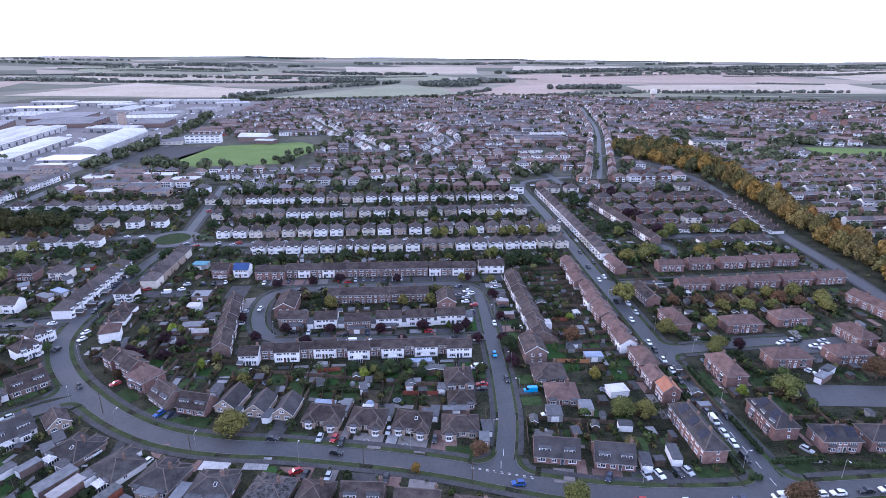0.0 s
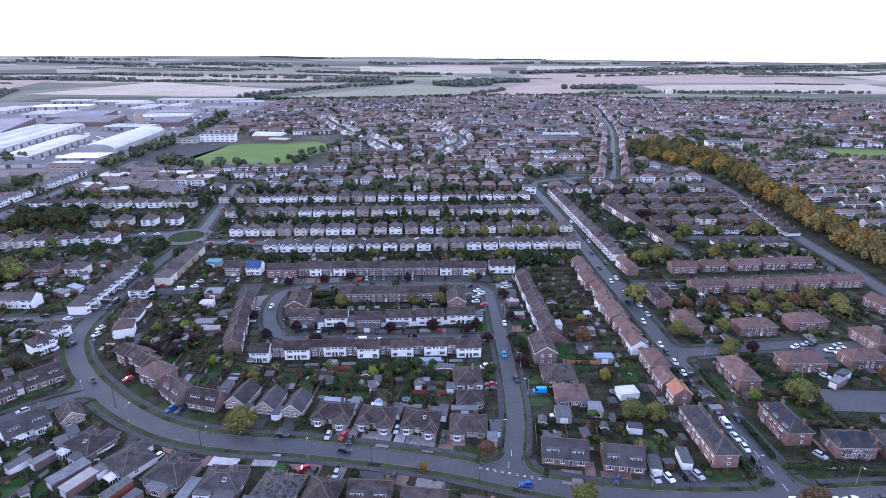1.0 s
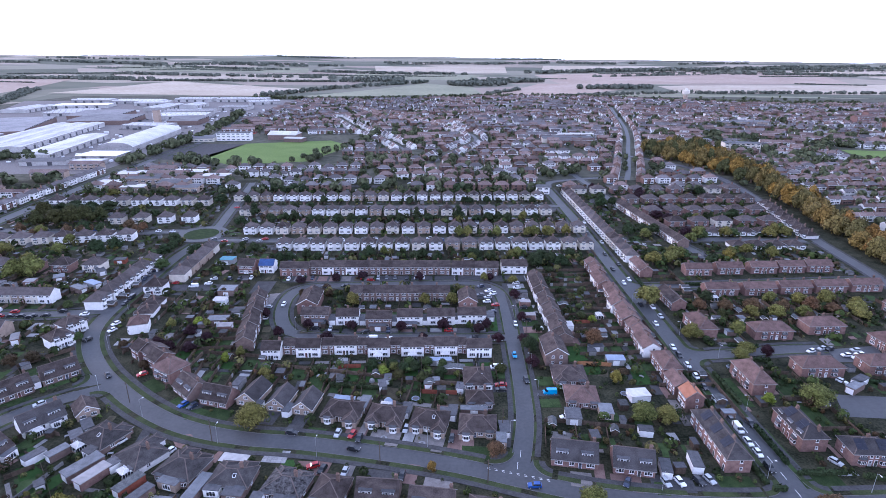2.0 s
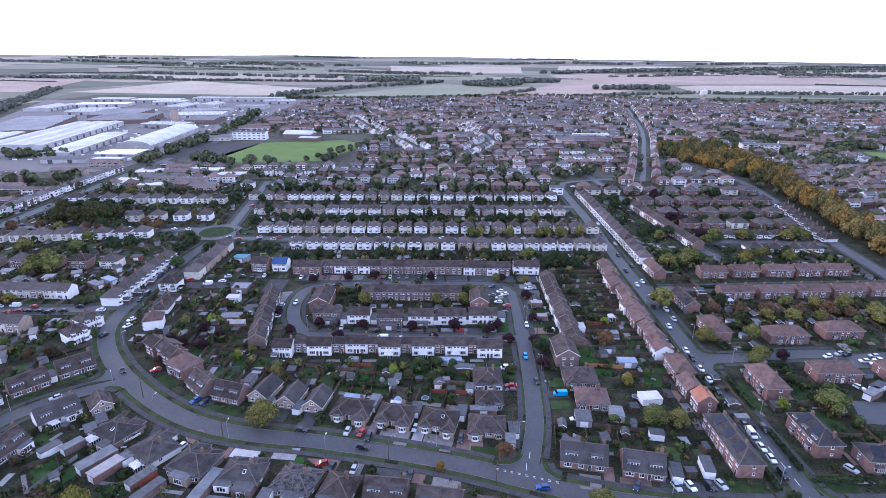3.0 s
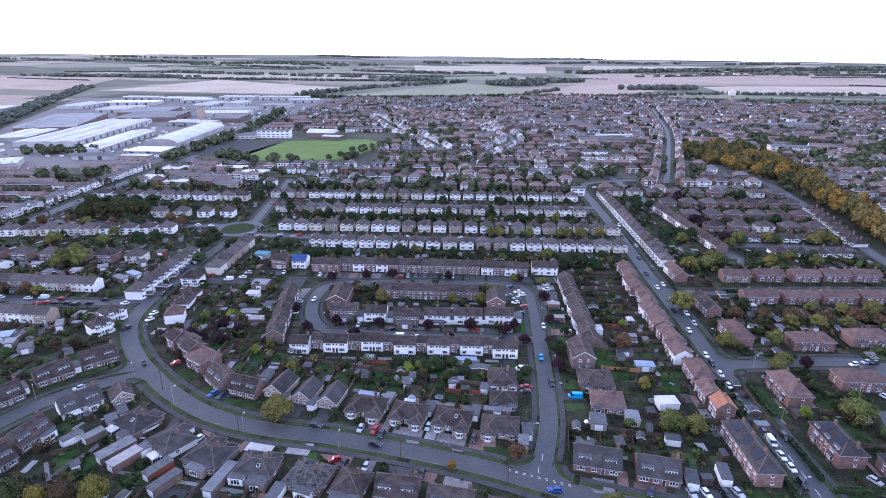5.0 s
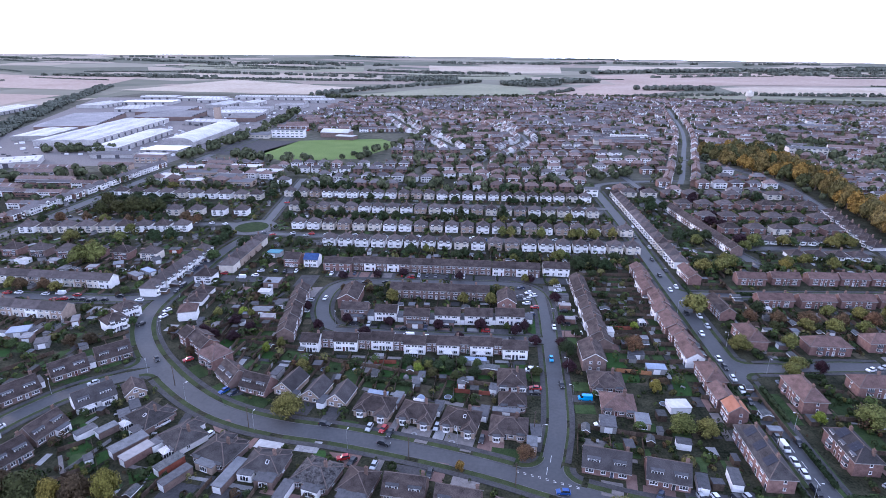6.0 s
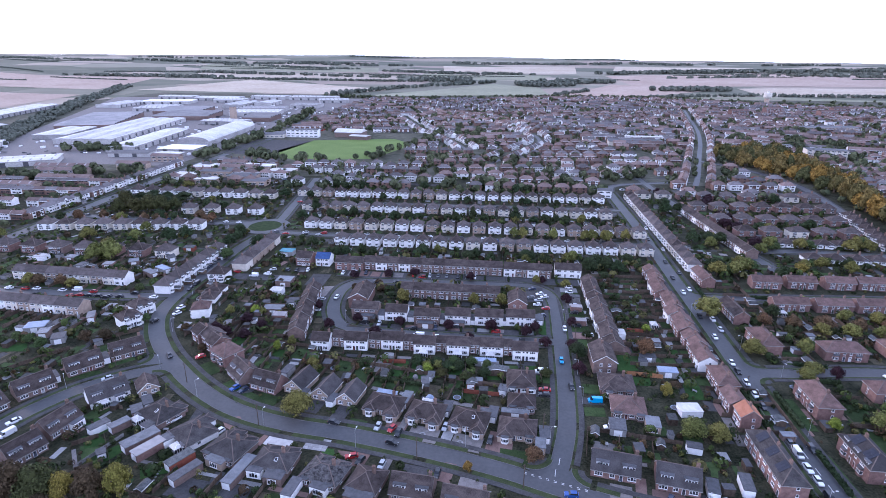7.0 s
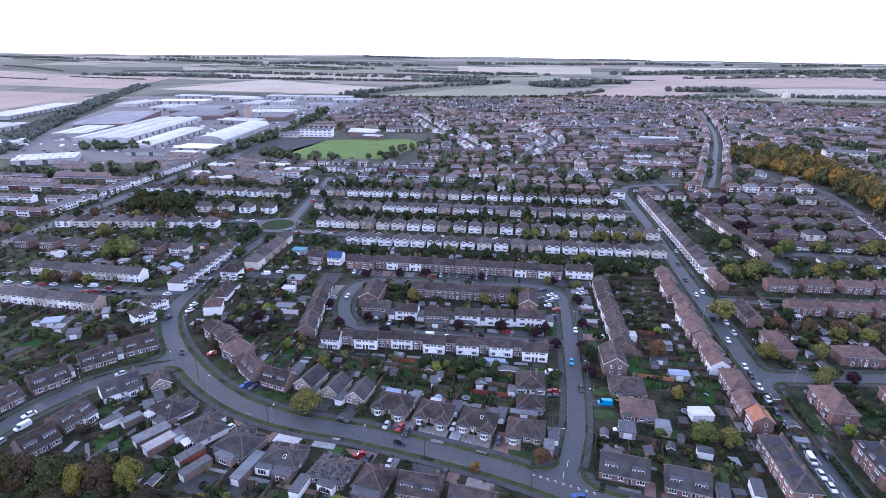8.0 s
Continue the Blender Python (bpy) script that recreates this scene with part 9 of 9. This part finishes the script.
for x, y in ((-99.4, 141.4), (-117.4, 150), (-97.4, 138.6), (-63, 119.4), (-52, 118.8), (-38, 117), (8, 171.6), (66.4, 184.6), (69, 186), (-45, 184), (-60, 186.6), (40, 149), (118, 167), (76.6, 182)):
    garden_table(x, y, frng.uniform(0, 180))
# stepping stones across a lawn
for k in range(6):
    u = k / 5
    b = Build()
    b.loft([ring(0, 0, 0, 0.36, 9), ring(0, 0, 0.05, 0.33, 9)])
    o = new("stepping_stone", b.mesh("stepping_stone", [CONCRETE]))
    o.matrix_world = pose(-91.4 + 0.9 * u, 126.4 - 6.4 * u, 0.06)
    tagged(o, "pale round stepping stone set in a lawn", "stepping stone", "stepping stones")
# low garden wall between two long gardens
wall_b = Build()
wall_b.box(0, -0.11, -0.2, 15, 0.11, 1.1)
wall_b.box(0, -0.15, 1.1, 15, 0.15, 1.17, 1)
gw = new("garden_wall", wall_b.mesh("garden_wall", [CONCRETE, KERB]))
gw.matrix_world = pose(-115.7, 123.2, 0, 0, 0, 72)
tagged(gw, "low pale rendered wall between gardens", "garden wall")
# bushes along the mid-distance gardens
more_bushes = Build()
for x0, x1, y0, y1, n in ((-95, 95, 299, 316, 70), (-120, 95, 374, 396, 80), (-68, 6, 181, 193, 26), (55, 76, 206, 288, 46), (-126, -88, 205, 250, 36), (120, 215, 222, 246, 40), (-240, -182, 262, 276, 24), (-235, -182, 222, 232, 20), (-164, -136, 250, 320, 20),
                          (122, 238, 296, 330, 50), (160, 238, 352, 372, 30), (160, 235, 384, 402, 26), (160, 235, 414, 438, 26), (-150, 90, 418, 428, 50), (-60, 20, 256, 268, 40)):
    for _ in range(n):
        x, y = frng.uniform(x0, x1), frng.uniform(y0, y1)
        if near_road(x, y, 2.5) or any(math.hypot(x - hx, y - hy) < max(hw, hd) * 0.55 + 0.6 for hx, hy, _, hw, hd in HOMES):
            continue
        q = frng.uniform(0.9, 2.4)
        bush(more_bushes, x, y, q, q * frng.uniform(1.2, 2.2), 40 if y < 300 else 24, frng.choice([0, 0, 0, 1, 1, 2, 3]))
tagged(new("garden_bushes", more_bushes.mesh("garden_bushes", [BUSH_A, BUSH_B, BUSH_C, BUSH_D])), "dark rounded bushes and small trees between the garden fences", "bushes", kind="stuff")
